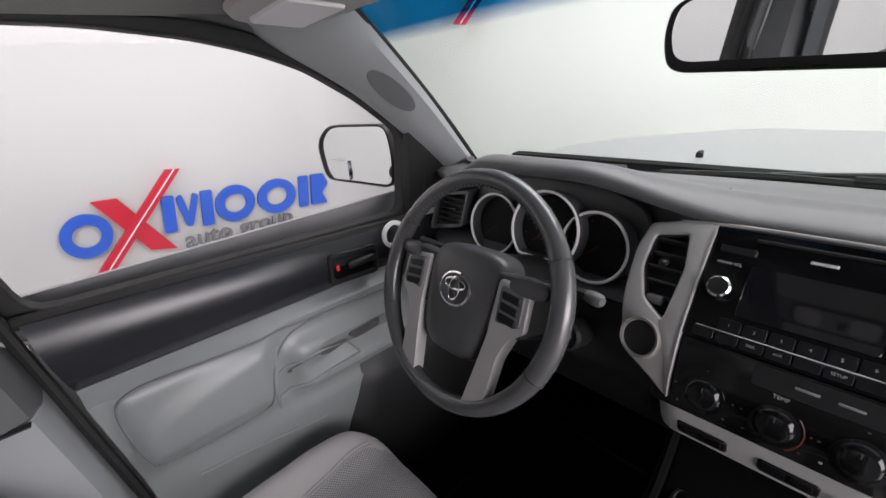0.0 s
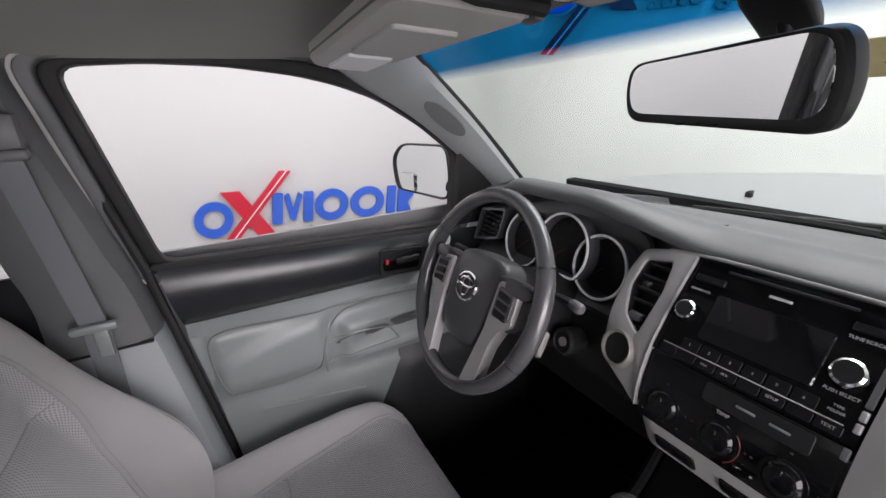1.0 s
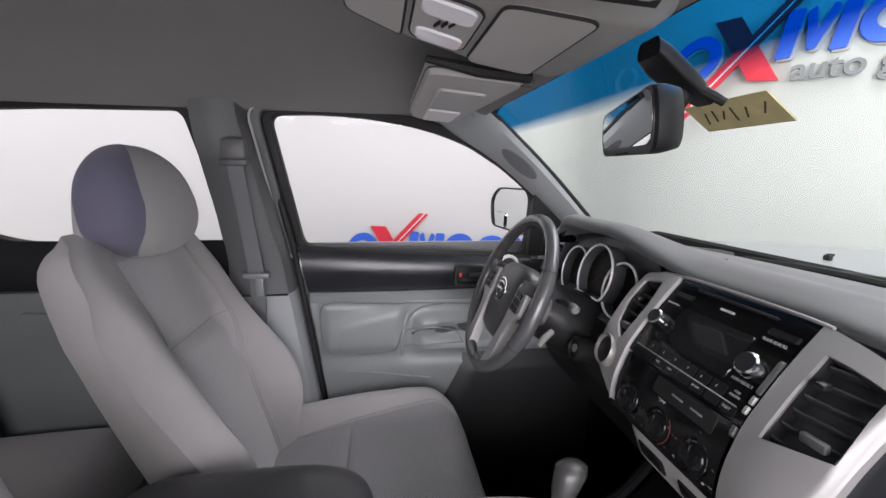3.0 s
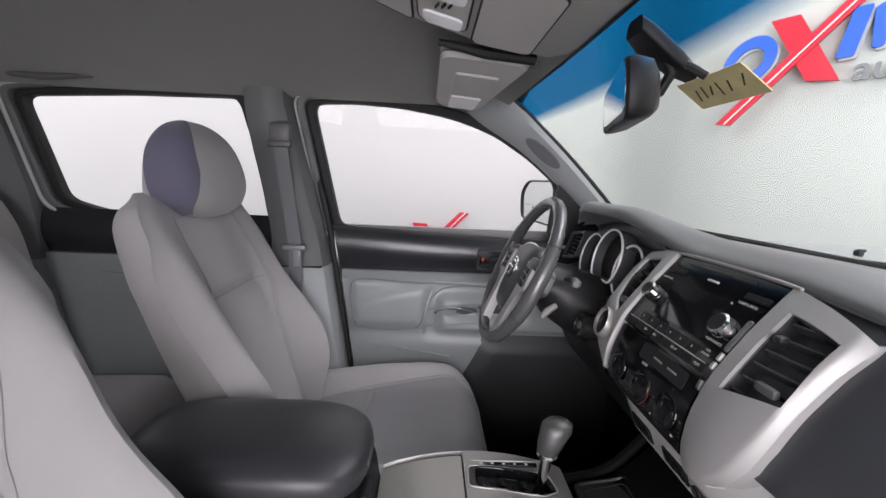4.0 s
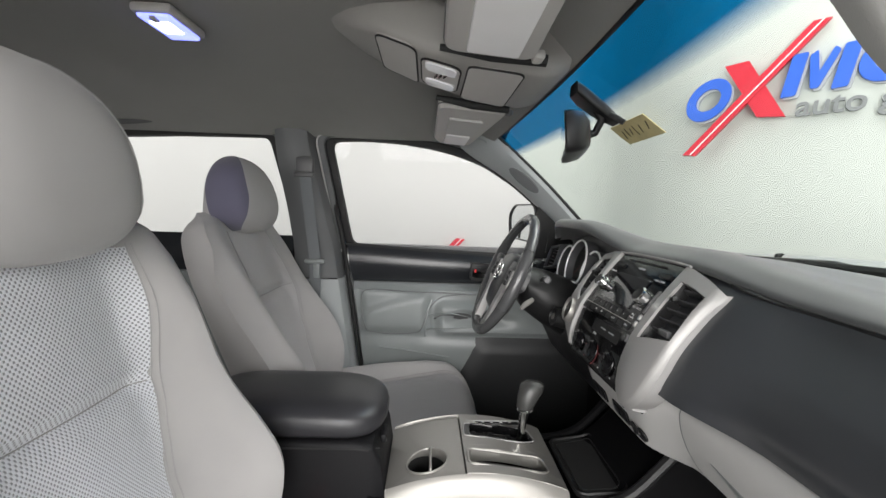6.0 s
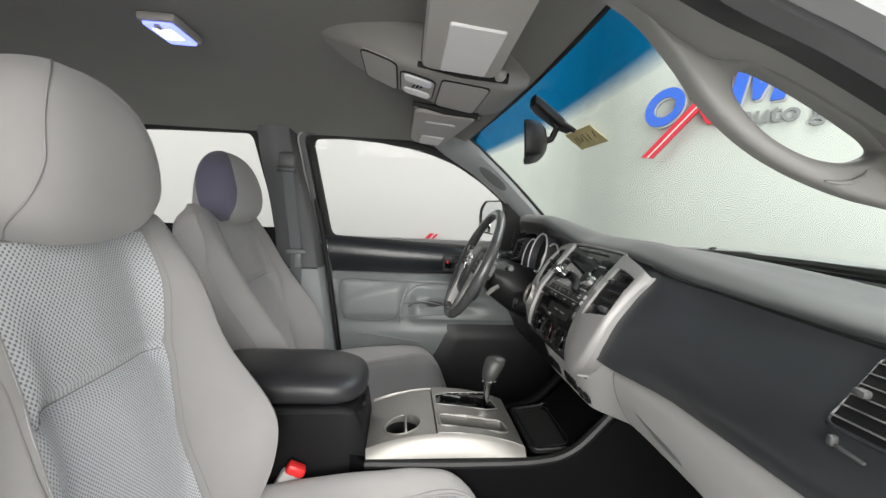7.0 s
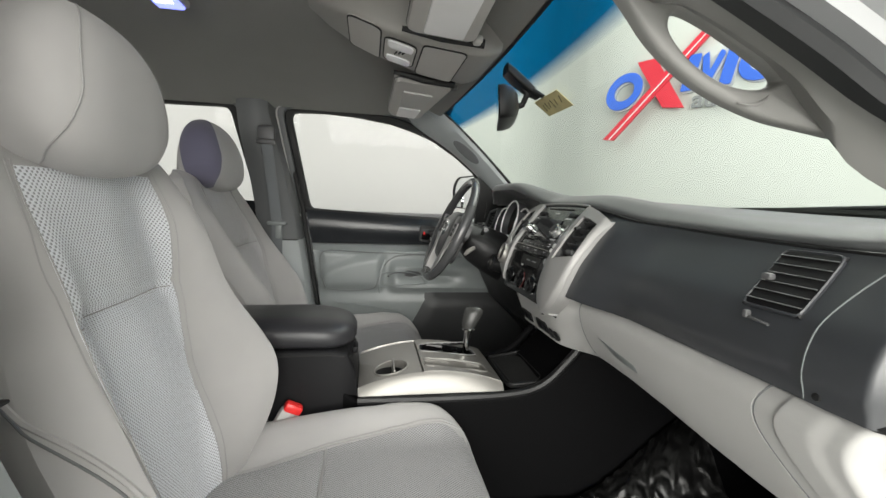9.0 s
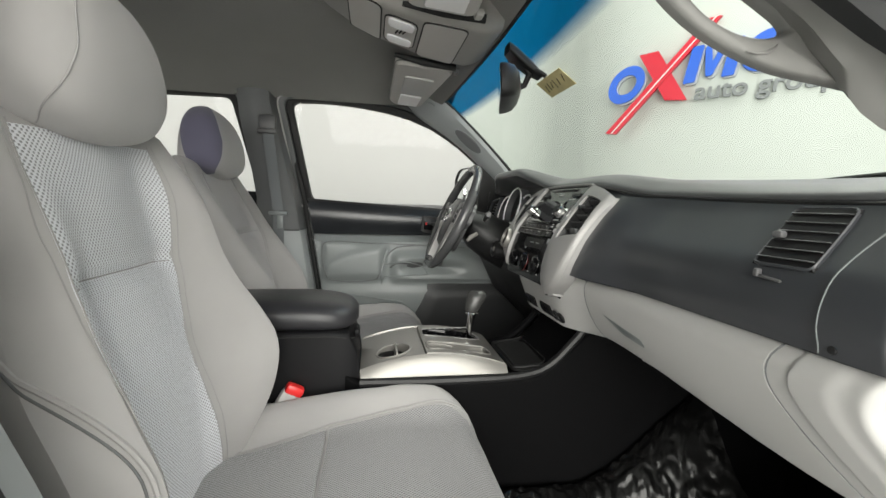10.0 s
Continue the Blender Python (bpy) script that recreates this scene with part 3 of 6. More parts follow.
    part("frame_edge", tube([on_side(s, 0.013)(p.x, p.y) for p in huge], 0.0032 if opening is FRONT_OPEN else 0.006, 6, closed=True), M_LOWER, w, "pale edge of the door frame")
    g = part("pane", plate([(p.x, p.y) for p in big], on_side(s, -0.02), 0.004), M_GLASS, w, "clear glass")
    g.visible_shadow = False


side_window("window_2", -1, FRONT_OPEN, "clear driver door window in a grey frame")
side_window("window_3", -1, REAR_OPEN, "clear rear door window in a grey frame")
side_window("window_4", 1, REAR_OPEN, "clear rear door window on the open side of the cab")


def door_rear_edge(z):
    return curve_at([(0.7, 0.10), (0.99, 0.067), (1.46, -0.005), (1.80, -0.085)], z)


def b_pillar(s):
    p = thing("door_pillar", (s * 0.66, -0.1, FLOOR_Z), "grey plastic door pillar trim with a seat belt", "pillar", "door pillars", "structure")
    rings = []
    for z in [*span(0.62, 1.344, 16), *span(1.346, 1.825, 12)]:
        f, r = door_rear_edge(z) + (0.010 - 0.042 * step(1.15, 1.40, z) if s > 0 else -0.022), -0.175 - 0.05 * step(1.4, 1.0, z) - 0.055 * step(1.44, 1.82, z)
        xi = 0.632 - 0.02 * step(1.44, 1.5, z) - max(0, z - 1.46) * 0.02
        rings.append([(s * 0.735, f, z), (s * (xi + 0.045), f, z), (s * (xi + 0.012), f - 0.012, z), (s * xi, f - 0.035, z), (s * (xi - 0.004), (f + r) / 2, z), (s * xi, r + 0.035, z), (s * (xi + 0.012), r + 0.01, z), (s * (xi + 0.05), r, z), (s * 0.735, r, z)])
    part("lower_trim", loft(rings[:17]), M_PILLAR, p, "grey lower pillar trim")
    part("upper_trim", loft(rings[17:]), M_UPPERTRIM, p, "darker grey upper pillar trim")
    part("joint", rbox((s * 0.630, -0.105, 1.345), (0.012, 0.17, 0.003), 0.001), M_RUBBER, p, "dark seam between upper and lower trim")
    edge = [Vector((s * 0.690, door_rear_edge(z) + (0.012 - 0.042 * step(1.15, 1.40, z) if s > 0 else -0.008), z)) for z in span(0.72, 1.79, 16)]
    part("door_seal", tube(edge, 0.008, 8), M_RUBBER, p, "black rubber door seal")
    belt = thing("seat_belt", (s * 0.6, -0.1, FLOOR_Z), "grey seat belt hanging on the door pillar", "seat belt", "seat belts")
    top, low = Vector((s * 0.575, -0.115, 1.70)), Vector((s * 0.600, -0.085, 1.40))
    part("anchor", merge(rbox(top + Vector((s * 0.012, 0, 0.01)), (0.03, 0.055, 0.05), 0.008), rbox(top + Vector((0, 0, -0.02)), (0.016, 0.062, 0.016), 0.005)), M_SATINDARK, belt, "dark grey belt guide")
    part("height_slide", rbox((s * 0.600, -0.12, 1.69), (0.012, 0.030, 0.10), 0.004), M_SATINDARK, belt)
    web = []
    for t in span(0, 1, 10):
        c = top.lerp(low, t)
        web.append([c + Vector((0, -0.018, 0)), c + Vector((0, 0.018, 0)), c + Vector((s * 0.0022, 0.018, 0)), c + Vector((s * 0.0022, -0.018, 0))])
    low2 = Vector((s * 0.635, -0.10, 0.80))
    for t in span(0.08, 1, 10):
        c = low.lerp(low2, t)
        web.append([c + Vector((0, -0.018, 0)), c + Vector((0, 0.018, 0)), c + Vector((s * 0.0022, 0.018, 0)), c + Vector((s * 0.0022, -0.018, 0))])
    part("webbing", loft(web), M_BELT, belt, "grey woven webbing")
    part("tongue", merge(rbox(low + Vector((-s * 0.008, 0, 0.006)), (0.014, 0.064, 0.014), 0.005), rbox(low + Vector((-s * 0.006, 0.006, -0.022)), (0.006, 0.020, 0.05), 0.002)), M_TRIM, belt, "grey belt tongue with a metal tip")


b_pillar(-1)
b_pillar(1)


def c_pillar(s):
    p = thing("rear_pillar", (s * 0.66, -1.0, FLOOR_Z), "grey plastic rear corner trim of the cab", "pillar", "rear pillars", "structure")
    rings = []
    for z in span(0.62, 1.84, 12):
        f = curve_at([(0.7, -0.76), (1.04, -0.775), (1.35, -0.835), (1.50, -0.835), (1.80, -0.90)], z)
        xi = 0.64 - max(0, z - 1.46) * 0.1
        rings.append([(s * 0.735, f, z), (s * (xi + 0.03), f, z), (s * xi, f - 0.03, z), (s * (xi - 0.01), -1.1, z), (s * xi, -1.31, z), (s * 0.735, -1.31, z)])
    part("lower_trim", loft(rings[:8]), M_PILLAR, p, "grey lower corner trim")
    part("upper_trim", loft(rings[7:]), M_UPPERTRIM, p, "darker grey upper corner trim")
    hook = [Vector((s * 0.585, -0.96, 1.665)), Vector((s * 0.57, -0.93, 1.66)), Vector((s * 0.57, -0.90, 1.675)), Vector((s * 0.575, -0.885, 1.70))]
    part("coat_hook", tube(spline(hook, 4), 0.008, 8), M_BLACK, p, "black plastic hook")


c_pillar(-1)
c_pillar(1)


def a_pillar(s):
    p = thing("windshield_pillar", (s * 0.68, 0.85, 1.49), "grey plastic windshield pillar trim with oval speaker grille", "pillar", "windshield pillars", "structure")
    W = spline([(0.535, 0.455, 1.835), (0.545, 0.49, 1.806), (0.60, 0.650, 1.680), (0.655, 0.79, 1.56), (0.69, 0.89, 1.47)], 6)
    D = spline([(0.655, 0.36, 1.806), (0.658, 0.41, 1.768), (0.672, 0.535, 1.695), (0.692, 0.655, 1.603), (0.712, 0.80, 1.47)], 6)
    rings = []
    for w, d in zip(W, D):
        m = w.lerp(d, 0.5)
        inw = Vector((-0.9, -0.35, 0.0)).normalized()
        b = 0.020
        ring = [w + Vector((0.03, 0.01, 0.006)), w, w.lerp(d, 0.15) + inw * b * 0.8, m + inw * b * 1.1, w.lerp(d, 0.85) + inw * b * 0.8, d, d + Vector((0.035, 0.01, 0.0))]
        rings.append([Vector((s * q.x, q.y, q.z)) for q in ring])
    part("trim", loft(rings), M_PILLAR, p)
    # speaker grille and round cap follow the pillar's slope
    ax = (W[16] - W[6]).normalized()
    across = (D[11] - W[11]).normalized()
    for t, wv, ra, rb, nm, mt in ((0.50, 0.50, 0.064, 0.028, "speaker_grille", M_PILLAR), (0.24, 0.42, 0.013, 0.013, "round_cap", M_PILLAR)):
        i = int(t * (len(W) - 1))
        c = W[i].lerp(D[i], wv) + Vector((-0.9, -0.35, 0.0)).normalized() * 0.0235
        pl = plane_at(c, ax, across)
        n = pl(0, 0, 1) - pl(0, 0, 0)
        sgn = 1 if n.x < 0 else -1
        place = lambda u, v, w, pl=pl, sgn=sgn: Vector((s * pl(u, v, w * sgn).x, pl(u, v, w * sgn).y, pl(u, v, w * sgn).z))
        mat = M_GRILLE if nm == "speaker_grille" else mt
        part(nm, plate(oval(ra, rb, 36), place, 0.006, 0.002), mat, p, "perforated oval speaker cover" if nm == "speaker_grille" else "small round screw cap")
    return p


a_pillar(-1)

# the pillar on the open side, seen from outside, with its grab handle cast on
pp = thing("windshield_pillar", (0.66, 0.85, 1.49), "grey plastic windshield pillar trim beside the open door", "pillar", "windshield pillars", "structure")
PS = spline([(0.602, 0.28, 1.798), (0.613, 0.415, 1.728), (0.617, 0.460, 1.706), (0.619, 0.492, 1.693), (0.620, 0.520, 1.682), (0.622, 0.580, 1.654), (0.625, 0.635, 1.627), (0.629, 0.670, 1.608), (0.640, 0.724, 1.577), (0.690, 0.86, 1.49)], 4)
PL = spline([(0.556, 0.28, 1.80), (0.572, 0.415, 1.734), (0.576, 0.460, 1.712), (0.578, 0.492, 1.702), (0.580, 0.520, 1.696), (0.578, 0.580, 1.673), (0.576, 0.635, 1.647), (0.580, 0.670, 1.615), (0.592, 0.724, 1.585), (0.65, 0.86, 1.49)], 4)
PB = spline([(0.570, 0.28, 1.793), (0.572, 0.415, 1.734), (0.576, 0.458, 1.708), (0.581, 0.490, 1.692), (0.588, 0.522, 1.690), (0.594, 0.580, 1.668), (0.596, 0.632, 1.640), (0.602, 0.674, 1.588), (0.608, 0.725, 1.539), (0.67, 0.86, 1.455)], 4)
PG = spline([(0.53, 0.34, 1.835), (0.545, 0.44, 1.815), (0.55, 0.49, 1.800), (0.558, 0.52, 1.782), (0.565, 0.545, 1.762), (0.582, 0.59, 1.728), (0.600, 0.640, 1.688), (0.610, 0.67, 1.665), (0.630, 0.725, 1.62), (0.70, 0.90, 1.47)], 4)
part("trim", loft([[s_, s_.lerp(b_, 0.5) + Vector((-0.004, -0.006, -0.004)), b_, l_.lerp(b_, 0.4) + Vector((-0.006, 0, 0)), l_, g_, g_ + Vector((0.03, 0.01, 0.01)), s_ + Vector((0.05, 0.03, 0.03))] for s_, b_, l_, g_ in zip(PS, PB, PL, PG)]), M_PILLARSHADE, pp)


# closed driver door
door = thing("door_1", (-0.72, 0.4, 0.75), "closed driver door with black upper panel and grey molded trim", "door", kind="structure")


def door_x(y, z):
    """Inner surface of the door card: black roll on top, groove, grey card that swells at the arm rest."""
    x = 0.708
    if z > 1.325:
        x -= 0.030 * math.sin(math.pi * min(1, (z - 1.325) / 0.17)) ** 0.7
    else:
        x -= 0.022 * step(1.325, 1.30, z)
        x -= 0.012 * step(1.16, 1.10, z) * step(0.75, 0.9, z)
    return -x


def seen_y(u, z):
    return lerp(door_rear_edge(z) + 0.006, 0.86, u)


def belt_z(y):
    """Height of the door's upper edge, which falls towards the front."""
    return 1.445 - 0.052 * (y - 0.012)


def roll(u, t):
    z = lerp(1.330, belt_z(seen_y(u, 1.46)) + 0.007, t)
    return (door_x(0, lerp(1.330, 1.470, t)), seen_y(u, z), z)


part("upper_panel", patch(roll, span(0, 1, 16), span(0, 1, 12), 0.03), M_DOORBLACK, door, "black grained vinyl upper panel")


def card_x(y, z):
    x = door_x(y, z)
    # raised panel behind the arm rest and the hollow of the pull pocket
    inside = step(0.05, 0.065, y) * step(0.30 - 0.1 * (1.28 - z), 0.27 - 0.1 * (1.28 - z), y) * step(1.155, 1.17, z) * step(1.31, 1.295, z)
    x += 0.010 * inside
    crease = smooth_at([(0.03, 1.19), (0.055, 1.212), (0.10, 1.245), (0.17, 1.270), (0.28, 1.292), (0.34, 1.30)], y, 0.02)
    x += 0.013 * step(crease + 0.016, crease - 0.022, z) * step(0.04, 0.08, y) * step(0.32, 0.26, y) * step(1.10, 1.20, z)
    ridge = step(0.30, 0.34, y) * step(1.14, 1.165, z) * step(1.275, 1.24, z)
    x += 0.022 * ridge
    x -= 0.018 * step(0.32, 0.40, y) * step(0.62, 0.52, y) * bump_at(z, 1.205, 0.018)
    return x


part("card", patch(lambda u, z: (card_x(seen_y(u, z), z), seen_y(u, z), z), span(0, 1, 70), span(0.62, 1.326, 60), 0.03), M_TRIM, door, "grey molded lower card")
line = spline([(0.075, 1.160, 0), (0.055, 1.225, 0), (0.055, 1.285, 0), (0.085, 1.303, 0), (0.20, 1.300, 0), (0.36, 1.295, 0), (0.60, 1.285, 0)], 6)
part("card_groove", tube([(card_x(p.x, p.y) + 0.001, p.x, p.y) for p in line], 0.0022, 6), M_GRILLE, door, "dark molded groove")
line = spline([(0.078, 1.158, 0), (0.15, 1.150, 0), (0.24, 1.155, 0), (0.265, 1.175, 0), (0.285, 1.235, 0), (0.33, 1.280, 0), (0.40, 1.292, 0)], 6)
part("card_groove", tube([(card_x(p.x, p.y) + 0.001, p.x, p.y) for p in line], 0.0022, 6), M_GRILLE, door, "dark molded groove")
for pts in ([(0.297, 1.272, 0), (0.285, 1.235, 0), (0.275, 1.18, 0), (0.279, 1.14, 0)], [(0.285, 1.215, 0), (0.36, 1.228, 0), (0.43, 1.212, 0), (0.455, 1.183, 0)], [(0.279, 1.165, 0), (0.36, 1.175, 0), (0.455, 1.180, 0)], [(0.121, 1.103, 0), (0.21, 1.093, 0), (0.36, 1.07, 0)]):
    part("card_ridge", tube([(card_x(p.x, p.y) + 0.001, p.x, p.y) for p in spline(pts, 6)], 0.004, 6, flat=0.6), M_TRIM, door)
# dark plate paints the shade inside the hollow
part("pocket_shade", plate(rounded([(0.300, 1.203), (0.330, 1.222), (0.385, 1.232), (0.430, 1.226), (0.440, 1.212), (0.400, 1.203)], 0.010, 4), lambda y, z, w=0: Vector((card_x(y, z) + 0.002 + w, y, z)), 0.008), M_SATINDARK, door, "dark plate for the shade in the pull pocket")
part("pull_recess", plate(rounded([(0.432, 1.236), (0.512, 1.244), (0.512, 1.212), (0.455, 1.206)], 0.010, 4), lambda y, z, w=0: Vector((card_x(y, z) + 0.003 + w, y, z)), 0.010), M_SATINDARK, door, "black recess with window switches")
for k in range(3):
    part("window_switch", rbox((-0.678, 0.455 + 0.022 * k, 1.226), (0.008, 0.015, 0.012), 0.003), M_SATINDARK, door, "small window switch")
# pocket colour also carries the shade that the dash throws on the door
part("map_pocket", patch(lambda u, z: (card_x(lerp(0.385 + 0.07 * step(0.95, 1.14, z), 0.86, u), z) + 0.012 * step(0.0, 0.1, u) * step(1.14, 1.10, z), lerp(0.385 + 0.07 * step(0.95, 1.14, z), 0.86, u), z), span(0, 1, 20), span(0.63, 1.145, 24), 0.02), M_POCKET, door, "lower pocket darkened with shade from the dash")
bez = frame_plate(rounded([(0.425, 1.345), (0.535, 1.338), (0.540, 1.400), (0.428, 1.408)], 0.012), rounded([(0.434, 1.354), (0.527, 1.348), (0.531, 1.391), (0.436, 1.399)], 0.01), lambda y, z, w=0: Vector((-0.672 + w, y, z)), 0.012)
part("handle_bezel", bez, M_BLACK, door, "black recessed handle surround")
part("handle_cup", plate([(0.434, 1.354), (0.527, 1.348), (0.531, 1.391), (0.436, 1.399)], lambda y, z, w=0: Vector((-0.679 + w, y, z)), 0.004), M_GLOSSBLACK, door)
part("door_handle", rbox((-0.668, 0.495, 1.377), (0.012, 0.062, 0.016), 0.005, 3), M_BLACK, door, "black pull lever")
part("lock_tab", rbox((-0.672, 0.444, 1.378), (0.006, 0.007, 0.012), 0.002), M_RED_PLASTIC, door, "lock tab with a red mark")
part("tweeter_ring", lathe([(0.030, 0), (0.030, 0.004), (0.022, 0.006), (0.020, 0.001)], lambda u, v, w: Vector((-0.676 + w, 0.585 + u, 1.405 + v)), 28, False), M_RING, door, "pale speaker ring")
part("sill_cap", tube([(-0.706, y, belt_z(y) + 0.006) for y in span(-0.005, 0.66, 8)], 0.010, 8), M_RUBBER, door, "black rubber weather strip at the glass")
part("sail_panel", plate([(0.650, 1.425), (0.83, 1.425), (0.80, 1.485), (0.655, 1.607)], lambda y, z, w=0: Vector((-side_x(z) + 0.016 + w, y, z)), 0.03), M_BLACK, door, "black triangular mirror base cover")
part("outer_skin", patch(lambda y, z: (-0.80 - 0.04 * math.sin((z - 0.5) * 2.5), y, z), span(-0.02, 1.0, 6), span(0.5, 1.45, 8), 0.01), M_PAINT, door, "silver painted outer skin")


def rear_door(s, name, label):
    d = thing(name, (s * 0.72, -0.5, 0.75), label, "door", kind="structure")
    fr = lambda z: -0.18
    rr = lambda z: curve_at([(0.7, -0.76), (1.04, -0.775), (1.35, -0.835), (1.50, -0.845)], z)
    part("upper_panel", patch(lambda u, z: (s * (0.70 - 0.02 * math.sin(math.pi * (z - 1.35) / 0.13)), lerp(rr(z), fr(z), u), z), span(0, 1, 6), span(1.352, 1.48, 8), 0.03 * -s), M_DOORBLACK, d, "black vinyl upper panel")
    part("card", patch(lambda u, z: (s * (0.686 + 0.012 * bump_at(u, 0.5, 0.3) * bump_at(z, 1.2, 0.08)), lerp(rr(z), fr(z), u), z), span(0, 1, 16), span(0.62, 1.349, 16), 0.03 * -s), M_TRIM, d, "grey molded lower card")
    part("handle_cup", plate(rounded([(-0.68, 1.30), (-0.57, 1.295), (-0.575, 1.24), (-0.685, 1.245)], 0.012), lambda y, z, w=0: Vector((s * (0.676 - w), y, z)), 0.006), M_TRIM, d, "grey molded handle recess")
    part("outer_skin", patch(lambda y, z: (s * (0.80 + 0.04 * math.sin((z - 0.5) * 2.5)), y, z), span(-0.95, -0.03, 6), span(0.5, 1.45, 8), 0.01), M_PAINT, d)


rear_door(-1, "door_2", "closed rear door with black top and grey trim")
rear_door(1, "door_3", "closed rear door on the open side of the cab")

# ---- dashboard ----
dash = thing("dashboard", (0, 0.85, 1.15), "charcoal molded dashboard with silver trim and pale lower panel", "dashboard")
TOP = [(0.0, 1.03, 1.464), (0.12, 0.95, 1.484), (0.35, 0.86, 1.496), (0.62, 0.78, 1.502), (0.78, 0.738, 1.500), (0.88, 0.720, 1.4955), (0.94, 0.713, 1.489), (0.98, 0.713, 1.483), (1.0, 0.718, 1.478)]


TOP_P = [(0.0, 1.03, 1.470), (0.12, 0.95, 1.505), (0.35, 0.85, 1.515), (0.62, 0.775, 1.511), (0.78, 0.738, 1.503), (0.88, 0.716, 1.493), (0.94, 0.711, 1.487), (0.98, 0.713, 1.482), (1.0, 0.722, 1.478)]


def drop(x):
    return 0.016 * step(0.10, 0.62, x)


def brow(x):
    return step(-0.62, -0.47, x) * step(-0.08, -0.30, x)


def top_pad(x, v):
    k = step(0.08, 0.30, x)
    y = lerp(smooth_at([(a, b) for a, b, c in TOP], v, 0.03), smooth_at([(a, b) for a, b, c in TOP_P], v, 0.03), k)
    z = lerp(smooth_at([(a, c) for a, b, c in TOP], v, 0.03) + 0.020, smooth_at([(a, c) for a, b, c in TOP_P], v, 0.03), k)
    y -= 0.018 * step(0.65, 0.97, v) * (1 - k)
    b = brow(x)
    z += b * 0.052 * step(0.42, 0.86, v) * (1 - 0.12 * step(0.9, 1, v))
    y -= b * 0.040 * step(0.3, 1.0, v)
    e = step(0.60, 0.73, abs(x))
    z -= 0.010 * e * e * (1 - step(0.6, 0.97, v)) + drop(x)
    y -= (0.135 * (abs(x) / 0.69) ** 2) * (1 - step(0.0, 0.5, v))
    y += 0.05 * e * step(0.4, 1, v)
    # soft crease that runs back from the hood over the gauges to the centre stack
    z += 0.008 * bump_at(v, 0.72, 0.12) * (1 - b) * step(0.5, 0.1, abs(x))
    return (x, y, z)


part("top_pad", patch(top_pad, span(-0.735, 0.735, 90), span(0, 1, 44), -0.02), M_DASHTOP, dash, "charcoal grained top pad")

STACK = [(1.520, 0.722), (1.503, 0.703), (1.445, 0.654), (1.389, 0.616), (1.340, 0.598), (1.300, 0.594), (1.265, 0.602)]


def stack_y(z):
    return smooth_at([(-a, b) for a, b in STACK], -z, 0.012)


FACE = [(1.484, 0.722), (1.472, 0.714), (1.458, 0.708), (1.430, 0.686), (1.395, 0.655), (1.370, 0.645), (1.345, 0.643), (1.330, 0.650)]


def cap_line(z):
    return 0.637 + 4.5 * max(0.0, z - 1.385) ** 2


def face_y(x, z):
    y = smooth_at([(-a, b) for a, b in FACE], -z, 0.008)
    y = lerp(stack_y(z) + 0.022, y, step(0.20, 0.36, x))
    e = cap_line(z)
    y -= 0.002 * step(e - 0.003, e + 0.001, x)
    return y + 0.024 * step(e + 0.052, e + 0.072, x) + 0.034 * step(e + 0.080, e + 0.16, x)


def panel_at(a, b, u, t):
    """A point of the upper face between two lines that run up the dashboard."""
    xa = lerp(a(1.40), b(1.40), u)
    z = lerp(1.322, 1.481 - drop(xa) + 0.020 * (1 - step(0.08, 0.30, xa)), t)
    x = lerp(a(z), b(z), u)
    return (x, face_y(x, z), z)


part("passenger_panel", patch(lambda u, t: panel_at(lambda z: 0.10, lambda z: cap_line(z) - 0.0006, u, t), span(0, 1, 70), span(0, 1, 30), 0.02), M_DASH, dash, "charcoal airbag cover panel")
part("end_cap", patch(lambda u, t: panel_at(lambda z: cap_line(z) + 0.0006, lambda z: 0.740, u, t), span(0, 1, 40), span(0, 1, 26), 0.02), M_DASH, dash, "charcoal end cap with a stepped outer edge")
LOWER = [(1.326, 0.664), (1.315, 0.648), (1.300, 0.642), (1.272, 0.648), (1.245, 0.660), (1.220, 0.676), (1.195, 0.700), (1.175, 0.78)]


def end_line(z):
    """Chevron line of the end panel: leftmost at mid height, sweeping outwards above and below."""
    d = z - 1.278
    soft = math.sqrt(d * d + 0.018 ** 2)
    return 0.604 + 0.45 * (soft + d) / 2 + 1.05 * (soft - d) / 2


def lower_y(x, z):
    zz = z if z > 1.28 else 1.28 - (1.28 - z) * (1 - 0.22 * step(0.22, 0.62, x))
    y = smooth_at([(-a, b) for a, b in LOWER], -zz, 0.008)
    e = end_line(z)
    y -= 0.003 * step(e - 0.004, e, x) * step(e + 0.05, e + 0.03, x)
    return y + 0.024 * step(e + 0.060, e + 0.085, x) + 0.030 * step(e + 0.08, e + 0.17, x)


part("glovebox", patch(lambda u, z: (lerp(0.205, end_line(z) - 0.029, u), lower_y(lerp(0.205, end_line(z) - 0.029, u), z), z), span(0, 1, 30), span(1.150, 1.324, 30), 0.02), M_LOWER, dash, "pale grey glove box lid")
part("end_panel", patch(lambda u, z: (lerp(end_line(z) - 0.026, max(0.745, end_line(z) + 0.03), u), lower_y(lerp(end_line(z) - 0.026, max(0.745, end_line(z) + 0.03), u), z) + 0.001, z), span(0, 1, 60), span(1.12, 1.324, 36), 0.02), M_LOWER, dash, "pale grey end panel")
part("lid_gap", tube([(end_line(z) - 0.0275, lower_y(end_line(z) - 0.0275, z) + 0.003, z) for z in span(1.155, 1.322, 22)], 0.0022, 6), M_GRILLE, dash)
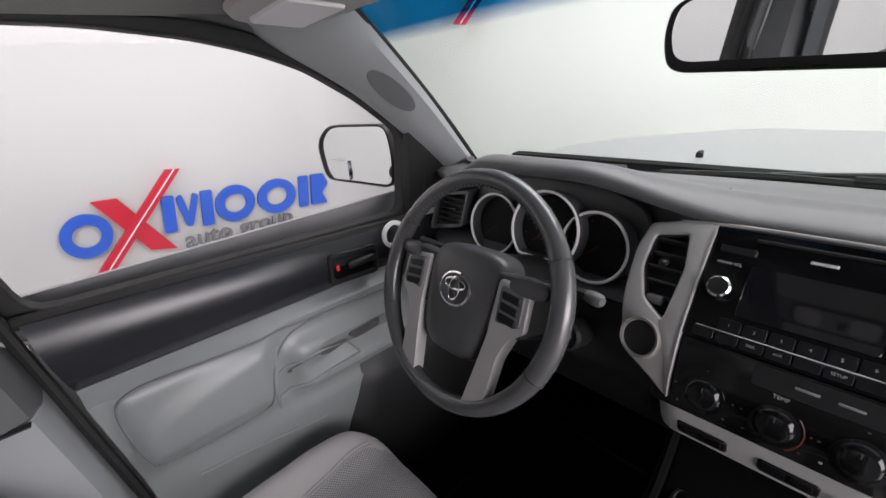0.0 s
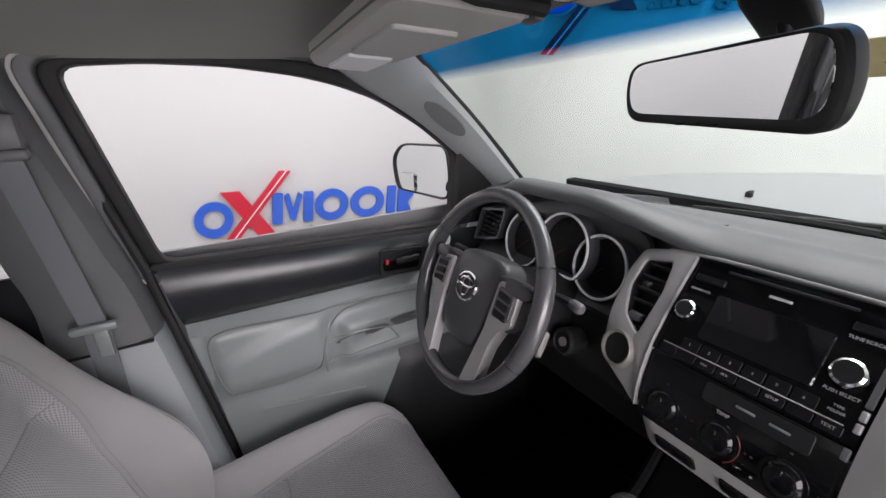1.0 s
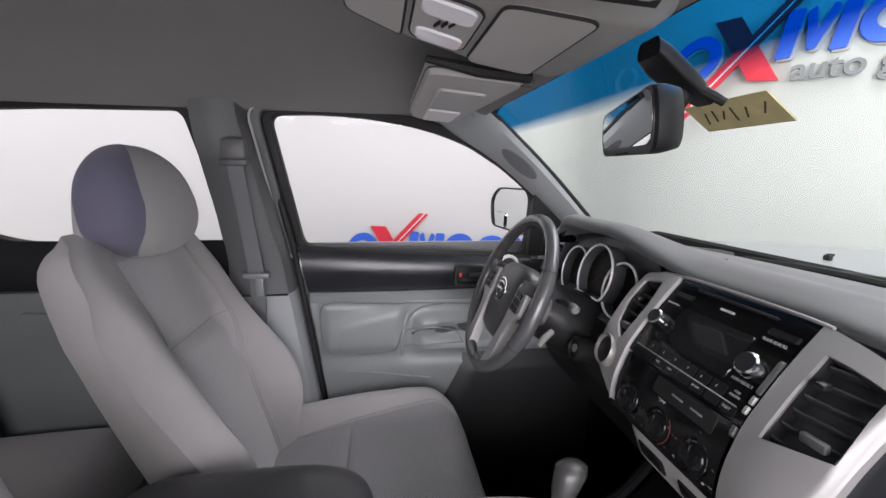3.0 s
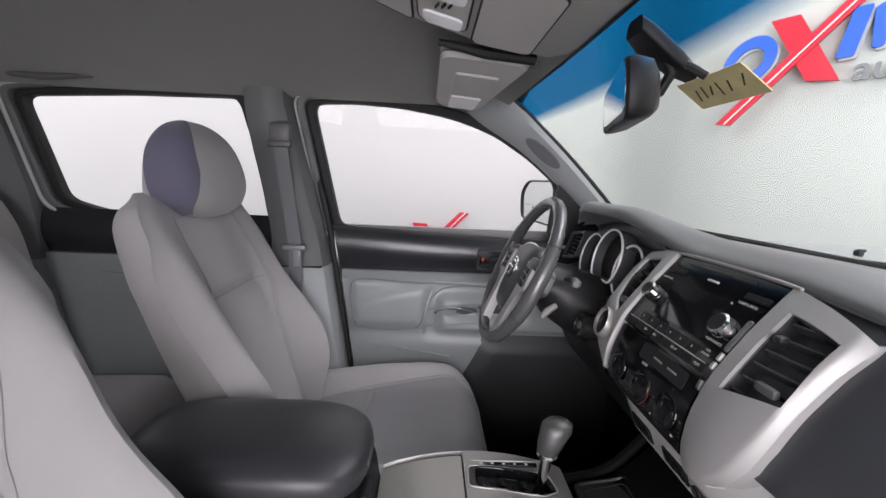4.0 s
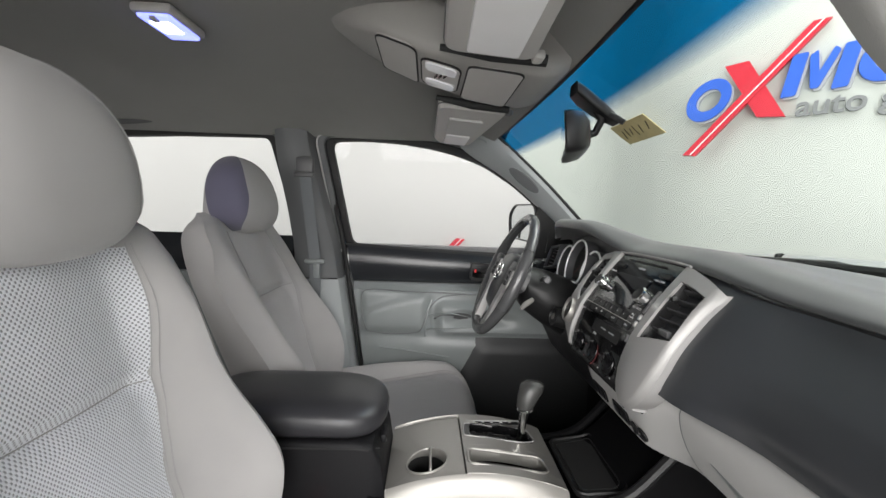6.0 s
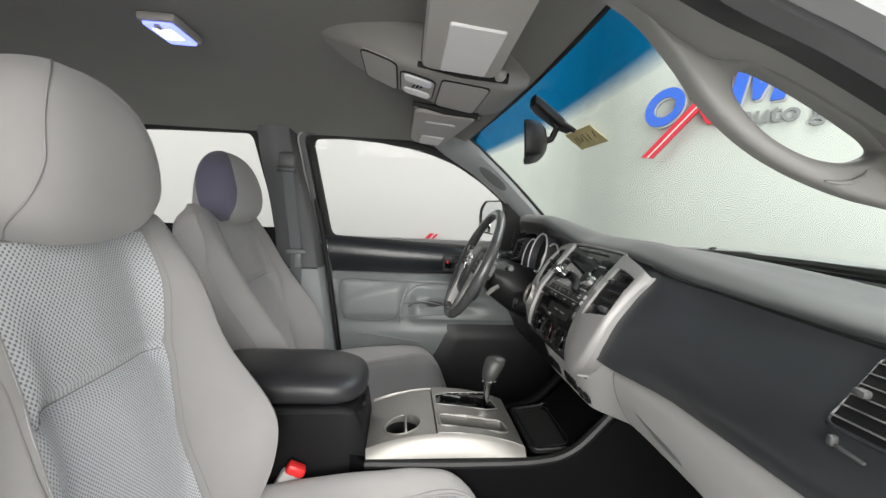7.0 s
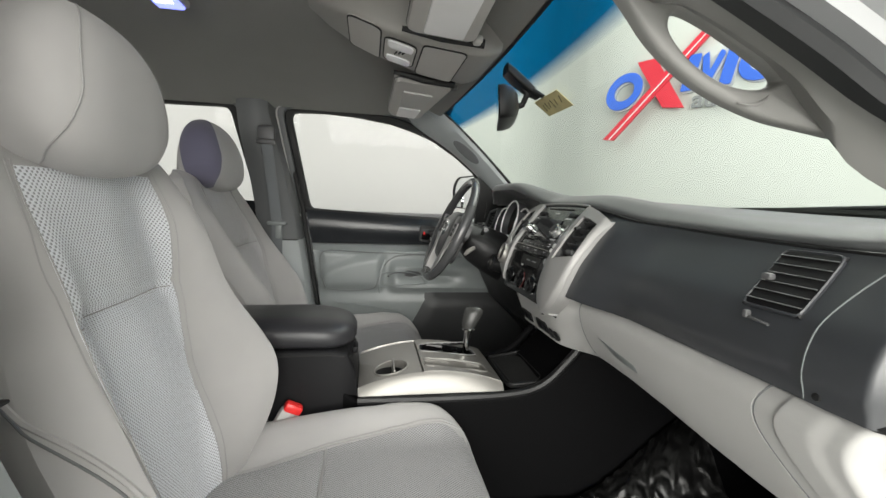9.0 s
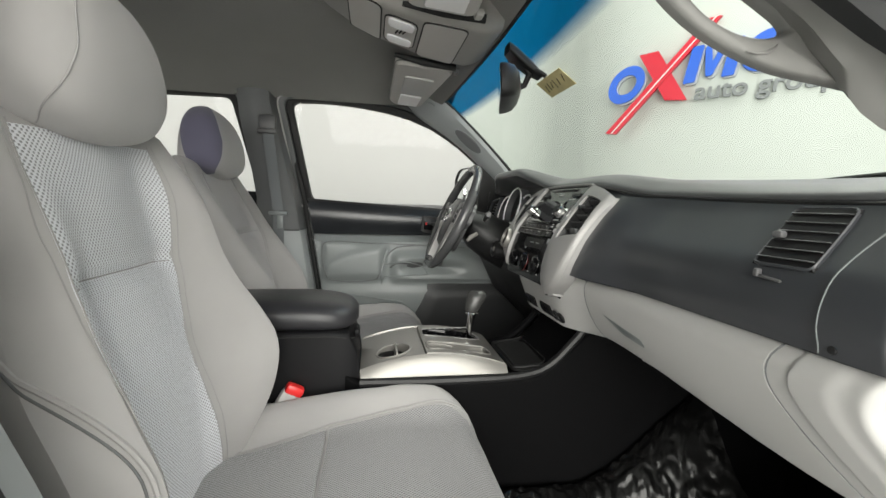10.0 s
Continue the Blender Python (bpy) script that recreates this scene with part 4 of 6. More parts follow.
part("panel_gap", tube([(x, face_y(x, 1.324) + 0.006, 1.3235) for x in span(0.2, 0.73, 14)], 0.004, 6), M_BLACK, dash)
# no hollow is cut: the pull's shade is only this patch's colour
part("pull_shade", plate(rounded([(0.258, 1.262), (0.300, 1.256), (0.366, 1.247), (0.370, 1.234), (0.312, 1.238)], 0.006), lambda x, z, w=0: Vector((x, lower_y(x, z) - 0.0006 - w, z)), 0.008), M_TRIM, dash, "darker patch for the shade in the glove box pull")
part("end_clip", lathe([(0.0042, 0), (0.0036, 0.002), (0.001, 0.0025)], lambda u, v, w: Vector((0.650 + u, face_y(0.650, 1.330) - w, 1.331 + v)), 14), M_BLACK, dash, "small black screw plug")
seam = [Vector((cap_line(z), z, 0)) for z in span(1.324, 1.466, 26)]
# highlight on the cap edge, drawn as a paler tube
part("cap_highlight", tube([(p.x, face_y(p.x, p.y) + 0.0004, p.y) for p in seam], 0.0012, 6), M_TRIM, dash, "pale highlight line on the end cap edge")
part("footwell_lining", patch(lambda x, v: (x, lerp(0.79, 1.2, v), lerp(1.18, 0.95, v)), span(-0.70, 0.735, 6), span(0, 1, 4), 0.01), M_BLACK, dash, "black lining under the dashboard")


def vent(name, place, outline, slats, parent, knob=None, tilt=0.0):
    """An air vent: dark well, slim level slats and a thumb slide; place(u, v, w) with w towards the cab."""
    v0 = part(name, plate(outline, lambda u, v, w: place(u, v, w - 0.030), 0.006), M_BLACK, parent, "black air vent")
    us, vs = [p[0] for p in outline], [p[1] for p in outline]
    mu, mv = sum(us) / len(us), sum(vs) / len(vs)
    part("liner", frame_plate([(mu + (a - mu) * 1.04, mv + (b - mv) * 1.04) for a, b in outline], [(mu + (a - mu) * 0.96, mv + (b - mv) * 0.96) for a, b in outline], lambda u, v, w: place(u, v, w - 0.004), 0.028), M_BLACK, v0, "black vent liner")
    lo, hi = min(vs), max(vs)

    def across(h):
        xs = []
        for a, b in zip(outline, [*outline[1:], outline[0]]):
            if (a[1] - h) * (b[1] - h) < 0:
                xs.append(lerp(a[0], b[0], (h - a[1]) / (b[1] - a[1])))
        return (min(xs), max(xs)) if len(xs) > 1 else None

    for k in range(slats):
        h = lerp(lo, hi, (k + 0.5) / slats)
        ends = across(h)
        if not ends:
            continue
        a, b = ends[0] + 0.003, ends[1] - 0.003
        q = [place(a, h + 0.001, -0.008), place(b, h + 0.001, -0.008), place(b, h - 0.001, -0.018), place(a, h - 0.001, -0.018)]
        lowr = [p + Vector((0, 0, -0.0024)) for p in q]
        part("slat", loft([q, lowr]), M_SLAT, v0)
    if knob:
        part("slide_knob", rbox(place(knob[0], knob[1], 0.0), (0.011, 0.012, 0.008), 0.003), M_BLACK, v0, "vent thumb slide")
    return v0


part("pad_gap", tube([(x, face_y(x, 1.480 - drop(x)) + 0.001, 1.4805 - drop(x) + 0.020 * (1 - step(0.08, 0.30, x))) for x in span(0.20, 0.72, 40)], 0.0022, 8), M_BLACK, dash, "dark groove under the pad")
pv = rounded([(0.553, 1.399), (0.554, 1.4575), (0.615, 1.4575), (0.616, 1.399)], 0.006, 3)
vp = lambda x, z, w=0: Vector((x, face_y(x, z) - 0.002 - w * 0.8, z + w * 0.6))
part("vent_frame", frame_plate(rounded([(0.5505, 1.3965), (0.5515, 1.460), (0.6175, 1.460), (0.6185, 1.3965)], 0.008, 3), pv, lambda x, z, w=0: vp(x, z, w + 0.003), 0.012), M_DASH, dash, "charcoal vent surround")
part("vent_well", plate([(0.551, 1.397), (0.552, 1.459), (0.617, 1.459), (0.618, 1.397)], lambda x, z, w=0: vp(x, z, w + 0.0015), 0.004), M_BLACK, dash)
for k in range(6):
    h = lerp(1.400, 1.457, (k + 0.5) / 6)
    a, b = 0.5525, 0.616
    a, b = a + 0.001, b - 0.001
    part("vent_slat", loft([[vp(a, h, 0.004), vp(b, h, 0.004), vp(b, h + 0.002, -0.002), vp(a, h + 0.002, -0.002)], [vp(a, h - 0.0015, 0.0055), vp(b, h - 0.0015, 0.0055), vp(b, h, 0.0), vp(a, h, 0.0)]]), M_SATINDARK, dash)
part("vent_slide", rbox(vp(0.564, 1.425, 0.009), (0.012, 0.010, 0.008), 0.003), M_SATINDARK, dash, "vent thumb slide")
part("vent_shutter_knob", rbox(vp(0.566, 1.387, 0.003), (0.006, 0.008, 0.009), 0.002), M_SATINDARK, dash)
part("vent_shutter", rbox(vp(0.580, 1.384, 0.001), (0.026, 0.004, 0.003), 0.0012, m=pose(0, 0, 0, 0, 6, 0)), M_SATINDARK, dash, "vent shut-off slide")

# centre stack
def stack(x, z, w=0):
    return Vector((x, stack_y(z) + 0.10 * max(0, abs(x) - 0.135) ** 1.4 * 3 - w * 0.80, z + w * 0.60))


part("center_panel", patch(lambda x, z: stack(x, z, -0.004), span(-0.130, 0.130, 14), span(1.286, 1.500, 24), 0.02), M_GLOSSBLACK, dash, "gloss black center panel")
TRIM_OUT = [(1.270, 0.118), (1.285, 0.150), (1.300, 0.172), (1.33, 0.192), (1.37, 0.202), (1.40, 0.204), (1.44, 0.207), (1.465, 0.212), (1.478, 0.212), (1.490, 0.203), (1.500, 0.180)]


def trim_at(s, a, b, w=0.006):
    fall, a = 0.30 * max(0.0, a - 1.0) + 0.45 * max(0.0, -b) * step(-0.02, 0.1, a), min(a, 1.0)
    b = max(b, 0.0) + 0.25 * min(b, 0.0)
    a += 0.085 * math.sin(math.pi * min(1, max(0, (a - 0.5) / 0.5))) * step(0.95, 0.45, b) * step(0.25, 0.45, b)
    z = 1.272 + 0.226 * b + 0.020 * (a - 0.3) * bump_at(b, 0.50, 0.16) - 0.022 * a * a * step(0.7, 1.0, b)
    xo = smooth_at(TRIM_OUT, z, 0.005) - (0.020 if s < 0 else 0.0)
    roll = 0.010 * step(0.90, 1.0, a) ** 2 + 0.006 * step(0.06, 0.0, b) ** 2
    return stack(s * lerp(0.111, xo, a), z, w - roll + 0.004 * math.sin(math.pi * a)) + Vector((s * fall * 0.08, fall, 0))


AS = [0.0, 0.08, 0.18, 0.24, 0.34, 0.48, 0.62, 0.74, 0.82, 0.86, 0.91, 0.95, 0.98, 1.0, 1.02, 1.1]
BS = [-0.06, -0.03, -0.012, 0.0, 0.03, 0.08, 0.16, 0.26, 0.36, 0.45, 0.51, 0.58, 0.66, 0.75, 0.84, 0.905, 0.94, 0.97, 1.0]
part("side_trim", patch_hole(lambda a, b: trim_at(1, a, b), AS, BS, 0.012, 3, 9, 10, 15), M_SILVER, dash, "silver painted side trim")
# black tube draws the shade under the trim's lower edge
part("trim_shade", tube([trim_at(1, a, -0.05, 0.002) for a in AS[:-2]], 0.0022, 6), M_BLACK, dash, "dark line of shade under the silver trim")
hole = [trim_at(1, a, b) for a, b in ((0.24, 0.51), (0.86, 0.51), (0.86, 0.905), (0.24, 0.905))]
vent("center_vent", lambda x, z, w=0: stack(x, z - 0.004, w + 0.008), [(p.x, p.z) for p in hole], 6, dash, knob=(0.152, 1.455))
part("vent_shutter", rbox(stack(0.170, 1.408, 0.0), (0.026, 0.008, 0.010), 0.002), M_SATINDARK, dash)
# the driver's side of the stack: a slim arch round the vent that runs down to the ring
arch = rounded([(-0.1075, 1.499), (-0.153, 1.497), (-0.187, 1.489), (-0.194, 1.462), (-0.192, 1.431), (-0.189, 1.402), (-0.182, 1.376), (-0.178, 1.355), (-0.168, 1.338), (-0.150, 1.328), (-0.128, 1.314), (-0.1075, 1.296)], 0.008, 4)
lhole = rounded([(-0.175, 1.477), (-0.135, 1.484), (-0.127, 1.448), (-0.132, 1.391), (-0.162, 1.409), (-0.176, 1.441)], 0.006, 3)
part("side_trim", frame_plate([tuple(p) for p in arch], [tuple(p) for p in lhole], lambda x, z, w=0: stack(x, z, w + 0.010), 0.018, lip=0.004), M_SILVER, dash, "silver painted vent arch")
vent("center_vent", lambda x, z, w=0: stack(x, z, w + 0.010), [tuple(p) for p in lhole], 6, dash, knob=(-0.152, 1.450))
part("vent_shutter", rbox(stack(-0.150, 1.410, 0.002), (0.020, 0.008, 0.012), 0.002), M_SATINDARK, dash, "vent shut-off slide")
part("trim_edge", tube([stack(-0.1075, z, 0.011) for z in span(1.298, 1.498, 16)], 0.0011, 6), M_SILVER, dash, "bright bevel edge")
part("top_rail", tube([stack(x, 1.5015 - 0.006 * (abs(x) / 0.16) ** 3, 0.007) for x in span(-0.150, 0.122, 24)], 0.0024, 8), M_SILVER, dash, "slim silver rail over the radio")
part("side_ring", lathe([(0.026, -0.01), (0.026, 0.004), (0.0245, 0.007), (0.022, 0.006), (0.021, 0.000)], lambda u, v, w: stack(-0.151 + u, 1.361 + v, w + 0.012), 36, False), M_SATIN, dash, "silver ring bezel")
part("ring_well", lathe([(0.0215, -0.004), (0.0215, 0.001), (0.012, 0.0005), (0.003, 0.0015)], lambda u, v, w: stack(-0.151 + u, 1.361 + v, w + 0.012), 24), M_BLACK, dash)

# radio
radio = thing("radio", (0, 0.64, 1.385), "black double-height car radio with chrome knobs and a dark display", "radio")
part("faceplate", patch(lambda x, z: stack(x, z, 0.004), span(-0.108, 0.108, 8), span(1.386, 1.4985, 16), 0.03), M_GLOSSBLACK, radio, "gloss black faceplate")
part("display", plate(rounded([(-0.062, 1.416), (0.060, 1.416), (0.060, 1.466), (-0.062, 1.466)], 0.004, 3), lambda x, z, w=0: stack(x, z, w + 0.0065), 0.006), M_SCREEN, radio, "dark reflective display")
part("disc_slot", rbox(stack(0, 1.4905, 0.005), (0.13, 0.003, 0.004), 0.001), M_BLACK, radio, "disc slot")
for s, r in ((-1, 0.0132), (1, 0.0150)):
    c = stack(s * 0.083, 1.438, 0.004)
    pl = plane_at(c, (1, 0, 0), (0, 0.62, 0.78))
    kn = part("knob", lathe([(r * 1.06, 0), (r, 0.010), (r * 0.96, 0.016), (r * 0.80, 0.018)], lambda u, v, w, pl=pl: pl(u, v, w), 32), M_CHROME, radio, "chrome rimmed knob")
    part("knob_cap", lathe([(r * 0.80, 0.017), (r * 0.78, 0.019), (r * 0.2, 0.0195)], lambda u, v, w, pl=pl: pl(u, v, w), 28), M_BLACK, kn, "dark knob face")
for k in range(6):
    part("button", plate(rounded([(-0.074 + 0.0245 * k, 1.400), (-0.052 + 0.0245 * k, 1.400), (-0.052 + 0.0245 * k, 1.412), (-0.074 + 0.0245 * k, 1.412)], 0.002, 2), lambda x, z, w=0: stack(x, z, w + 0.0048), 0.004, 0.0004), M_BUTTON, radio)
for k in range(8):
    part("button", plate(rounded([(-0.098 + 0.0245 * k, 1.388), (-0.0755 + 0.0245 * k, 1.388), (-0.0755 + 0.0245 * k, 1.3975), (-0.098 + 0.0245 * k, 1.3975)], 0.002, 2), lambda x, z, w=0: stack(x, z, w + 0.0048), 0.004, 0.0004), M_BUTTON, radio)
part("button_line", rbox(stack(0.0, 1.3988, 0.007), (0.19, 0.0016, 0.0014), 0.0005), M_SATIN, radio, "thin silver line over the keys")
for x0, x1, z0, z1 in ((-0.098, -0.060, 1.474, 1.481), (0.066, 0.104, 1.474, 1.481)):
    part("eject_bar", plate(rounded([(x0, z0), (x1, z0), (x1, z1), (x0, z1)], 0.002, 2), lambda x, z, w=0: stack(x, z, w + 0.008), 0.006), M_BUTTON, radio)
for z0, z1, mt in ((1.419, 1.456, M_SATINDARK), (1.4075, 1.4165, M_SILVER), (1.397, 1.4055, M_SILVER), (1.371, 1.383, M_SATINDARK)):
    part("side_key", plate(rounded([(0.1015, z0), (0.1075, z0), (0.1075, z1), (0.1015, z1)], 0.0015, 2), lambda x, z, w=0: stack(x, z, w + 0.0075), 0.006), mt, radio, "slim silver side key")
part("name_bar", plate([(-0.013, 1.4785), (0.011, 1.4785), (0.011, 1.4812), (-0.013, 1.4812)], lambda x, z, w=0: stack(x, z, w + 0.0055), 0.003), M_PRINT, radio, "pale badge bar")


def lettering(text, size, x, z, parent, mat=None, place=None):
    cu = bpy.data.curves.new("print", "FONT")
    cu.body, cu.size, cu.align_x, cu.align_y, cu.extrude = text, size, "CENTER", "CENTER", 0.0002
    ob = new("print", cu)
    cu.materials.append(mat or M_PRINT)
    p = stack(x, z, 0.0078)
    n = (stack(x, z + 0.004) - stack(x, z - 0.004)).normalized()
    xa = Vector((1, 0, 0))
    w = xa.cross(n).normalized()
    m = Matrix((xa, n, w)).transposed().to_4x4()
    ob.parent = parent
    ob.matrix_basis = Matrix.Translation(p - BASE[parent.name]) @ m
    return ob


for txt, sz, x, z in (("POWER·VOL", 0.0045, -0.083, 1.464), ("TUNE·SCROLL", 0.005, 0.083, 1.468), ("PUSH SELECT", 0.005, 0.083, 1.4215), ("TYPE", 0.004, 0.086, 1.411), ("FOLDER", 0.004, 0.086, 1.4065), ("SETUP", 0.0045, 0.036, 1.393), ("TEXT", 0.005, 0.085, 1.393), ("DISC", 0.004, -0.038, 1.393), ("AUX", 0.004, -0.0135, 1.393), ("1", 0.005, -0.063, 1.406), ("2", 0.005, -0.0385, 1.406), ("3", 0.005, -0.014, 1.406), ("4", 0.005, 0.0105, 1.406), ("5", 0.005, 0.035, 1.406), ("6", 0.005, 0.0595, 1.406)):
    lettering(txt, sz, x, z, radio)

# climate panel
clim = thing("climate_panel", (0, 0.60, 1.27), "black heater control panel with three round dials", "control panel")
part("faceplate", patch(lambda x, z: stack(x, z, 0.003), span(-0.104, 0.104, 8), span(1.288, 1.383, 12), 0.02), M_GLOSSBLACK, clim, "black panel")
for x in (-0.070, 0.0, 0.068):
    c = stack(x, 1.322, 0.004)
    pl = plane_at(c, (1, 0, 0), (0, 0.25, 0.97))
    d = part("dial", lathe([(0.0235, 0), (0.0228, 0.0015), (0.019, 0.002), (0.0155, 0.007), (0.0135, 0.0078)], lambda u, v, w, pl=pl: pl(u, v, w), 32), M_GLOSSBLACK, clim, "black dial")
    if x == 0.0:
        part("warm_arc", tube([pl(0.0255 * math.cos(a), 0.0255 * math.sin(a), 0.0006) for a in span(-1.0, 0.75, 14)], 0.0009, 6), M_DARKRED, clim, "dim red arc beside the dial")
    part("pointer", rbox(pl(0, 0.008, 0.0078), (0.0014, 0.001, 0.008), 0.0004), M_DIM, d)
    for k in range(7):
        a = math.pi * (1.2 - 0.233 * k)
        part("mark", rbox(pl(0.031 * math.cos(a), 0.031 * math.sin(a), 0.0), (0.0030, 0.001, 0.0026) if x > 0 else (0.0022, 0.001, 0.0022), 0.0004), M_PRINT if x > 0 and k % 2 == 0 else M_DIM if x else M_DARKRED, clim)
lettering("TEMP", 0.006, 0.0, 1.3535, clim)
part("slot_panel", plate(rounded([(-0.03, 1.358), (0.082, 1.358), (0.082, 1.380), (-0.03, 1.380)], 0.004, 3), lambda x, z, w=0: stack(x, z, w + 0.0036), 0.006), M_BLACK, clim)
for x in (0.018, 0.052):
    part("lamp_bar", rbox(stack(x, 1.369, 0.0048), (0.020, 0.0016, 0.003), 0.0006), M_TRIM, clim, "pale slot mark")

# lower centre trim with switches
def low_y(x, z):
    return lerp(0.622 + (1.285 - z) * 0.40, lower_y(0.21, z), step(0.08, 0.205, x)) + 0.05 * step(-0.12, -0.17, x)


part("lower_trim", patch(lambda x, t: (x, low_y(x, lerp(1.190, 1.292 + 0.038 * step(0.11, 0.2, x), t)), lerp(1.190, 1.292 + 0.038 * step(0.11, 0.2, x), t)), span(-0.160, 0.201, 26), span(0, 1, 10), 0.012), M_LOWER, dash, "pale lower center trim")
part("lid_gap", tube([(0.203, lower_y(0.203, z) + 0.003, z) for z in span(1.18, 1.33, 14)], 0.003, 6), M_GRILLE, dash)
sw_at = lambda x, z, w=0: Vector((x, low_y(x, z) - 0.001 - w, z))
for x0 in (-0.108, -0.012):
    part("switch_bank", plate(rounded([(x0, 1.200), (x0 + 0.062, 1.200), (x0 + 0.062, 1.226), (x0, 1.226)], 0.005, 3), lambda x, z, w=0: sw_at(x, z, w + 0.002), 0.008), M_BLACK, dash, "black switch bank")
    for k in range(2):
        part("switch", plate(rounded([(x0 + 0.006 + 0.027 * k, 1.204), (x0 + 0.029 + 0.027 * k, 1.204), (x0 + 0.029 + 0.027 * k, 1.222), (x0 + 0.006 + 0.027 * k, 1.222)], 0.002, 2), lambda x, z, w=0: sw_at(x, z, w + 0.004), 0.006), M_BUTTON, dash)
for x in (0.075, 0.098):
    part("power_socket", lathe([(0.0115, 0), (0.011, 0.003), (0.008, 0.0035), (0.0075, 0.001)], lambda u, v, w, x=x: sw_at(x + u, 1.211 + v, w + 0.002), 20), M_BLACK, dash, "round power socket")

# driver side
def drv_y(x, z):
    return curve_at([(1.0, 0.86), (1.15, 0.70), (1.26, 0.645), (1.34, 0.640), (1.37, 0.655), (1.40, 0.735), (1.52, 0.765), (1.56, 0.77)], z) + 0.08 * step(-0.60, -0.74, x)


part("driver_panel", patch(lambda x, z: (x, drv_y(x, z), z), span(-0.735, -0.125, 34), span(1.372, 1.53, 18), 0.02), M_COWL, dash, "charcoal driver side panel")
part("knee_panel", patch(lambda x, z: (x, drv_y(x, z), z), span(-0.735, -0.125, 34), span(1.0, 1.370, 30), 0.02), M_BLACK, dash, "black panel under the steering column")
dvent = rounded([(-0.655, 1.402), (-0.572, 1.420), (-0.566, 1.480), (-0.648, 1.466)], 0.006, 3)
dvp = lambda x, z, w=0: Vector((x, 0.692 + 0.3 * (z - 1.44) - w, z))
part("vent_frame", frame_plate(rounded([(-0.662, 1.394), (-0.566, 1.414), (-0.560, 1.488), (-0.655, 1.474)], 0.008, 3), dvent, lambda x, z, w=0: dvp(x, z, w + 0.004), 0.035), M_DASH, dash, "charcoal vent surround")
vent("side_vent", dvp, [tuple(p) for p in dvent], 7, dash, knob=(-0.595, 1.445))
cluster = thing("gauge_cluster", (-0.38, 0.70, 1.37), "three round dark gauges with silver rings", "instrument cluster")
part("backing", plate(rounded([(-0.575, 1.375), (-0.21, 1.365), (-0.205, 1.49), (-0.28, 1.518), (-0.44, 1.522), (-0.56, 1.49)], 0.03), lambda x, z, w=0: Vector((x, 0.722 + 0.25 * (z - 1.44) - w, z)), 0.01), M_COWL, cluster, "charcoal gauge housing")
for cx, cz, r, y0, cut in ((-0.489, 1.431, 0.058, 0.698, 1.0), (-0.362, 1.448, 0.066, 0.684, 0.74), (-0.273, 1.435, 0.056, 0.690, 1.0)):
    pl = plane_at((cx, y0, cz), (1, 0, 0), (0, 0.24, 0.97))
    lip = [(r * math.cos(a), max(r * math.sin(a), -r * cut)) for a in span(0, 2 * math.pi, 48)[:-1]]
    face = part("gauge_hood", loft([[pl(u * k, v * k, h) for u, v in lip] for k, h in ((0.90, -0.030), (1.03, -0.030), (1.03, -0.004), (1.0, 0.003), (0.96, 0.001), (0.92, -0.020))], True, False), M_COWL, cluster, "charcoal gauge hood")
    part("ring", tube([pl(u, v, 0.003) for u, v in lip], 0.0026, 8, closed=True), M_RING, face, "bright silver ring")
    part("dial_face", plate([(u * 0.93, v * 0.93) for u, v in lip], lambda u, v, w=0: pl(u, v, w - 0.018), 0.004), M_DIAL, face, "black dial face")
    for k in range(11):
        a = math.radians(220 - 26 * k)
        part("tick", rbox(pl(r * 0.76 * math.cos(a), max(r * 0.76 * math.sin(a), -r * 0.62), -0.0165), (0.0022, 0.0008, 0.0022), 0.0004), M_DIM, face)
    part("needle", tube([pl(0, 0, -0.014), pl(-r * 0.5, -r * 0.4, -0.014)], 0.0007, 5), M_DARKRED, face, "dim red needle")

# steering column and wheel
col = thing("steering_column", (-0.364, 0.60, 1.30), "black steering column shroud with stalks and ignition key", "steering column")
ctr, axis = Vector((-0.364, 0.486, 1.416)), Vector((0, -math.cos(radians(24)), math.sin(radians(24))))
rings = []
for d, rx, rz in ((0.045, 0.045, 0.045), (0.06, 0.062, 0.060), (0.12, 0.075, 0.075), (0.22, 0.080, 0.085), (0.30, 0.075, 0.085)):
    c = ctr - axis * d
    rings.append([c + Vector((rx * math.cos(2 * math.pi * k / 20), 0, rz * math.sin(2 * math.pi * k / 20) - 0.012)) for k in range(20)])
part("shroud", loft(rings), M_BLACK, col, "black column shroud")
stalk = [(-0.30, 0.575, 1.41), (-0.24, 0.565, 1.424), (-0.20, 0.558, 1.428)]
part("stalk", tube(stalk, [0.006, 0.006, 0.008], 8), M_BLACK, col, "black wiper stalk")
part("stalk_tip", tube([(-0.205, 0.559, 1.428), (-0.198, 0.557, 1.428), (-0.186, 0.555, 1.428), (-0.182, 0.554, 1.428)], [0.008, 0.009, 0.009, 0.006], 12), M_SATINDARK, col, "grey stalk end")
part("stalk", tube([(-0.42, 0.575, 1.41), (-0.48, 0.565, 1.425), (-0.54, 0.556, 1.431)], [0.006, 0.007, 0.008], 8), M_BLACK, col, "black lamp stalk")
pl = plane_at((-0.258, 0.600, 1.325), (1, 0, 0), (0, 0.25, 0.97))
part("ignition_lock", lathe([(0.024, -0.03), (0.024, 0.004), (0.019, 0.008), (0.018, 0.004), (0.008, 0.004)], lambda u, v, w: pl(u, v, w), 24), M_BLACK, col, "round ignition lock")
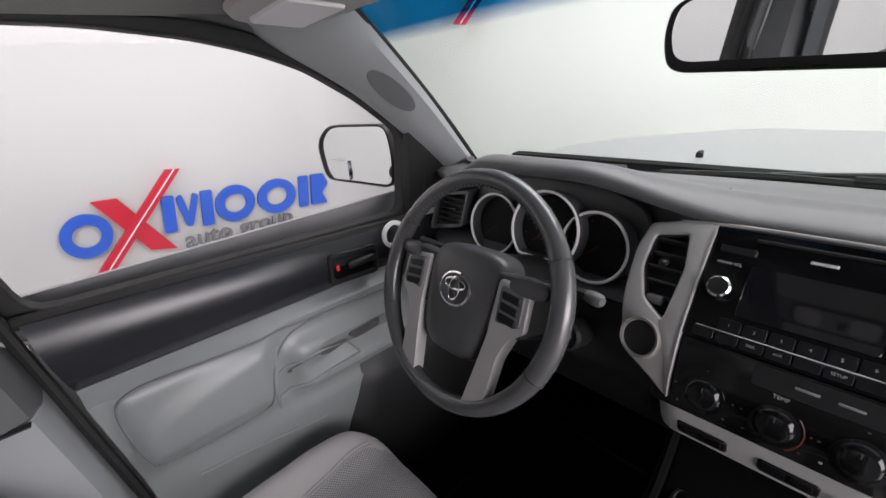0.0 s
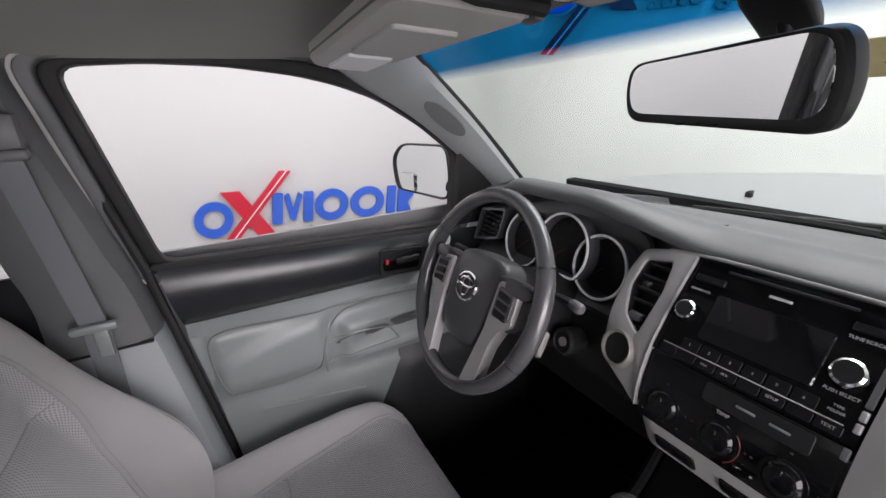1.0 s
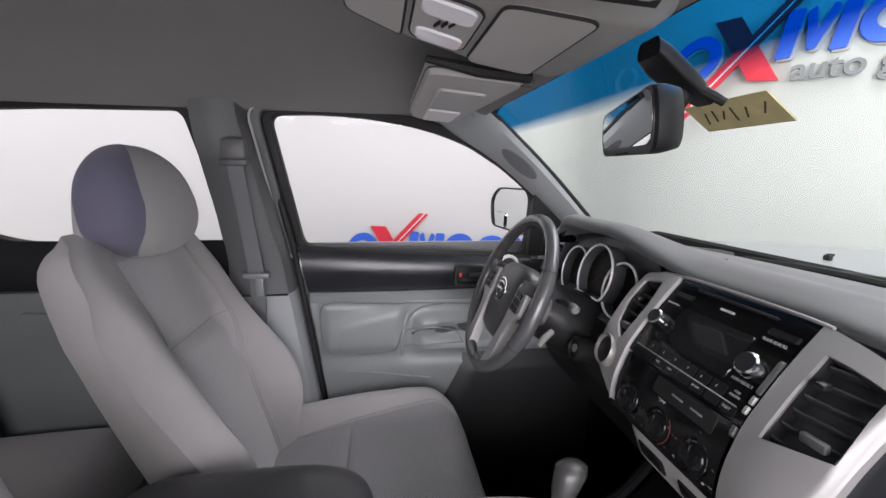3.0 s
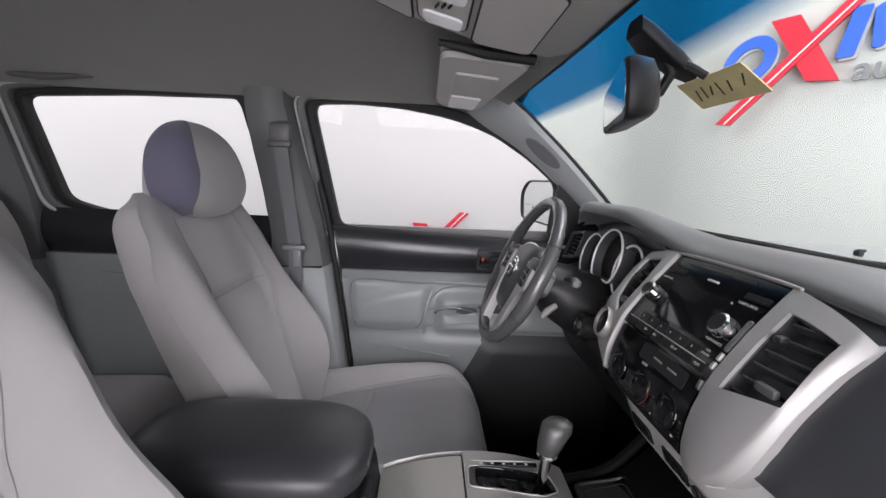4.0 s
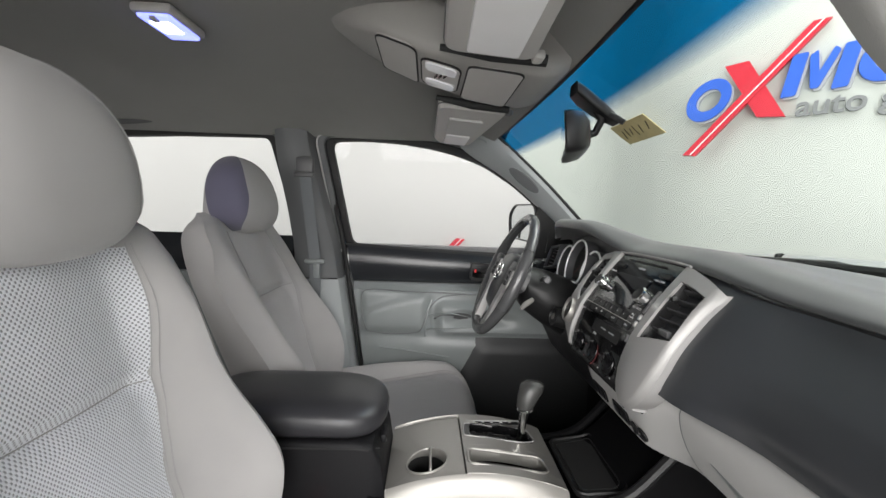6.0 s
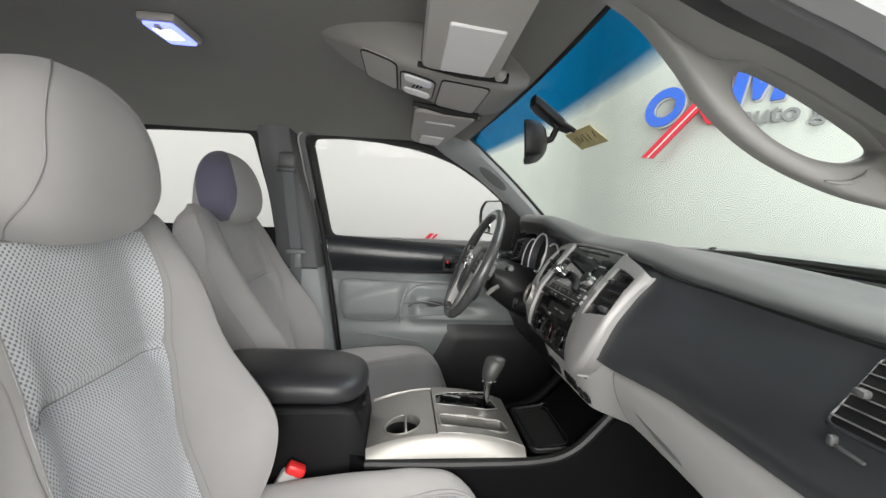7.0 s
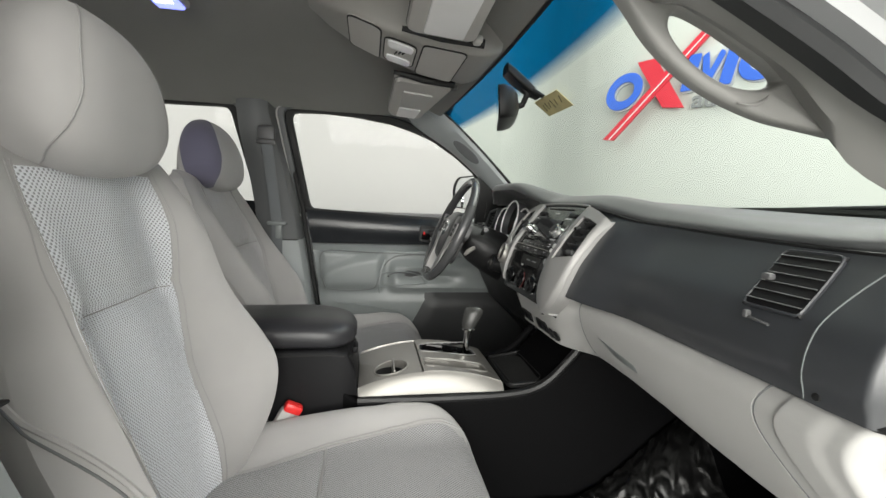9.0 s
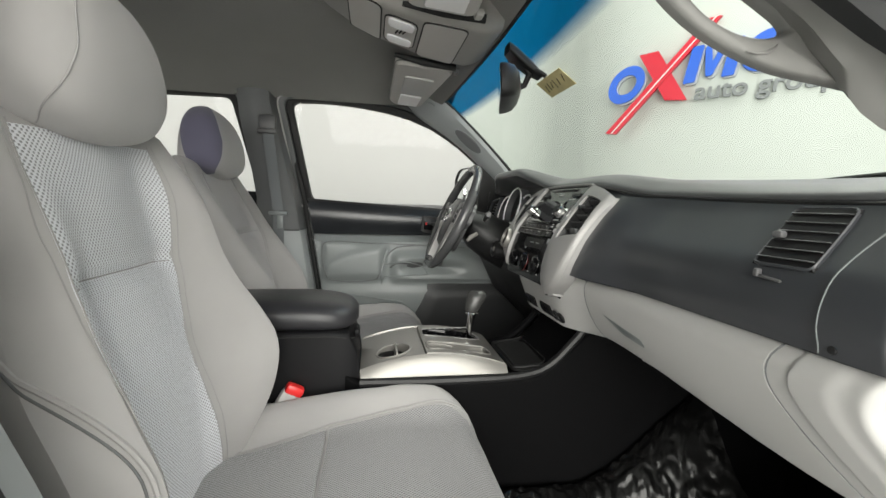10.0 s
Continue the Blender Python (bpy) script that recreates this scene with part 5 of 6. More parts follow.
part("key_slot", lathe([(0.008, 0.002), (0.008, 0.006), (0.003, 0.006)], lambda u, v, w: pl(u, v, w), 16), M_SATIN, col, "metal key slot")
part("key", tube([(-0.232, 0.535, 1.372), (-0.222, 0.515, 1.362), (-0.214, 0.503, 1.352)], [0.006, 0.007, 0.004], 8), M_SATIN, col, "small bright key grip")

wheel = thing("steering_wheel", ctr, "black leather steering wheel with silver lower spokes and button pads", "steering wheel")
wx, wv = Vector((1, 0, 0)), axis.cross(Vector((1, 0, 0))).normalized()
wv = wv if wv.z > 0 else -wv
WP = lambda u, v, w=0: ctr + wx * u + wv * v + axis * w
R = 0.1645
part("rim", tube([WP(R * math.cos(2 * math.pi * k / 72), R * math.sin(2 * math.pi * k / 72), 0.0) for k in range(72)], [0.0132 + 0.002 * bump_at(abs(math.cos(2 * math.pi * k / 72)), 1, 0.15) for k in range(72)], 16, closed=True), M_LEATHER, wheel, "black stitched leather rim")
hubo = rounded([(-0.074, 0.044), (-0.050, 0.064), (0.050, 0.064), (0.074, 0.044), (0.070, -0.02), (0.060, -0.080), (0.038, -0.100), (-0.038, -0.100), (-0.060, -0.080), (-0.070, -0.02)], 0.03, 5)
for deg in (28, 152, 205, 335):
    c, sn = math.cos(radians(deg)), math.sin(radians(deg))
    part("rim_seam", tube([WP((R + 0.0150 * math.cos(a)) * c, (R + 0.0150 * math.cos(a)) * sn, 0.0150 * math.sin(a)) for a in span(0, 2 * math.pi, 20)[:-1]], 0.0009, 5, closed=True), M_BLACK, wheel, "stitched leather joint")
for deg in range(34, 150, 3):
    c, sn = math.cos(radians(deg)), math.sin(radians(deg))
    part("stitch", tube([WP((R - 0.0115) * c, (R - 0.0115) * sn, 0.0085), WP((R - 0.0135) * c - 0.002 * sn, (R - 0.0135) * sn + 0.002 * c, 0.0055)], 0.0007, 4), M_SATINDARK, wheel)
levels = [(1.0, -0.045), (1.0, -0.012), (0.97, -0.002), (0.88, 0.006), (0.6, 0.012), (0.25, 0.014)]
part("hub_pad", loft([[WP(p.x * k, (p.y + 0.018) * k - 0.018, h) for p in hubo] for k, h in levels]), M_LEATHERPAD, wheel, "black airbag pad")
em = part("emblem", lathe([(0.031, 0.0), (0.031, 0.003), (0.0275, 0.004), (0.027, 0.000)], lambda u, v, w: WP(u * 1.0, v * 0.82, w + 0.013), 36, False), M_CHROME, wheel, "chrome oval badge")
part("badge_ring", tube([WP(0.010 * math.cos(a), 0.0165 * math.sin(a), 0.0165) for a in span(0, 6.283, 24)[:-1]], 0.0018, 6, closed=True), M_CHROME, em)
part("badge_ring", tube([WP(0.020 * math.cos(a), 0.0075 * math.sin(a) + 0.007, 0.0165) for a in span(0, 6.283, 24)[:-1]], 0.0018, 6, closed=True), M_CHROME, em)
for s in (-1, 1):
    sp = [(s * 0.050, 0.042), (s * 0.110, 0.046), (s * 0.155, 0.034), (s * 0.158, -0.010), (s * 0.120, -0.034), (s * 0.060, -0.040)]
    part("side_spoke", plate(rounded(sp[::s], 0.010, 3), lambda u, v, w: WP(u, v, w + 0.003 - 0.25 * max(0, abs(u) - 0.12)), 0.022, 0.004), M_LEATHERPAD, wheel, "black side spoke")
    silver = [(s * 0.070, 0.036), (s * 0.122, 0.030), (s * 0.126, -0.022), (s * 0.106, -0.036), (s * 0.094, -0.070), (s * 0.088, -0.146), (s * 0.050, -0.160), (s * 0.060, -0.100), (s * 0.068, -0.040)]
    part("spoke", plate(rounded(silver[::s], 0.006, 3), lambda u, v, w: WP(u, v, w + 0.009), 0.020, 0.003), M_SILVER, wheel, "silver spoke that frames the buttons")
    pad = part("button_pad", plate(rounded([(s * 0.076, 0.029), (s * 0.116, 0.024), (s * 0.119, -0.018), (s * 0.078, -0.022)][::s], 0.005, 3), lambda u, v, w: WP(u, v, w + 0.0115), 0.012, 0.002), M_SATINDARK, wheel, "dark button pad")
    for k in range(3):
        v0 = 0.022 - 0.0145 * k
        part("button", plate(rounded([(s * 0.081, v0), (s * 0.111, v0 - 0.003), (s * 0.112, v0 - 0.0135), (s * 0.082, v0 - 0.011)][::s], 0.003, 3), lambda u, v, w: WP(u, v, w + 0.0135), 0.006, 0.0015), M_BUTTON, pad)
    part("thumb_grip", loft([[WP(s * (0.128 + 0.016 * math.cos(a)) * k, 0.034 + 0.012 * math.sin(a) * k, h) for a in span(0, 2 * math.pi, 16)[:-1]] for k, h in ((1.0, -0.010), (1.0, 0.006), (0.93, 0.011), (0.80, 0.013))]), M_LEATHERPAD, wheel, "black thumb rest")

# ---- centre console ----
cons = thing("center_console", (0, 0.3, FLOOR_Z), "satin silver center console with cup holder and padded arm rest", "console")


def body_ring(y, hw, top, r=0.03):
    pts = rounded([(-hw, FLOOR_Z), (hw, FLOOR_Z), (hw, top), (-hw, top)], r, 4)
    return [Vector((p.x, y, p.y)) for p in pts]


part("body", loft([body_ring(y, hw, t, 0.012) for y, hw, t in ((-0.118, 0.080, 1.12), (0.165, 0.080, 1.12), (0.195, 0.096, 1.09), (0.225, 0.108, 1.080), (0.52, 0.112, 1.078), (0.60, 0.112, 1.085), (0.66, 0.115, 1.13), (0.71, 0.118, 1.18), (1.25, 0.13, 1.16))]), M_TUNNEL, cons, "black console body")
part("side_rail", tube(spline([(0.110, 0.215, 1.085), (0.112, 0.40, 1.083), (0.114, 0.55, 1.088), (0.116, 0.62, 1.11), (0.118, 0.675, 1.165), (0.120, 0.71, 1.21)], 5), 0.009, 8), M_BLACK, cons, "black edge rail")
# driver side rail: darker colour than its twin, to dim the light on it
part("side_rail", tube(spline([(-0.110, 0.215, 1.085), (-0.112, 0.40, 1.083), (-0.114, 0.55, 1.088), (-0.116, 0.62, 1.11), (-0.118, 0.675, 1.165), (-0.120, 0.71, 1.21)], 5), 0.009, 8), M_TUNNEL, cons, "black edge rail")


def deck_z(y):
    return 1.106 + 0.030 * math.sin(math.pi * min(1, max(0, (y - 0.22) / 0.31))) ** 0.8


cup = oval(0.037, 0.036, 36, 0.043, 0.286)
part("deck_rear", frame_plate([(-0.104, 0.215), (0.096, 0.215), (0.096, 0.352), (-0.104, 0.352)], cup, lambda x, y, w=0: Vector((x, y, deck_z(y) + w)), 0.02), M_SATIN, cons, "satin silver deck")
part("cup_well", lathe([(0.0362, -0.012), (0.034, -0.085)], lambda u, v, w: Vector((0.043 + u, 0.286 + v * 0.96, 1.126 + w)), 32, False), M_RUBBER, cons, "black cup well")
part("cup_floor", lathe([(0.036, 0.0), (0.036, 0.004), (0.010, 0.005)], lambda u, v, w: Vector((0.043 + u, 0.286 + v * 0.96, 1.040 + w)), 28), M_RUBBER, cons, "black cup well floor")
part("cup_rim", tube([(0.043 + 0.038 * math.cos(a), 0.286 + 0.037 * math.sin(a), deck_z(0.286 + 0.037 * math.sin(a)) + 0.001) for a in span(0, 6.283, 36)[:-1]], 0.0022, 6, closed=True), M_SATIN, cons, "satin cup rim")
part("cup_divider", rbox((0.043, 0.292, 1.112), (0.072, 0.004, 0.046), 0.001), M_SATIN, cons, "pale divider blade")
gate_in = rounded([(-0.068, 0.368), (-0.024, 0.366), (-0.018, 0.470), (-0.036, 0.498), (-0.070, 0.490)], 0.008, 3)
part("deck_front", frame_plate([(-0.112, 0.354), (0.0075, 0.354), (0.0075, 0.530), (-0.112, 0.530)], gate_in, lambda x, y, w=0: Vector((x, y, deck_z(y) + 0.003 + w)), 0.02, 64, 0.0003), M_SATIN, cons, "satin silver shifter deck")
part("gate_plate", plate([(-0.072, 0.362), (-0.016, 0.362), (-0.012, 0.503), (-0.072, 0.503)], lambda x, y, w=0: Vector((x, y, deck_z(y) - 0.010 + w)), 0.008), M_BLACK, cons, "black shift gate")
gc = sum((Vector(p) for p in gate_in), Vector((0, 0))) / len(gate_in)
part("gate_bezel", frame_plate([tuple(gc + (Vector(p) - gc) * 1.10) for p in gate_in], [tuple(gc + (Vector(p) - gc) * 0.93) for p in gate_in], lambda x, y, w=0: Vector((x, y, deck_z(y) + 0.0045 + w)), 0.018), M_GLOSSBLACK, cons, "gloss black gate surround")
part("gate_edge", tube([(gc.x + (p.x - gc.x) * 1.11, gc.y + (p.y - gc.y) * 1.11, deck_z(p.y) + 0.0045) for p in gate_in], 0.0013, 6, closed=True), M_SILVER, cons, "satin gate edge")
for k in range(6):
    part("gate_step", rbox((-0.050 + 0.012 * (k % 2), 0.380 + 0.018 * k, deck_z(0.380 + 0.018 * k) - 0.008), (0.018, 0.010, 0.005), 0.0015), M_BUTTON, cons)
part("gear_strip", rbox((-0.080, 0.424, deck_z(0.424) + 0.0035), (0.009, 0.108, 0.003), 0.001), M_GLOSSBLACK, cons, "gloss black gear display strip")
part("strip_edge", rbox((-0.087, 0.424, deck_z(0.424) + 0.004), (0.003, 0.112, 0.004), 0.001), M_SILVER, cons, "bright strip edge")
for k in range(5):
    part("gear_mark", rbox((-0.080, 0.384 + 0.019 * k, deck_z(0.424) + 0.0054), (0.004, 0.005, 0.0006), 0.0002), M_PRINT, cons)
tray = rounded([(0.022, 0.360), (0.070, 0.360), (0.074, 0.488), (0.060, 0.506), (0.022, 0.500)], 0.012, 4)
part("deck_side", frame_plate([(0.0076, 0.354), (0.096, 0.354), (0.098, 0.528), (0.0076, 0.530)], tray, lambda x, y, w=0: Vector((x, y, deck_z(y) + 0.003 + w)), 0.024, 64, 0.0003), M_SATIN, cons, "satin silver tray surround")
part("tray_rim", tube([(p.x, p.y, deck_z(p.y) + 0.003) for p in tray], 0.0028, 6, closed=True), M_SATIN, cons, "raised tray rim")
part("tray_floor", plate([(0.018, 0.356), (0.078, 0.356), (0.078, 0.510), (0.018, 0.510)], lambda x, y, w=0: Vector((x, y, deck_z(y) - 0.019 + w)), 0.004), M_CONSOLETRAY, cons, "grey tray")
part("side_flank", loft([[Vector((0.097, y, deck_z(y) + 0.002)), Vector((0.105, y, deck_z(y) - 0.006)), Vector((0.111, y, 1.094)), Vector((0.104, y, 1.090)), Vector((0.094, y, 1.10))] for y in span(0.217, 0.530, 14)]), M_SATIN, cons, "satin silver flank")
part("side_flank", loft([[Vector((-0.113, y, deck_z(y) + 0.002)), Vector((-0.117, y, deck_z(y) - 0.006)), Vector((-0.119, y, 1.094)), Vector((-0.114, y, 1.090)), Vector((-0.106, y, 1.10))] for y in span(0.217, 0.530, 14)]), M_SATIN, cons, "satin silver flank")


tray_in = rounded([(-0.088, 0.548), (0.088, 0.548), (0.094, 0.640), (-0.094, 0.640)], 0.018, 4)
tray_z = lambda y: 1.094 + 0.9 * max(0.0, y - 0.60) ** 1.3
part("front_tray", plate([tuple(p) for p in tray_in], lambda x, y, w=0: Vector((x, y, tray_z(y) + w)), 0.006), M_RUBBER, cons, "black rubber tray before the shifter")
part("tray_rim", tube([(p.x, p.y, tray_z(p.y) + 0.003) for p in tray_in], 0.0035, 6, closed=True), M_BLACK, cons, "black raised tray rim")
part("tray_rim", tube([(p.x * 0.86, 0.594 + (p.y - 0.594) * 0.78, tray_z(p.y) + 0.0015) for p in tray_in], 0.0012, 5, closed=True), M_BLACK, cons, "raised bead of the tray mat")


def arm_ring(q):
    """Cross-section of the padded lid at q from -1 (back) to 1 (front)."""
    k = max(0.04, 1 - abs(q) ** 5) ** 0.36
    y, mid = 0.037 + 0.172 * q, 1.209 - 0.006 * step(0.3, 1.0, q)
    ring = []
    for j in range(32):
        c, sn = math.cos(2 * math.pi * j / 32), math.sin(2 * math.pi * j / 32)
        ring.append(Vector((-0.01 + 0.102 * k * math.copysign(abs(c) ** 0.6, c), y, mid + (0.037 if sn > 0 else 0.030) * k * math.copysign(abs(sn) ** 0.7, sn))))
    return ring


part("arm_rest", loft([arm_ring(-math.cos(math.pi * k / 30)) for k in range(31)]), M_ARM, cons, "padded black arm rest lid")
part("storage_bin", loft([[Vector((p.x, y, p.y)) for p in rounded([(-hw - 0.008, 0.86), (hw - 0.004, 0.86), (hw - 0.004, top), (-hw - 0.008, top)], 0.012, 4)] for y, hw, top in ((-0.122, 0.088, 1.186), (-0.114, 0.094, 1.186), (0.160, 0.096, 1.186), (0.192, 0.094, 1.178), (0.206, 0.090, 1.15), (0.214, 0.090, 1.10))]), M_BIN, cons, "charcoal storage bin under the arm rest")
part("lid_joint", tube([(0.0925, y, 1.176) for y in span(-0.10, 0.16, 6)] + [(0.090, 0.185, 1.172), (0.070, 0.202, 1.166)], 0.0016, 6), M_RUBBER, cons)
part("latch", rbox((0.030, 0.207, 1.172), (0.045, 0.012, 0.016), 0.005), M_BIN, cons, "lid latch")
shift = thing("shift_lever", (-0.040, 0.478, 1.12), "grey leather shift lever knob on a chrome shaft", "gear lever")
part("shaft", tube([(-0.046, 0.474, 1.110), (-0.036, 0.476, 1.155), (-0.032, 0.480, 1.195)], [0.008, 0.008, 0.010], 10), M_CHROME, shift, "chrome shaft")
kr = []
for t, rx, ry, oy in ((0.0, 0.012, 0.014, 0.0), (0.12, 0.017, 0.020, 0.0), (0.4, 0.021, 0.025, 0.005), (0.7, 0.024, 0.029, 0.012), (0.88, 0.022, 0.028, 0.014), (0.97, 0.015, 0.020, 0.014), (1.0, 0.006, 0.010, 0.014)):
    c = Vector((-0.030 - 0.010 * t, 0.479 + oy, 1.190 + 0.056 * t))
    kr.append([c + Vector((0.85 * rx * math.cos(2 * math.pi * k / 20), 0.85 * ry * math.sin(2 * math.pi * k / 20), 0)) for k in range(20)])
part("knob", loft(kr), M_KNOB, shift, "grey leather knob")
part("collar", lathe([(0.0135, 0.0), (0.0145, 0.003), (0.0125, 0.006)], lambda u, v, w: Vector((-0.031 + u, 0.479 + v * 1.15, 1.188 + w)), 24), M_CHROME, shift, "chrome collar")
part("release_button", rbox((-0.053, 0.487, 1.216), (0.006, 0.014, 0.018), 0.003), M_CHROME, shift, "chrome release button")

# ---- seats ----
BACK_Y = [(0.93, -0.030), (1.02, -0.028), (1.10, -0.033), (1.20, -0.050), (1.352, -0.084), (1.45, -0.106), (1.53, -0.128)]
BACK_W = [(0.93, 0.18), (1.00, 0.197), (1.10, 0.215), (1.20, 0.221), (1.30, 0.214), (1.38, 0.206), (1.45, 0.203), (1.50, 0.202), (1.53, 0.199), (1.545, 0.193), (1.557, 0.180), (1.566, 0.160), (1.572, 0.130), (1.576, 0.09)]
BACK_B = [(0.93, 0.02), (1.02, 0.05), (1.10, 0.080), (1.18, 0.090), (1.26, 0.075), (1.35, 0.045), (1.45, 0.022), (1.53, 0.010)]


def back_w(z, inner, slim=False):
    """Half width of the seat back; the inner bolster swells further out, the slim side tapers to the shoulder."""
    side = 0.014 * bump_at(z, 1.24, 0.16) if inner else -0.012 - 0.060 * step(1.18, 1.44, z) if slim else -0.012 + 0.026 * bump_at(z, 1.45, 0.10)
    return smooth_at(BACK_W, z, 0.02) + side


def back_front(x, z, inner=False, swell=0.0):
    """Front surface of the seat back (upright): hollow centre panel between swelling bolsters."""
    w = back_w(z, inner, swell > 0)
    u = min(1.0, abs(x) / w)
    y = smooth_at(BACK_Y, z, 0.02) + (smooth_at(BACK_B, z, 0.03) + (swell if inner else -0.008 if swell else 0.0) * bump_at(z, 1.21, 0.12) - (0.020 * step(1.18, 1.33, z) if swell and not inner else -0.034 * bump_at(z, 1.44, 0.10) if swell else 0.0)) * step(0.44, 0.84, u)
    y -= 0.055 * step(0.80, 1.02, u) ** 1.6 * (1 - 0.75 * step(1.40, 1.50, z))
    y -= 0.05 * step(1.525, 1.585, z) ** 2
    y += 0.0045 * noise.noise((x * 8 + 3.0, z * 9, 2.3)) + 0.0018 * noise.noise((x * 24, z * 20, 7.1)) + 0.006 * bump_at(x, 0, 0.07) - 0.013 * bump_at(z, 1.352, 0.011) * step(0.130, 0.085, abs(x))
    return y


CUSH_Z = [(-0.10, 0.985), (0.0, 1.005), (0.16, 1.026), (0.30, 1.040), (0.385, 1.038), (0.430, 1.020), (0.453, 0.985), (0.463, 0.93)]


def cush_top(x, y):
    u = min(1.0, abs(x) / 0.265)
    z = smooth_at(CUSH_Z, y, 0.015) + 0.048 * step(0.55, 0.84, u) * step(0.50, 0.34, y) - 0.05 * step(0.84, 1.02, u) ** 1.8
    return z - 0.004 * bump_at(y, 0.16, 0.010) * step(0.17, 0.15, abs(x)) + 0.004 * math.cos(x * 9) + 0.004 * noise.noise((x * 8, y * 8, 4.4)) + 0.0015 * noise.noise((x * 22, y * 22, 1.9))


def seat(x0, recline, label, extra=None):
    root = thing("front_seat", (x0, 0.1, FLOOR_Z), label, "seat", "front seats")
    piv = Vector((0, -0.10, 1.00))
    turn = Matrix.Translation(piv) @ Matrix.Rotation(radians(recline), 4, "X") @ Matrix.Translation(-piv)

    def bf(x, z, inner=None):
        return back_front(x, z, x * x0 < 0 if inner is None else inner, 0.036 if x0 > 0 else 0.0)

    def B(x, y, z):
        p = turn @ Vector((x, y, z))
        return Vector((p.x + x0, p.y, p.z))

    rings = []
    for z in [*span(0.93, 1.46, 30), 1.48, 1.50, 1.515, 1.53, 1.541, 1.550, 1.558, 1.564, 1.569, 1.573, 1.576]:
        pts = [(back_w(z, k * x0 < 0, x0 > 0) * math.sin(k / 18 * math.pi / 2), k) for k in range(-18, 19)]
        front = [(x, bf(x, z, k * x0 < 0)) for x, k in pts]
        yb = smooth_at(BACK_Y, z, 0.02) - 0.128 + 0.105 * (1 - math.sqrt(1 - min(1.0, max(0.0, (z - 1.45) / 0.128)) ** 2))
        back = []
        for k in range(1, 20):
            c, sn = math.cos(math.pi * k / 20), math.sin(math.pi * k / 20)
            side = front[-1] if c > 0 else front[0]
            back.append((side[0] * 1.004 * abs(c) ** 0.72, lerp(side[1] - 0.004, yb, sn ** 0.95)))
        rings.append([B(x, y, z) for x, y in [*front, *back]])
    part("backrest", loft(rings), M_SEAT, root, "light grey cloth backrest with side bolsters")

    def edge(z, outer):
        """Half width of the mesh insert, wider at the shoulders."""
        return curve_at([(0.96, 0.098), (1.13, 0.097), (1.26, 0.108), (1.36, 0.126), (1.42, 0.130), (1.52, 0.112)] if outer and x0 < 0 else [(0.96, 0.130), (1.10, 0.150), (1.26, 0.150), (1.32, 0.136), (1.38, 0.118), (1.45, 0.108), (1.52, 0.100)] if outer else [(0.96, 0.112), (1.07, 0.108), (1.22, 0.098), (1.36, 0.104), (1.45, 0.114), (1.52, 0.114)], z) + (0.014 if x0 > 0 and not outer else 0.0)

    def ins(u, z):
        x = u * edge(z, u * x0 > 0)
        lift = 0.0035 - 0.003 * step(0.9, 1.0, abs(u))
        return B(x, bf(x, z) + lift, z)

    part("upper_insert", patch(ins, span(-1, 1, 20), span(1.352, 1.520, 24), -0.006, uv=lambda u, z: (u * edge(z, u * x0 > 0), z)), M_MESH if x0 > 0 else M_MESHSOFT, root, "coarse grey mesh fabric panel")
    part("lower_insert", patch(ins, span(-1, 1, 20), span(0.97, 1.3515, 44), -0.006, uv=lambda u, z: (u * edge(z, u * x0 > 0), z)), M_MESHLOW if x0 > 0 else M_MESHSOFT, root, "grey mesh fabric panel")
    for s in (-1, 1):
        for d in (0.0, 0.006):
            part("seam", tube([B(s * (edge(z, s * x0 > 0) + d), bf(s * (edge(z, s * x0 > 0) + d), z) + 0.0012, z) for z in span(0.97, 1.525, 36)], 0.0008, 6), M_SEAM, root, "stitched seam")
        if s * x0 < 0:
            continue
        sl = spline([(s * 0.187, 1.310, 0), (s * 0.184, 1.27, 0), (s * 0.184, 1.22, 0), (s * 0.182, 1.17, 0), (s * 0.178, 1.08, 0), (s * 0.168, 0.99, 0)], 7)
        for d, r, mat in ((-0.003, 0.0030, M_SEAT), (0.002, 0.0013, M_UPPERTRIM)):
            part("bolster_seam", tube([B(p.x + s * d, bf(p.x + s * d, p.y, False) + 0.0004, p.y) for p in sl], r, 6), mat, root, "raised stitched bolster seam")

    part("cross_seam", tube([ins(u, 1.3518) for u in span(-0.97, 0.97, 18)], 0.0011, 6), M_SEAM, root, "sunken stitched cross seam")

    dy = -0.018 if x0 < 0 else 0.0
    rings = []
    for y in span(-0.12, 0.463, 36):
        w = 0.265 - 0.03 * step(0.38, 0.475, y) - 0.02 * step(0.02, -0.12, y)
        xs = [w * math.sin(k / 18 * math.pi / 2) for k in range(-18, 19)]
        top = [(x, cush_top(x * 0.265 / w, y)) for x in xs]
        low = 0.86 + 0.03 * step(0.40, 0.47, y)
        rings.append([Vector((x + x0, y + dy, z)) for x, z in [*top, (w * 1.0, 0.95), (w * 0.97, low + 0.01), (w * 0.9, low), (-w * 0.9, low), (-w * 0.97, low + 0.01), (-w * 1.0, 0.95)]])
    part("cushion", loft(rings), M_SEAT, root, "light grey cloth seat cushion")

    def cw(y):
        return curve_at([(-0.05, 0.135), (0.16, 0.163), (0.30, 0.175), (0.47, 0.20)], y)

    def on_cushion(u, y, up):
        return Vector((u * cw(y) + x0, y + dy, cush_top(u * cw(y), y) + up))

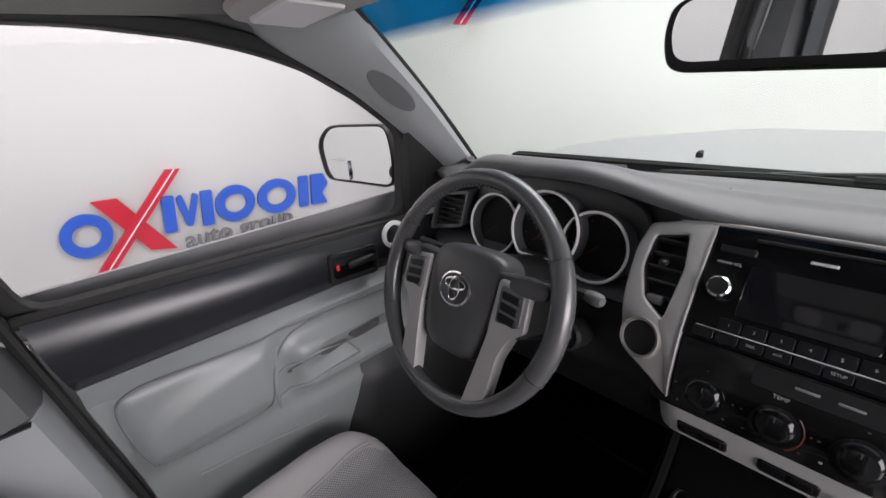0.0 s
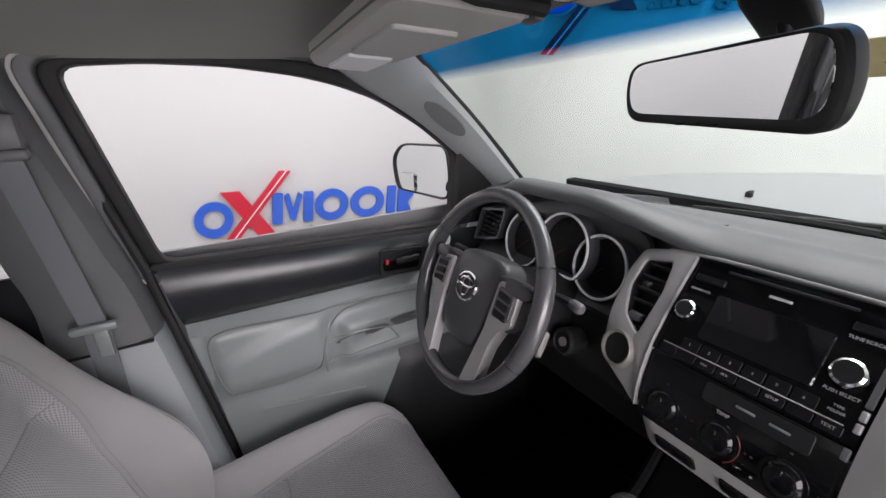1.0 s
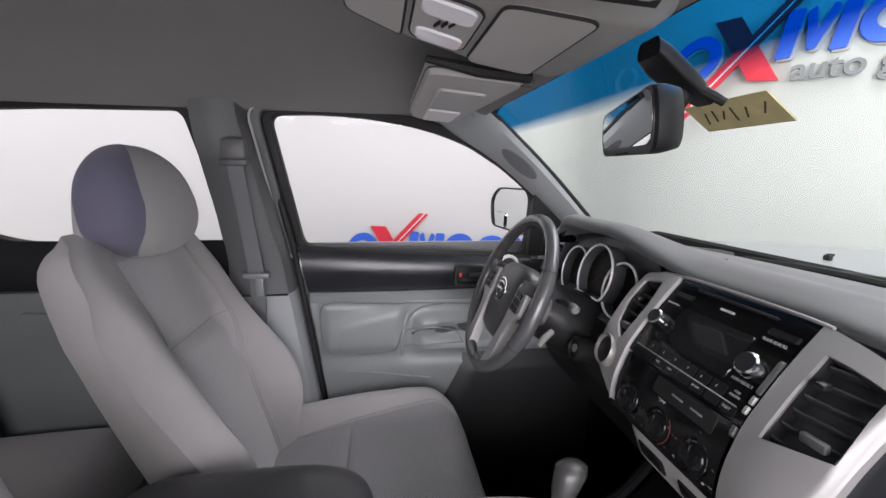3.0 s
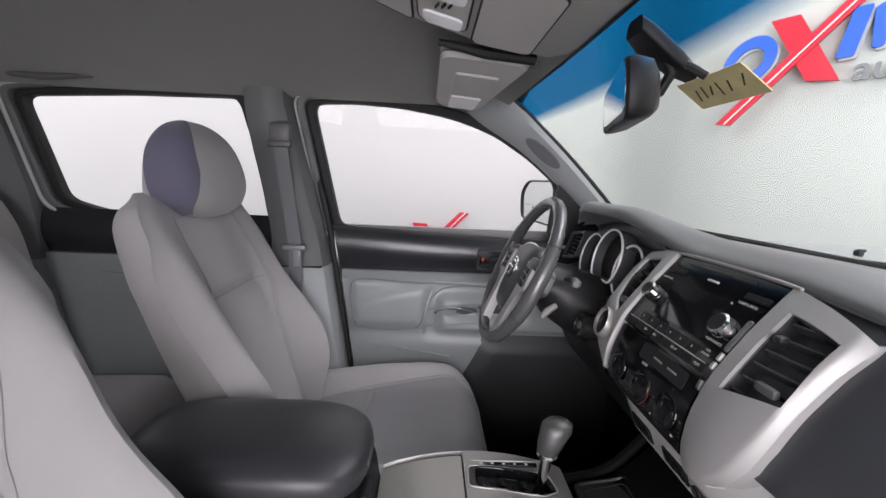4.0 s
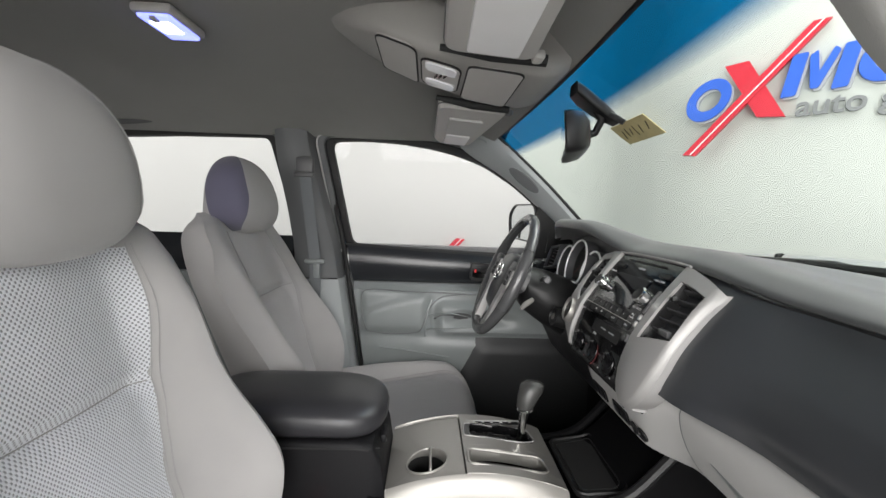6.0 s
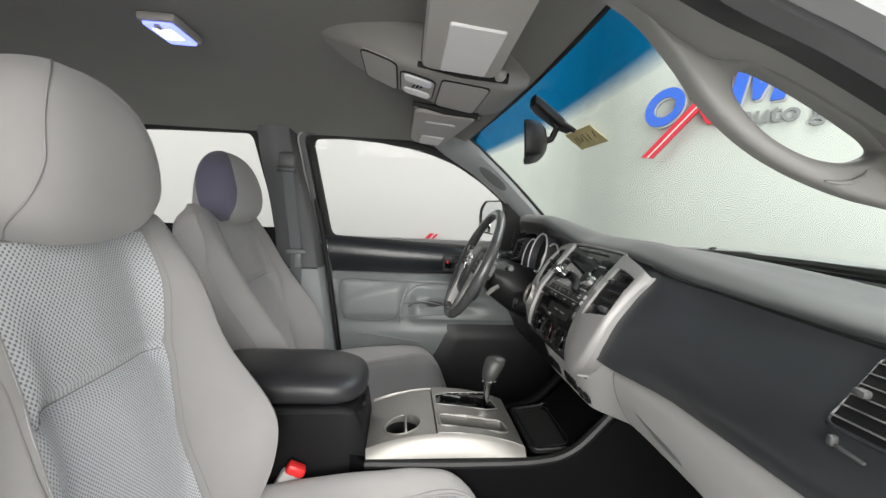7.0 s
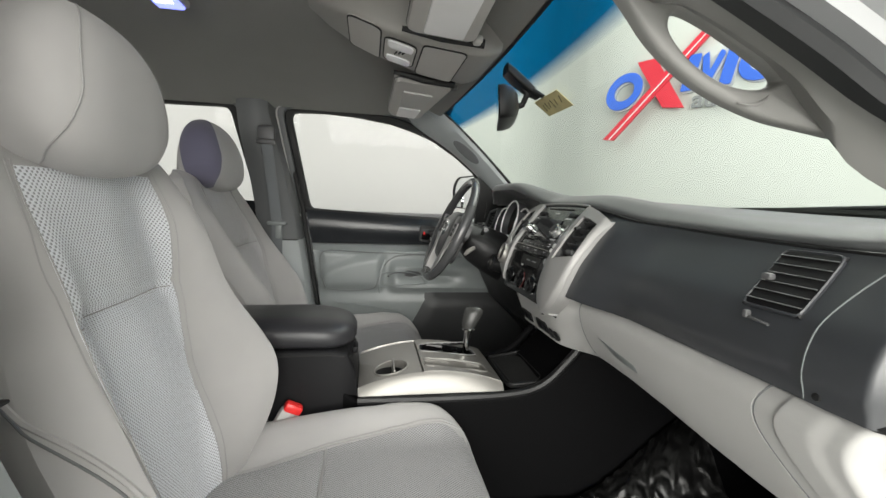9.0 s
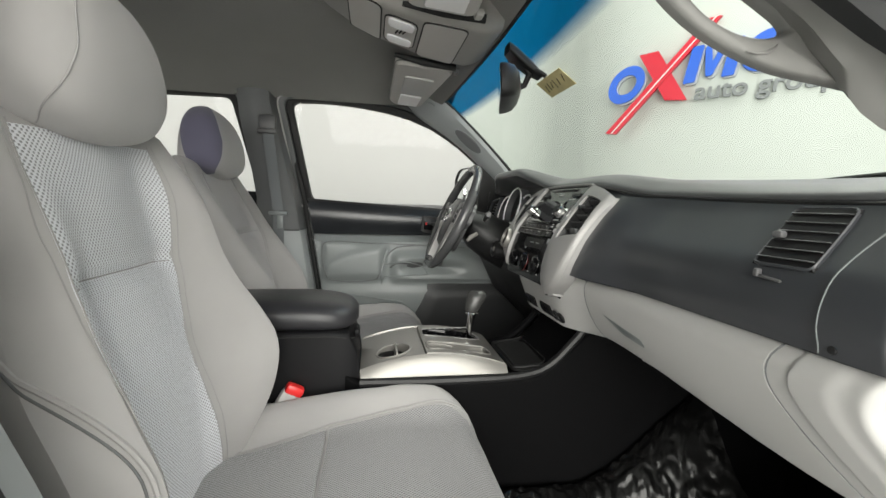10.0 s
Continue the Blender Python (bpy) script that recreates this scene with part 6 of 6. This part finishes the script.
    for a, b, nm in ((-0.06, 0.157, "rear_insert"), (0.163, 0.454, "front_insert")):
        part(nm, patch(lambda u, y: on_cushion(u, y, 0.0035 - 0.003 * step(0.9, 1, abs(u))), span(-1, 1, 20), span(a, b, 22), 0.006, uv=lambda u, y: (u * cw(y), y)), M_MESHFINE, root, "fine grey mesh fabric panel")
    for s in (-1, 1):
        for d in (0.0, 0.03):
            part("seam", tube([on_cushion(s * (1 + d), y, 0.0015) for y in span(-0.06, 0.448, 30)], 0.0016, 6), M_SEAM, root, "stitched seam")
    part("cross_seam", tube([on_cushion(u, 0.16, 0.002) for u in span(-1, 1, 12)], 0.0016, 6), M_SEAM, root)
    part("base", rbox((x0, 0.15, 0.78), (0.44, 0.46, 0.16), 0.02), M_BLACK, root, "black seat base and runners")

    # head rest
    half = 0.122 if x0 > 0 else 0.124

    def head(t, deg, grow=0.0):
        """Surface of the head rest: t from -1 (foot) to 1 (crown), deg round it from the inner side over the front."""
        k = max(0.02, 1 - abs(t) ** (2.5 if t > 0 else 3.6)) ** (0.48 if t > 0 else 0.42)
        hw, hd = (half + grow) * k * (1.03 - 0.12 * max(0.0, t + 0.35) - 0.07 * max(0.0, -0.35 - t)), (0.066 + grow) * k * (1 - 0.05 * (t + 1))
        c, sn = math.cos(radians(deg)), math.sin(radians(deg))
        r = (abs(c) ** 3.0 + abs(sn) ** 3.0) ** (-1 / 3.0)
        hd *= 1.55 - 0.50 * (t + 1) if sn < 0 else 1.03 - 0.24 * max(0.0, -0.1 - t)
        return B(hw * r * c, -0.118 + hd * r * sn - 0.010 * t, 1.614 + (0.101 + grow) * t)

    heights = [-math.cos(math.pi * k / 28) for k in range(29)]
    part("headrest", loft([[head(t, 360 * k / 36) for k in range(36)] for t in heights]), M_SEAT, root, "rounded grey cloth head rest")

    def front_seam(t):
        """Bowed line between the front of the head rest and its side gusset."""
        return 47 + 8 * t * t if t > 0 else 47 - (18 if extra else 26) * t * t - (40 if extra else 62) * abs(t) ** 5

    for s in (-1, 1):
        around = (lambda d: d) if s > 0 else (lambda d: 180 - d)
        part("head_seam", tube([head(t, around(front_seam(t)), 0.0002) for t in span(0.97, -0.89, 60)], 0.0010, 6), M_SEAM, root, "head rest seam")
        part("head_seam", tube([head(t, around(-30 - 13 * t), 0.0002) for t in span(0.95, -0.90, 30)], 0.0010, 6), M_SEAM, root, "head rest seam")
        part("post", tube([B(s * 0.06, -0.15, 1.48), B(s * 0.06, -0.10, 1.56)], 0.006, 8), M_CHROME, root)
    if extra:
        # violet colour stands for the shade on this gusset
        part("side_panel", patch(lambda t, u: head(t, lerp(-30 - 13 * t, front_seam(t), u), 0.0012), span(-0.89, 0.975, 40), span(0, 1, 14), -0.002), extra, root, "side panel with violet shade in its colour")
    return root


drv = seat(-0.365, 9.0, "light grey cloth driver seat, reclined, beside the closed door", M_SEATSHADE)
seat(0.355, 0.0, "light grey cloth passenger seat with coarse mesh fabric panels")
part("recliner_lever", rbox((-0.645, 0.06, 0.985), (0.02, 0.07, 0.03), 0.006), M_BLACK, drv, "black recline lever")

bk = thing("belt_buckle", (0.11, 0.075, 1.0), "seat belt buckle with a bright red release button", "buckle")
bm_m = pose(0, 0, 0, 0, 0, 12) @ pose(0, 0, 0, -28, 0, 0)
part("stem", rbox((0.110, 0.062, 1.030), (0.022, 0.040, 0.095), 0.008, 2, bm_m), M_LOWER, bk, "grey buckle sleeve")
part("release_button", rbox((0.110, 0.088, 1.076), (0.024, 0.036, 0.020), 0.006, 2, bm_m), M_RED_PLASTIC, bk, "red release button")
bk2 = thing("belt_buckle", (-0.11, 0.03, 1.0), "black seat belt buckle beside the driver cushion", "buckle")
part("stem", rbox((-0.112, -0.03, 1.03), (0.022, 0.04, 0.09), 0.008, 2, bm_m), M_BLACK, bk2)

# rear bench
bench = thing("rear_bench_seat", (0, -0.8, FLOOR_Z), "grey cloth rear bench seat with head rests", "seat")
for x0, hw in ((-0.355, 0.27), (0.27, 0.355)):
    rings = []
    for z in [*span(0.95, 1.50, 16), 1.52, 1.54, 1.55, 1.556]:
        y0 = -0.72 - (z - 1.0) * 0.22
        w = hw * (1 - 0.10 * step(1.40, 1.55, z))
        d = 0.10 * (1 - 0.6 * step(1.49, 1.56, z))
        pts = rounded([(-w, y0 - 0.13), (w, y0 - 0.13), (w, y0 - 0.12 + d + 0.02), (-w, y0 - 0.12 + d + 0.02)], 0.05, 5)
        rings.append([Vector((x0 + p.x, p.y, z)) for p in pts])
    part("backrest", loft(rings), M_SEAT, bench, "grey cloth backrest")
    rings = []
    for y in span(-0.86, -0.40, 14):
        t = 1.00 + 0.02 * math.sin((y + 0.86) * 4) - 0.09 * step(-0.47, -0.39, y) ** 2
        rings.append([Vector((x0 + p.x, y, p.y)) for p in rounded([(-hw, 0.86), (hw, 0.86), (hw, t), (-hw, t)], 0.04, 5)])
    part("cushion", loft(rings), M_SEAT, bench, "grey cloth cushion")
for x0 in (-0.36, 0.36):
    rings = []
    for t in span(-1, 1, 12):
        k = max(0.03, 1 - abs(t) ** 2.6) ** 0.42
        rings.append([Vector((x0 + 0.12 * k * math.cos(2 * math.pi * a / 24), -0.93 + 0.05 * k * math.sin(2 * math.pi * a / 24), 1.61 + 0.065 * t)) for a in range(24)])
    part("headrest", loft(rings), M_SEAT, bench)

# ---- overhead ----
oc = thing("overhead_console", (0, 0.32, 1.85), "grey overhead console with storage lids and map lamp", "overhead console")


def oc_z(y):
    return curve_at([(0.10, 1.896), (0.135, 1.876), (0.18, 1.856), (0.22, 1.843), (0.26, 1.826), (0.34, 1.806), (0.45, 1.791), (0.475, 1.796), (0.49, 1.806)], y)


def oc_ring(y):
    hw = curve_at([(0.10, 0.040), (0.14, 0.072), (0.2, 0.098), (0.34, 0.114), (0.45, 0.124), (0.49, 0.115)], y)
    z = oc_z(y)
    return [Vector((p.x, y, p.y)) for p in rounded([(-hw, z + 0.08), (hw, z + 0.08), (hw - 0.012, z), (-hw + 0.012, z)], 0.018, 4)]


part("housing", loft([oc_ring(y) for y in (0.10, 0.14, 0.18, 0.26, 0.34, 0.40, 0.45, 0.475, 0.49)]), M_OVERHEAD, oc, "grey molded housing")
for a, b, hw0, hw1, nm in ((0.182, 0.248, 0.078, 0.086, "storage_lid"), (0.332, 0.420, 0.092, 0.100, "storage_lid")):
    o = rounded([(-hw0, a), (hw0, a), (hw1, b), (-hw1, b)], 0.016, 4)
    part("lid_gap", tube([(p.x, p.y, oc_z(p.y) - 0.0015) for p in o], 0.0018, 6, closed=True), M_RUBBER, oc)
    part(nm, plate([tuple(p) for p in o], lambda x, y, w=0: Vector((x, y, oc_z(y) - 0.003 - w)), 0.006), M_CONSOLE, oc, "grey storage lid")
lamp_o = rounded([(-0.066, 0.256), (0.066, 0.256), (0.066, 0.322), (-0.066, 0.322)], 0.02, 5)
part("lid_gap", tube([(p.x, p.y, oc_z(p.y) - 0.0015) for p in lamp_o], 0.0018, 6, closed=True), M_RUBBER, oc)
part("lamp_base", plate([tuple(p) for p in lamp_o], lambda x, y, w=0: Vector((x, y, oc_z(y) - 0.003 - w)), 0.006), M_CONSOLE, oc)
for s in (-1, 1):
    part("map_lamp_lens", plate(rounded([(s * 0.022, 0.262), (s * 0.060, 0.262), (s * 0.060, 0.316), (s * 0.022, 0.316)][::s], 0.012, 4), lambda x, y, w=0: Vector((x, y, oc_z(y) - 0.006 - w)), 0.006), M_LENS, oc, "pale map lamp lens")
for k in range(3):
    part("lamp_slot", rbox((0.010, 0.281 + 0.008 * k, oc_z(0.289) - 0.0055), (0.014, 0.0022, 0.004), 0.0008, 2, pose(0, 0, 0, 0, 0, 20)), M_RUBBER, oc)

for s in (-1, 1):
    # dark tube stands in for the shade between visor and console
    part("visor_gap_shade", tube([(s * 0.136, 0.285, 1.816), (s * 0.143, 0.36, 1.806), (s * 0.146, 0.44, 1.800)], [0.005, 0.010, 0.009], 8), M_RUBBER, oc, "dark strip for the shade beside the visor")

dome = thing("dome_lamp", (0, -0.175, 1.88), "rectangular ceiling lamp with a bluish frosted lens", "ceiling lamp")
part("bezel", rbox((0.0, -0.178, 1.888), (0.112, 0.066, 0.016), 0.006), M_CONSOLE, dome)
lens = part("lens", rbox((0.0, -0.178, 1.879), (0.098, 0.052, 0.010), 0.004), M_DOMELENS, dome, "bluish lens, lit")
part("bulb_window", rbox((0.008, -0.178, 1.8755), (0.050, 0.034, 0.006), 0.003), M_LAMPCORE, lens, "bright white lamp core")
part("switch", rbox((0.042, -0.178, 1.8735), (0.016, 0.010, 0.006), 0.002), M_CONSOLE, dome, "small lamp switch")

for s, nm in ((-1, "driver"), (1, "passenger")):
    v = thing("sun_visor", (s * 0.33, 0.45, 1.80), "grey sun visor folded up with a pale mirror flap", "sun visor", "sun visors")
    ends = [(0.155, 0.418), (0.555, 0.388), (0.560, 0.300), (0.485, 0.285), (0.155, 0.290)] if s > 0 else [(0.155, 0.440), (0.515, 0.392), (0.522, 0.305), (0.485, 0.285), (0.155, 0.290)]
    o = rounded([(s * x, y) for x, y in ends][::s], 0.026, 6)
    vz = lambda x, y, w=0: Vector((x, y, 1.806 - 0.08 * (y - 0.28) - 0.02 * (abs(x) / 0.5) ** 2 - w))
    panel = part("panel", plate([tuple(p) for p in o], vz, 0.022, 0.007), M_CONSOLE, v, "grey visor panel")
    part("edge_seam", tube([vz(p.x, p.y, -0.009) for p in o], 0.0016, 6, closed=True), M_UPPERTRIM, panel, "seam round the visor edge")
    if s > 0:
        f = rounded([(0.180, 0.392), (0.372, 0.384), (0.372, 0.315), (0.180, 0.320)], 0.006, 4)
    else:
        f = rounded([(-0.395, 0.384), (-0.395, 0.318), (-0.492, 0.314), (-0.492, 0.376)], 0.006, 4)
        lid = rounded([(-0.235, 0.398), (-0.235, 0.318), (-0.380, 0.316), (-0.380, 0.388)], 0.008, 4)
        part("mirror_lid", plate([tuple(p) for p in lid], lambda x, y, w=0: vz(x, y, w + 0.006), 0.012, 0.002), M_LOWER, v, "grey vanity mirror lid")
    part("flap", plate([tuple(p) for p in f], lambda x, y, w=0: vz(x, y, w + 0.006), 0.012, 0.002), M_VISORFLAP, v, "pale label flap")
    part("clip", rbox((s * 0.168, ends[0][1] + 0.004, 1.797), (0.026, 0.016, 0.014), 0.005), M_CONSOLE if s > 0 else M_SATINDARK, v, "visor clip")
    part("hinge", tube([vz(s * 0.165, ends[0][1] - 0.004, -0.009), vz(s * 0.50, ends[1][1] - 0.002, -0.009)], 0.006, 8), M_CONSOLE, v)

# interior mirror
im = thing("rear_view_mirror", (-0.02, 0.53, 1.72), "black framed rear view mirror on a windshield mount", "mirror")
n_im = Vector((-0.27, -0.95, -0.08)).normalized()
ux = Vector((0, 0, 1)).cross(n_im).normalized() * -1
ux = ux if ux.x > 0 else -ux
uz = n_im.cross(ux)
uz = uz if uz.z > 0 else -uz
IM = lambda u, v, w=0: Vector((-0.028, 0.527, 1.718)) + ux * u + uz * v + n_im * w
shape = rounded([(-0.112, -0.030), (0.108, -0.036), (0.116, 0.0), (0.108, 0.036), (-0.108, 0.030), (-0.118, 0.0)], 0.022, 6)
part("casing", loft([[IM(p.x * k, p.y * k, h) for p in shape] for k, h in ((0.30, -0.044), (0.62, -0.040), (0.90, -0.028), (1.0, -0.010), (1.0, 0.0), (0.97, 0.003), (0.93, 0.002))]), M_BLACK, im, "black casing")
part("glass", plate([(p.x * 0.915, p.y * 0.81) for p in shape], lambda u, v, w=0: IM(u, v + 0.0035, w + 0.0035), 0.003, 0.0005), M_MIRROR, im, "mirror glass")
for k in range(3):
    part("button", rbox(IM(-0.03 + 0.02 * k, -0.0305, 0.002), (0.010, 0.003, 0.003), 0.001), M_BUTTON, im)
mount = Vector((0.0, 0.565, 1.785))
part("stalk", tube([IM(0, 0.005, -0.030), IM(0.0, 0.01, -0.055), mount + Vector((0, 0.02, -0.03)), mount], [0.010, 0.007, 0.008, 0.010], 10), M_BLACK, im, "black ball joint stalk")
part("mount_cover", loft([[Vector((0.0 + p.x * k, y, 1.79 + (0.56 - y) * 0.69 + p.y * k)) for p in rounded([(-0.030, -0.022), (0.030, -0.022), (0.026, 0.006), (-0.026, 0.006)], 0.010, 4)] for y, k in ((0.530, 0.75), (0.545, 0.9), (0.585, 0.8), (0.610, 0.5))]), M_BLACK, im, "black sensor housing")
part("cable_cover", tube([Vector((0.015, 0.59, 1.760)), Vector((0.022, 0.602, 1.752)), Vector((0.028, 0.613, 1.744))], [0.006, 0.006, 0.005], 8), M_BLACK, im)

# paper tag on the windshield
tag = thing("paper_tag", (0.0, 0.65, 1.73), "olive paper tag with marker strokes taped to the windshield", "tag")
tg = lambda u, v, w=0: Vector((u, lerp(0.669, 0.627, v) - 0.57 * (w + 0.006), lerp(1.7255, 1.7545, v) - 0.82 * (w + 0.006)))
part("sheet", plate([(-0.055, 0), (0.070, 0), (0.070, 1), (-0.055, 1)], tg, 0.0015, 0.0004), M_TAG, tag, "olive paper")
for k, (a, b) in enumerate(((-0.040, -0.030), (-0.024, -0.016), (-0.012, 0.000), (0.006, 0.012), (0.022, 0.032), (0.046, 0.060))):
    part("marker_bar", plate([(a, 0.30 + 0.05 * (k % 3)), (a + 0.0016, 0.28 + 0.05 * (k % 3)), (b, 0.66 + 0.06 * (k % 2)), (b - 0.0016, 0.68 + 0.06 * (k % 2))], lambda u, v, w=0: tg(u, v, w + 0.001), 0.0008, 0.0002), M_INK, tag)

# grab handles
def grip(points, r, label, at, mat, feet=True):
    g = thing("grab_handle", at, label, "grab handle", "grab handles")
    part("bar", tube(spline(points, 6), r, 12), mat, g)
    for k in (1, -2):
        part("screw_cap", rbox(Vector(points[k]) + Vector((-0.008, -0.006, -0.004)), (0.010, 0.012, 0.010), 0.004), mat, g)
    for p in (points[0], points[-1]) if feet else ():
        part("foot", rbox(p, (0.03, 0.045, 0.03), 0.010, 3), mat, g)
    return g


grip([(-0.615, -0.82, 1.845), (-0.600, -0.79, 1.828), (-0.592, -0.69, 1.822), (-0.600, -0.60, 1.832), (-0.615, -0.575, 1.848)], 0.009, "dark grey grab handle over the rear door", (-0.6, -0.7, 1.83), M_SATINDARK)
# cast grip on the windshield pillar: a broad web with an oval finger opening
pg = thing("grab_handle", (0.58, 0.57, 1.58), "grey molded grab handle on the windshield pillar", "grab handle", "grab handles")
web = spline([(0.408, 1.732, 0), (0.434, 1.718, 0), (0.455, 1.700, 0), (0.471, 1.684, 0), (0.488, 1.665, 0), (0.508, 1.648, 0), (0.532, 1.632, 0), (0.558, 1.619, 0), (0.590, 1.607, 0), (0.622, 1.598, 0), (0.655, 1.591, 0), (0.690, 1.583, 0), (0.712, 1.580, 0)], 4) + [Vector(p) for p in ((0.730, 1.590, 0), (0.690, 1.624, 0), (0.640, 1.655, 0), (0.580, 1.682, 0), (0.520, 1.708, 0), (0.470, 1.727, 0), (0.415, 1.745, 0))]
eye_hole = spline([(0.512, 1.684, 0), (0.524, 1.690, 0), (0.552, 1.682, 0), (0.583, 1.669, 0), (0.614, 1.654, 0), (0.634, 1.643, 0), (0.640, 1.634, 0), (0.626, 1.6265, 0), (0.603, 1.624, 0), (0.577, 1.628, 0), (0.547, 1.640, 0), (0.525, 1.655, 0), (0.512, 1.670, 0)], 4, closed=True)
part("grip", frame_plate([(p.x, p.y) for p in web], [(p.x, p.y) for p in eye_hole], lambda y, z, w=0: Vector((0.581 + 0.014 * step(0.635, 0.70, y) + w, y, z)), 0.016, 128, 0.0075), M_PILLARSHADE, pg, "grey molded web with a finger opening")

part("molded_ridge", tube([(0.5815, 0.592, 1.6085), (0.5825, 0.603, 1.6075), (0.5825, 0.614, 1.609), (0.5825, 0.623, 1.614), (0.5805, 0.628, 1.620)], [0.0008, 0.0017, 0.0019, 0.0016, 0.0006], 8), M_PILLARSHADE, pg, "raised ridge at the end of the grip")

# open door aperture
ap = thing("door_aperture", (0.72, 0.4, 0.7), "silver painted door opening with black rubber seal", "door frame", kind="structure")
AP = spline([(0.650, -0.10, 1.815), (0.655, 0.10, 1.815), (0.658, 0.28, 1.775), (0.660, 0.437, 1.702), (0.660, 0.517, 1.674), (0.662, 0.598, 1.640), (0.668, 0.661, 1.603), (0.70, 0.80, 1.50), (0.735, 0.87, 1.33), (0.735, 0.88, 1.1), (0.735, 0.85, 0.8)], 6)
SI = spline([(0.605, -0.10, 1.825), (0.605, 0.10, 1.822), (0.604, 0.28, 1.797), (0.617, 0.437, 1.716), (0.622, 0.509, 1.687), (0.624, 0.600, 1.645), (0.629, 0.660, 1.613), (0.665, 0.79, 1.525), (0.70, 0.86, 1.34), (0.70, 0.87, 1.1), (0.70, 0.84, 0.8)], 6)
part("seal", loft([[a_, a_.lerp(b_, 0.35) + Vector((-0.004, -0.008, -0.006)), a_.lerp(b_, 0.8) + Vector((0.0, -0.008, -0.006)), b_, b_ + Vector((0.0, 0.02, 0.02)), a_ + Vector((0.0, 0.02, 0.02))] for a_, b_ in zip(SI, AP)]), M_POCKET, ap, "black rubber door seal")
part("jamb", loft([[p + Vector(d) for d in ((0.0, 0.004, 0.004), (0.018, 0.004, 0.004), (0.022, 0.012, 0.012), (0.040, 0.016, 0.016), (0.044, 0.026, 0.026), (0.070, 0.036, 0.036), (0.076, 0.050, 0.050), (0.098, 0.056, 0.056), (0.125, 0.075, 0.075), (0.135, 0.11, 0.11), (0.06, 0.13, 0.13), (0.0, 0.06, 0.06))] for p in AP]), M_PAINT, ap, "silver painted jamb with stepped flanges")
part("sill", loft([[Vector((x, y, z)) for x, z in ((0.60, 0.66), (0.62, 0.70), (0.70, 0.71), (0.76, 0.69), (0.78, 0.60), (0.60, 0.60))] for y in (-0.12, 0.3, 0.86)]), M_PILLAR, ap, "grey scuff plate")

# outside mirror
om = thing("side_mirror", (-0.80, 0.69, 1.47), "black door mirror with a small round-cornered blind spot glass", "mirror")
n_om = Vector((0.22, -0.97, 0.0)).normalized()
uo = Vector((0.97, 0.22, 0)).normalized()
OM = lambda u, v, w=0: Vector((-0.888, 0.655, 1.545)) + uo * u + Vector((0, 0, 1)) * v + n_om * w
so = rounded([(-0.135, -0.066), (0.106, -0.075), (0.116, 0.0), (0.106, 0.074), (-0.095, 0.074), (-0.148, 0.030)], 0.032, 6)
part("casing", loft([[OM(p.x * k + 0.02 * (1 - k), p.y * k, h) for p in so] for k, h in ((0.35, -0.095), (0.7, -0.085), (0.92, -0.055), (1.0, -0.01), (1.0, 0.004), (0.965, 0.006), (0.94, -0.004))]), M_BLACK, om, "black mirror casing")
part("glass", plate([(p.x * 0.945, p.y * 0.93) for p in so], lambda u, v, w=0: OM(u, v, w - 0.001), 0.004, 0.0006), M_MIRROR, om, "mirror glass")
part("blind_spot_mirror", plate(rounded([(-0.105, -0.062), (-0.04, -0.064), (-0.038, -0.012), (-0.098, -0.010)], 0.008, 3), lambda u, v, w=0: OM(u, v, w + 0.006), 0.006, 0.002), M_MIRROR, om, "small stick-on mirror")
part("arm", tube([Vector((-0.80, 0.70, 1.51)), Vector((-0.74, 0.715, 1.495)), Vector((-0.70, 0.72, 1.485))], [0.028, 0.026, 0.030], 10), M_BLACK, om, "black mirror arm")

# protective film on the passenger floor
film = thing("floor_film", (0.3, 0.9, FLOOR_Z), "crumpled clear plastic floor film over the black carpet", "floor film")


def film_z(x, y):
    z = FLOOR_Z + 0.02 + 0.16 * step(0.30, 0.13, x) + 0.22 * step(0.68, 1.05, y)
    return z + 0.012 * abs(noise.noise((x * 14, y * 17, 0))) + 0.010 * abs(noise.noise((x * 45, y * 38, 3.1))) + 0.004 * abs(noise.noise((x * 95, y * 80, 5.3))) + 0.03 * noise.noise((x * 3, y * 3, 1.7)) ** 2


part("sheet", patch(lambda x, y: (x, y, film_z(x, y)), span(0.135, 0.62, 150), span(0.48, 0.98, 150), 0.002), M_FILM, film, "crumpled shiny film")
for y0 in (0.50, 0.74):
    part("fold", tube([(x, y0 + 0.03 * noise.noise((x * 9, y0, 2.0)), film_z(x, y0) + 0.004) for x in span(0.15, 0.60, 40)], 0.004, 6), M_FILM, film, "rolled fold of the film")
mat_d = thing("floor_mat", (-0.36, 0.8, FLOOR_Z), "black driver floor mat with a raised border", "floor mat")
part("sheet", rbox((-0.38, 0.72, FLOOR_Z + 0.008), (0.46, 0.60, 0.012), 0.005), M_CARPET, mat_d)
part("border", tube([(p.x - 0.38, p.y + 0.72, FLOOR_Z + 0.014) for p in rounded([(-0.22, -0.29), (0.22, -0.29), (0.22, 0.29), (-0.22, 0.29)], 0.05, 5)], 0.006, 6, closed=True), M_RUBBER, mat_d)
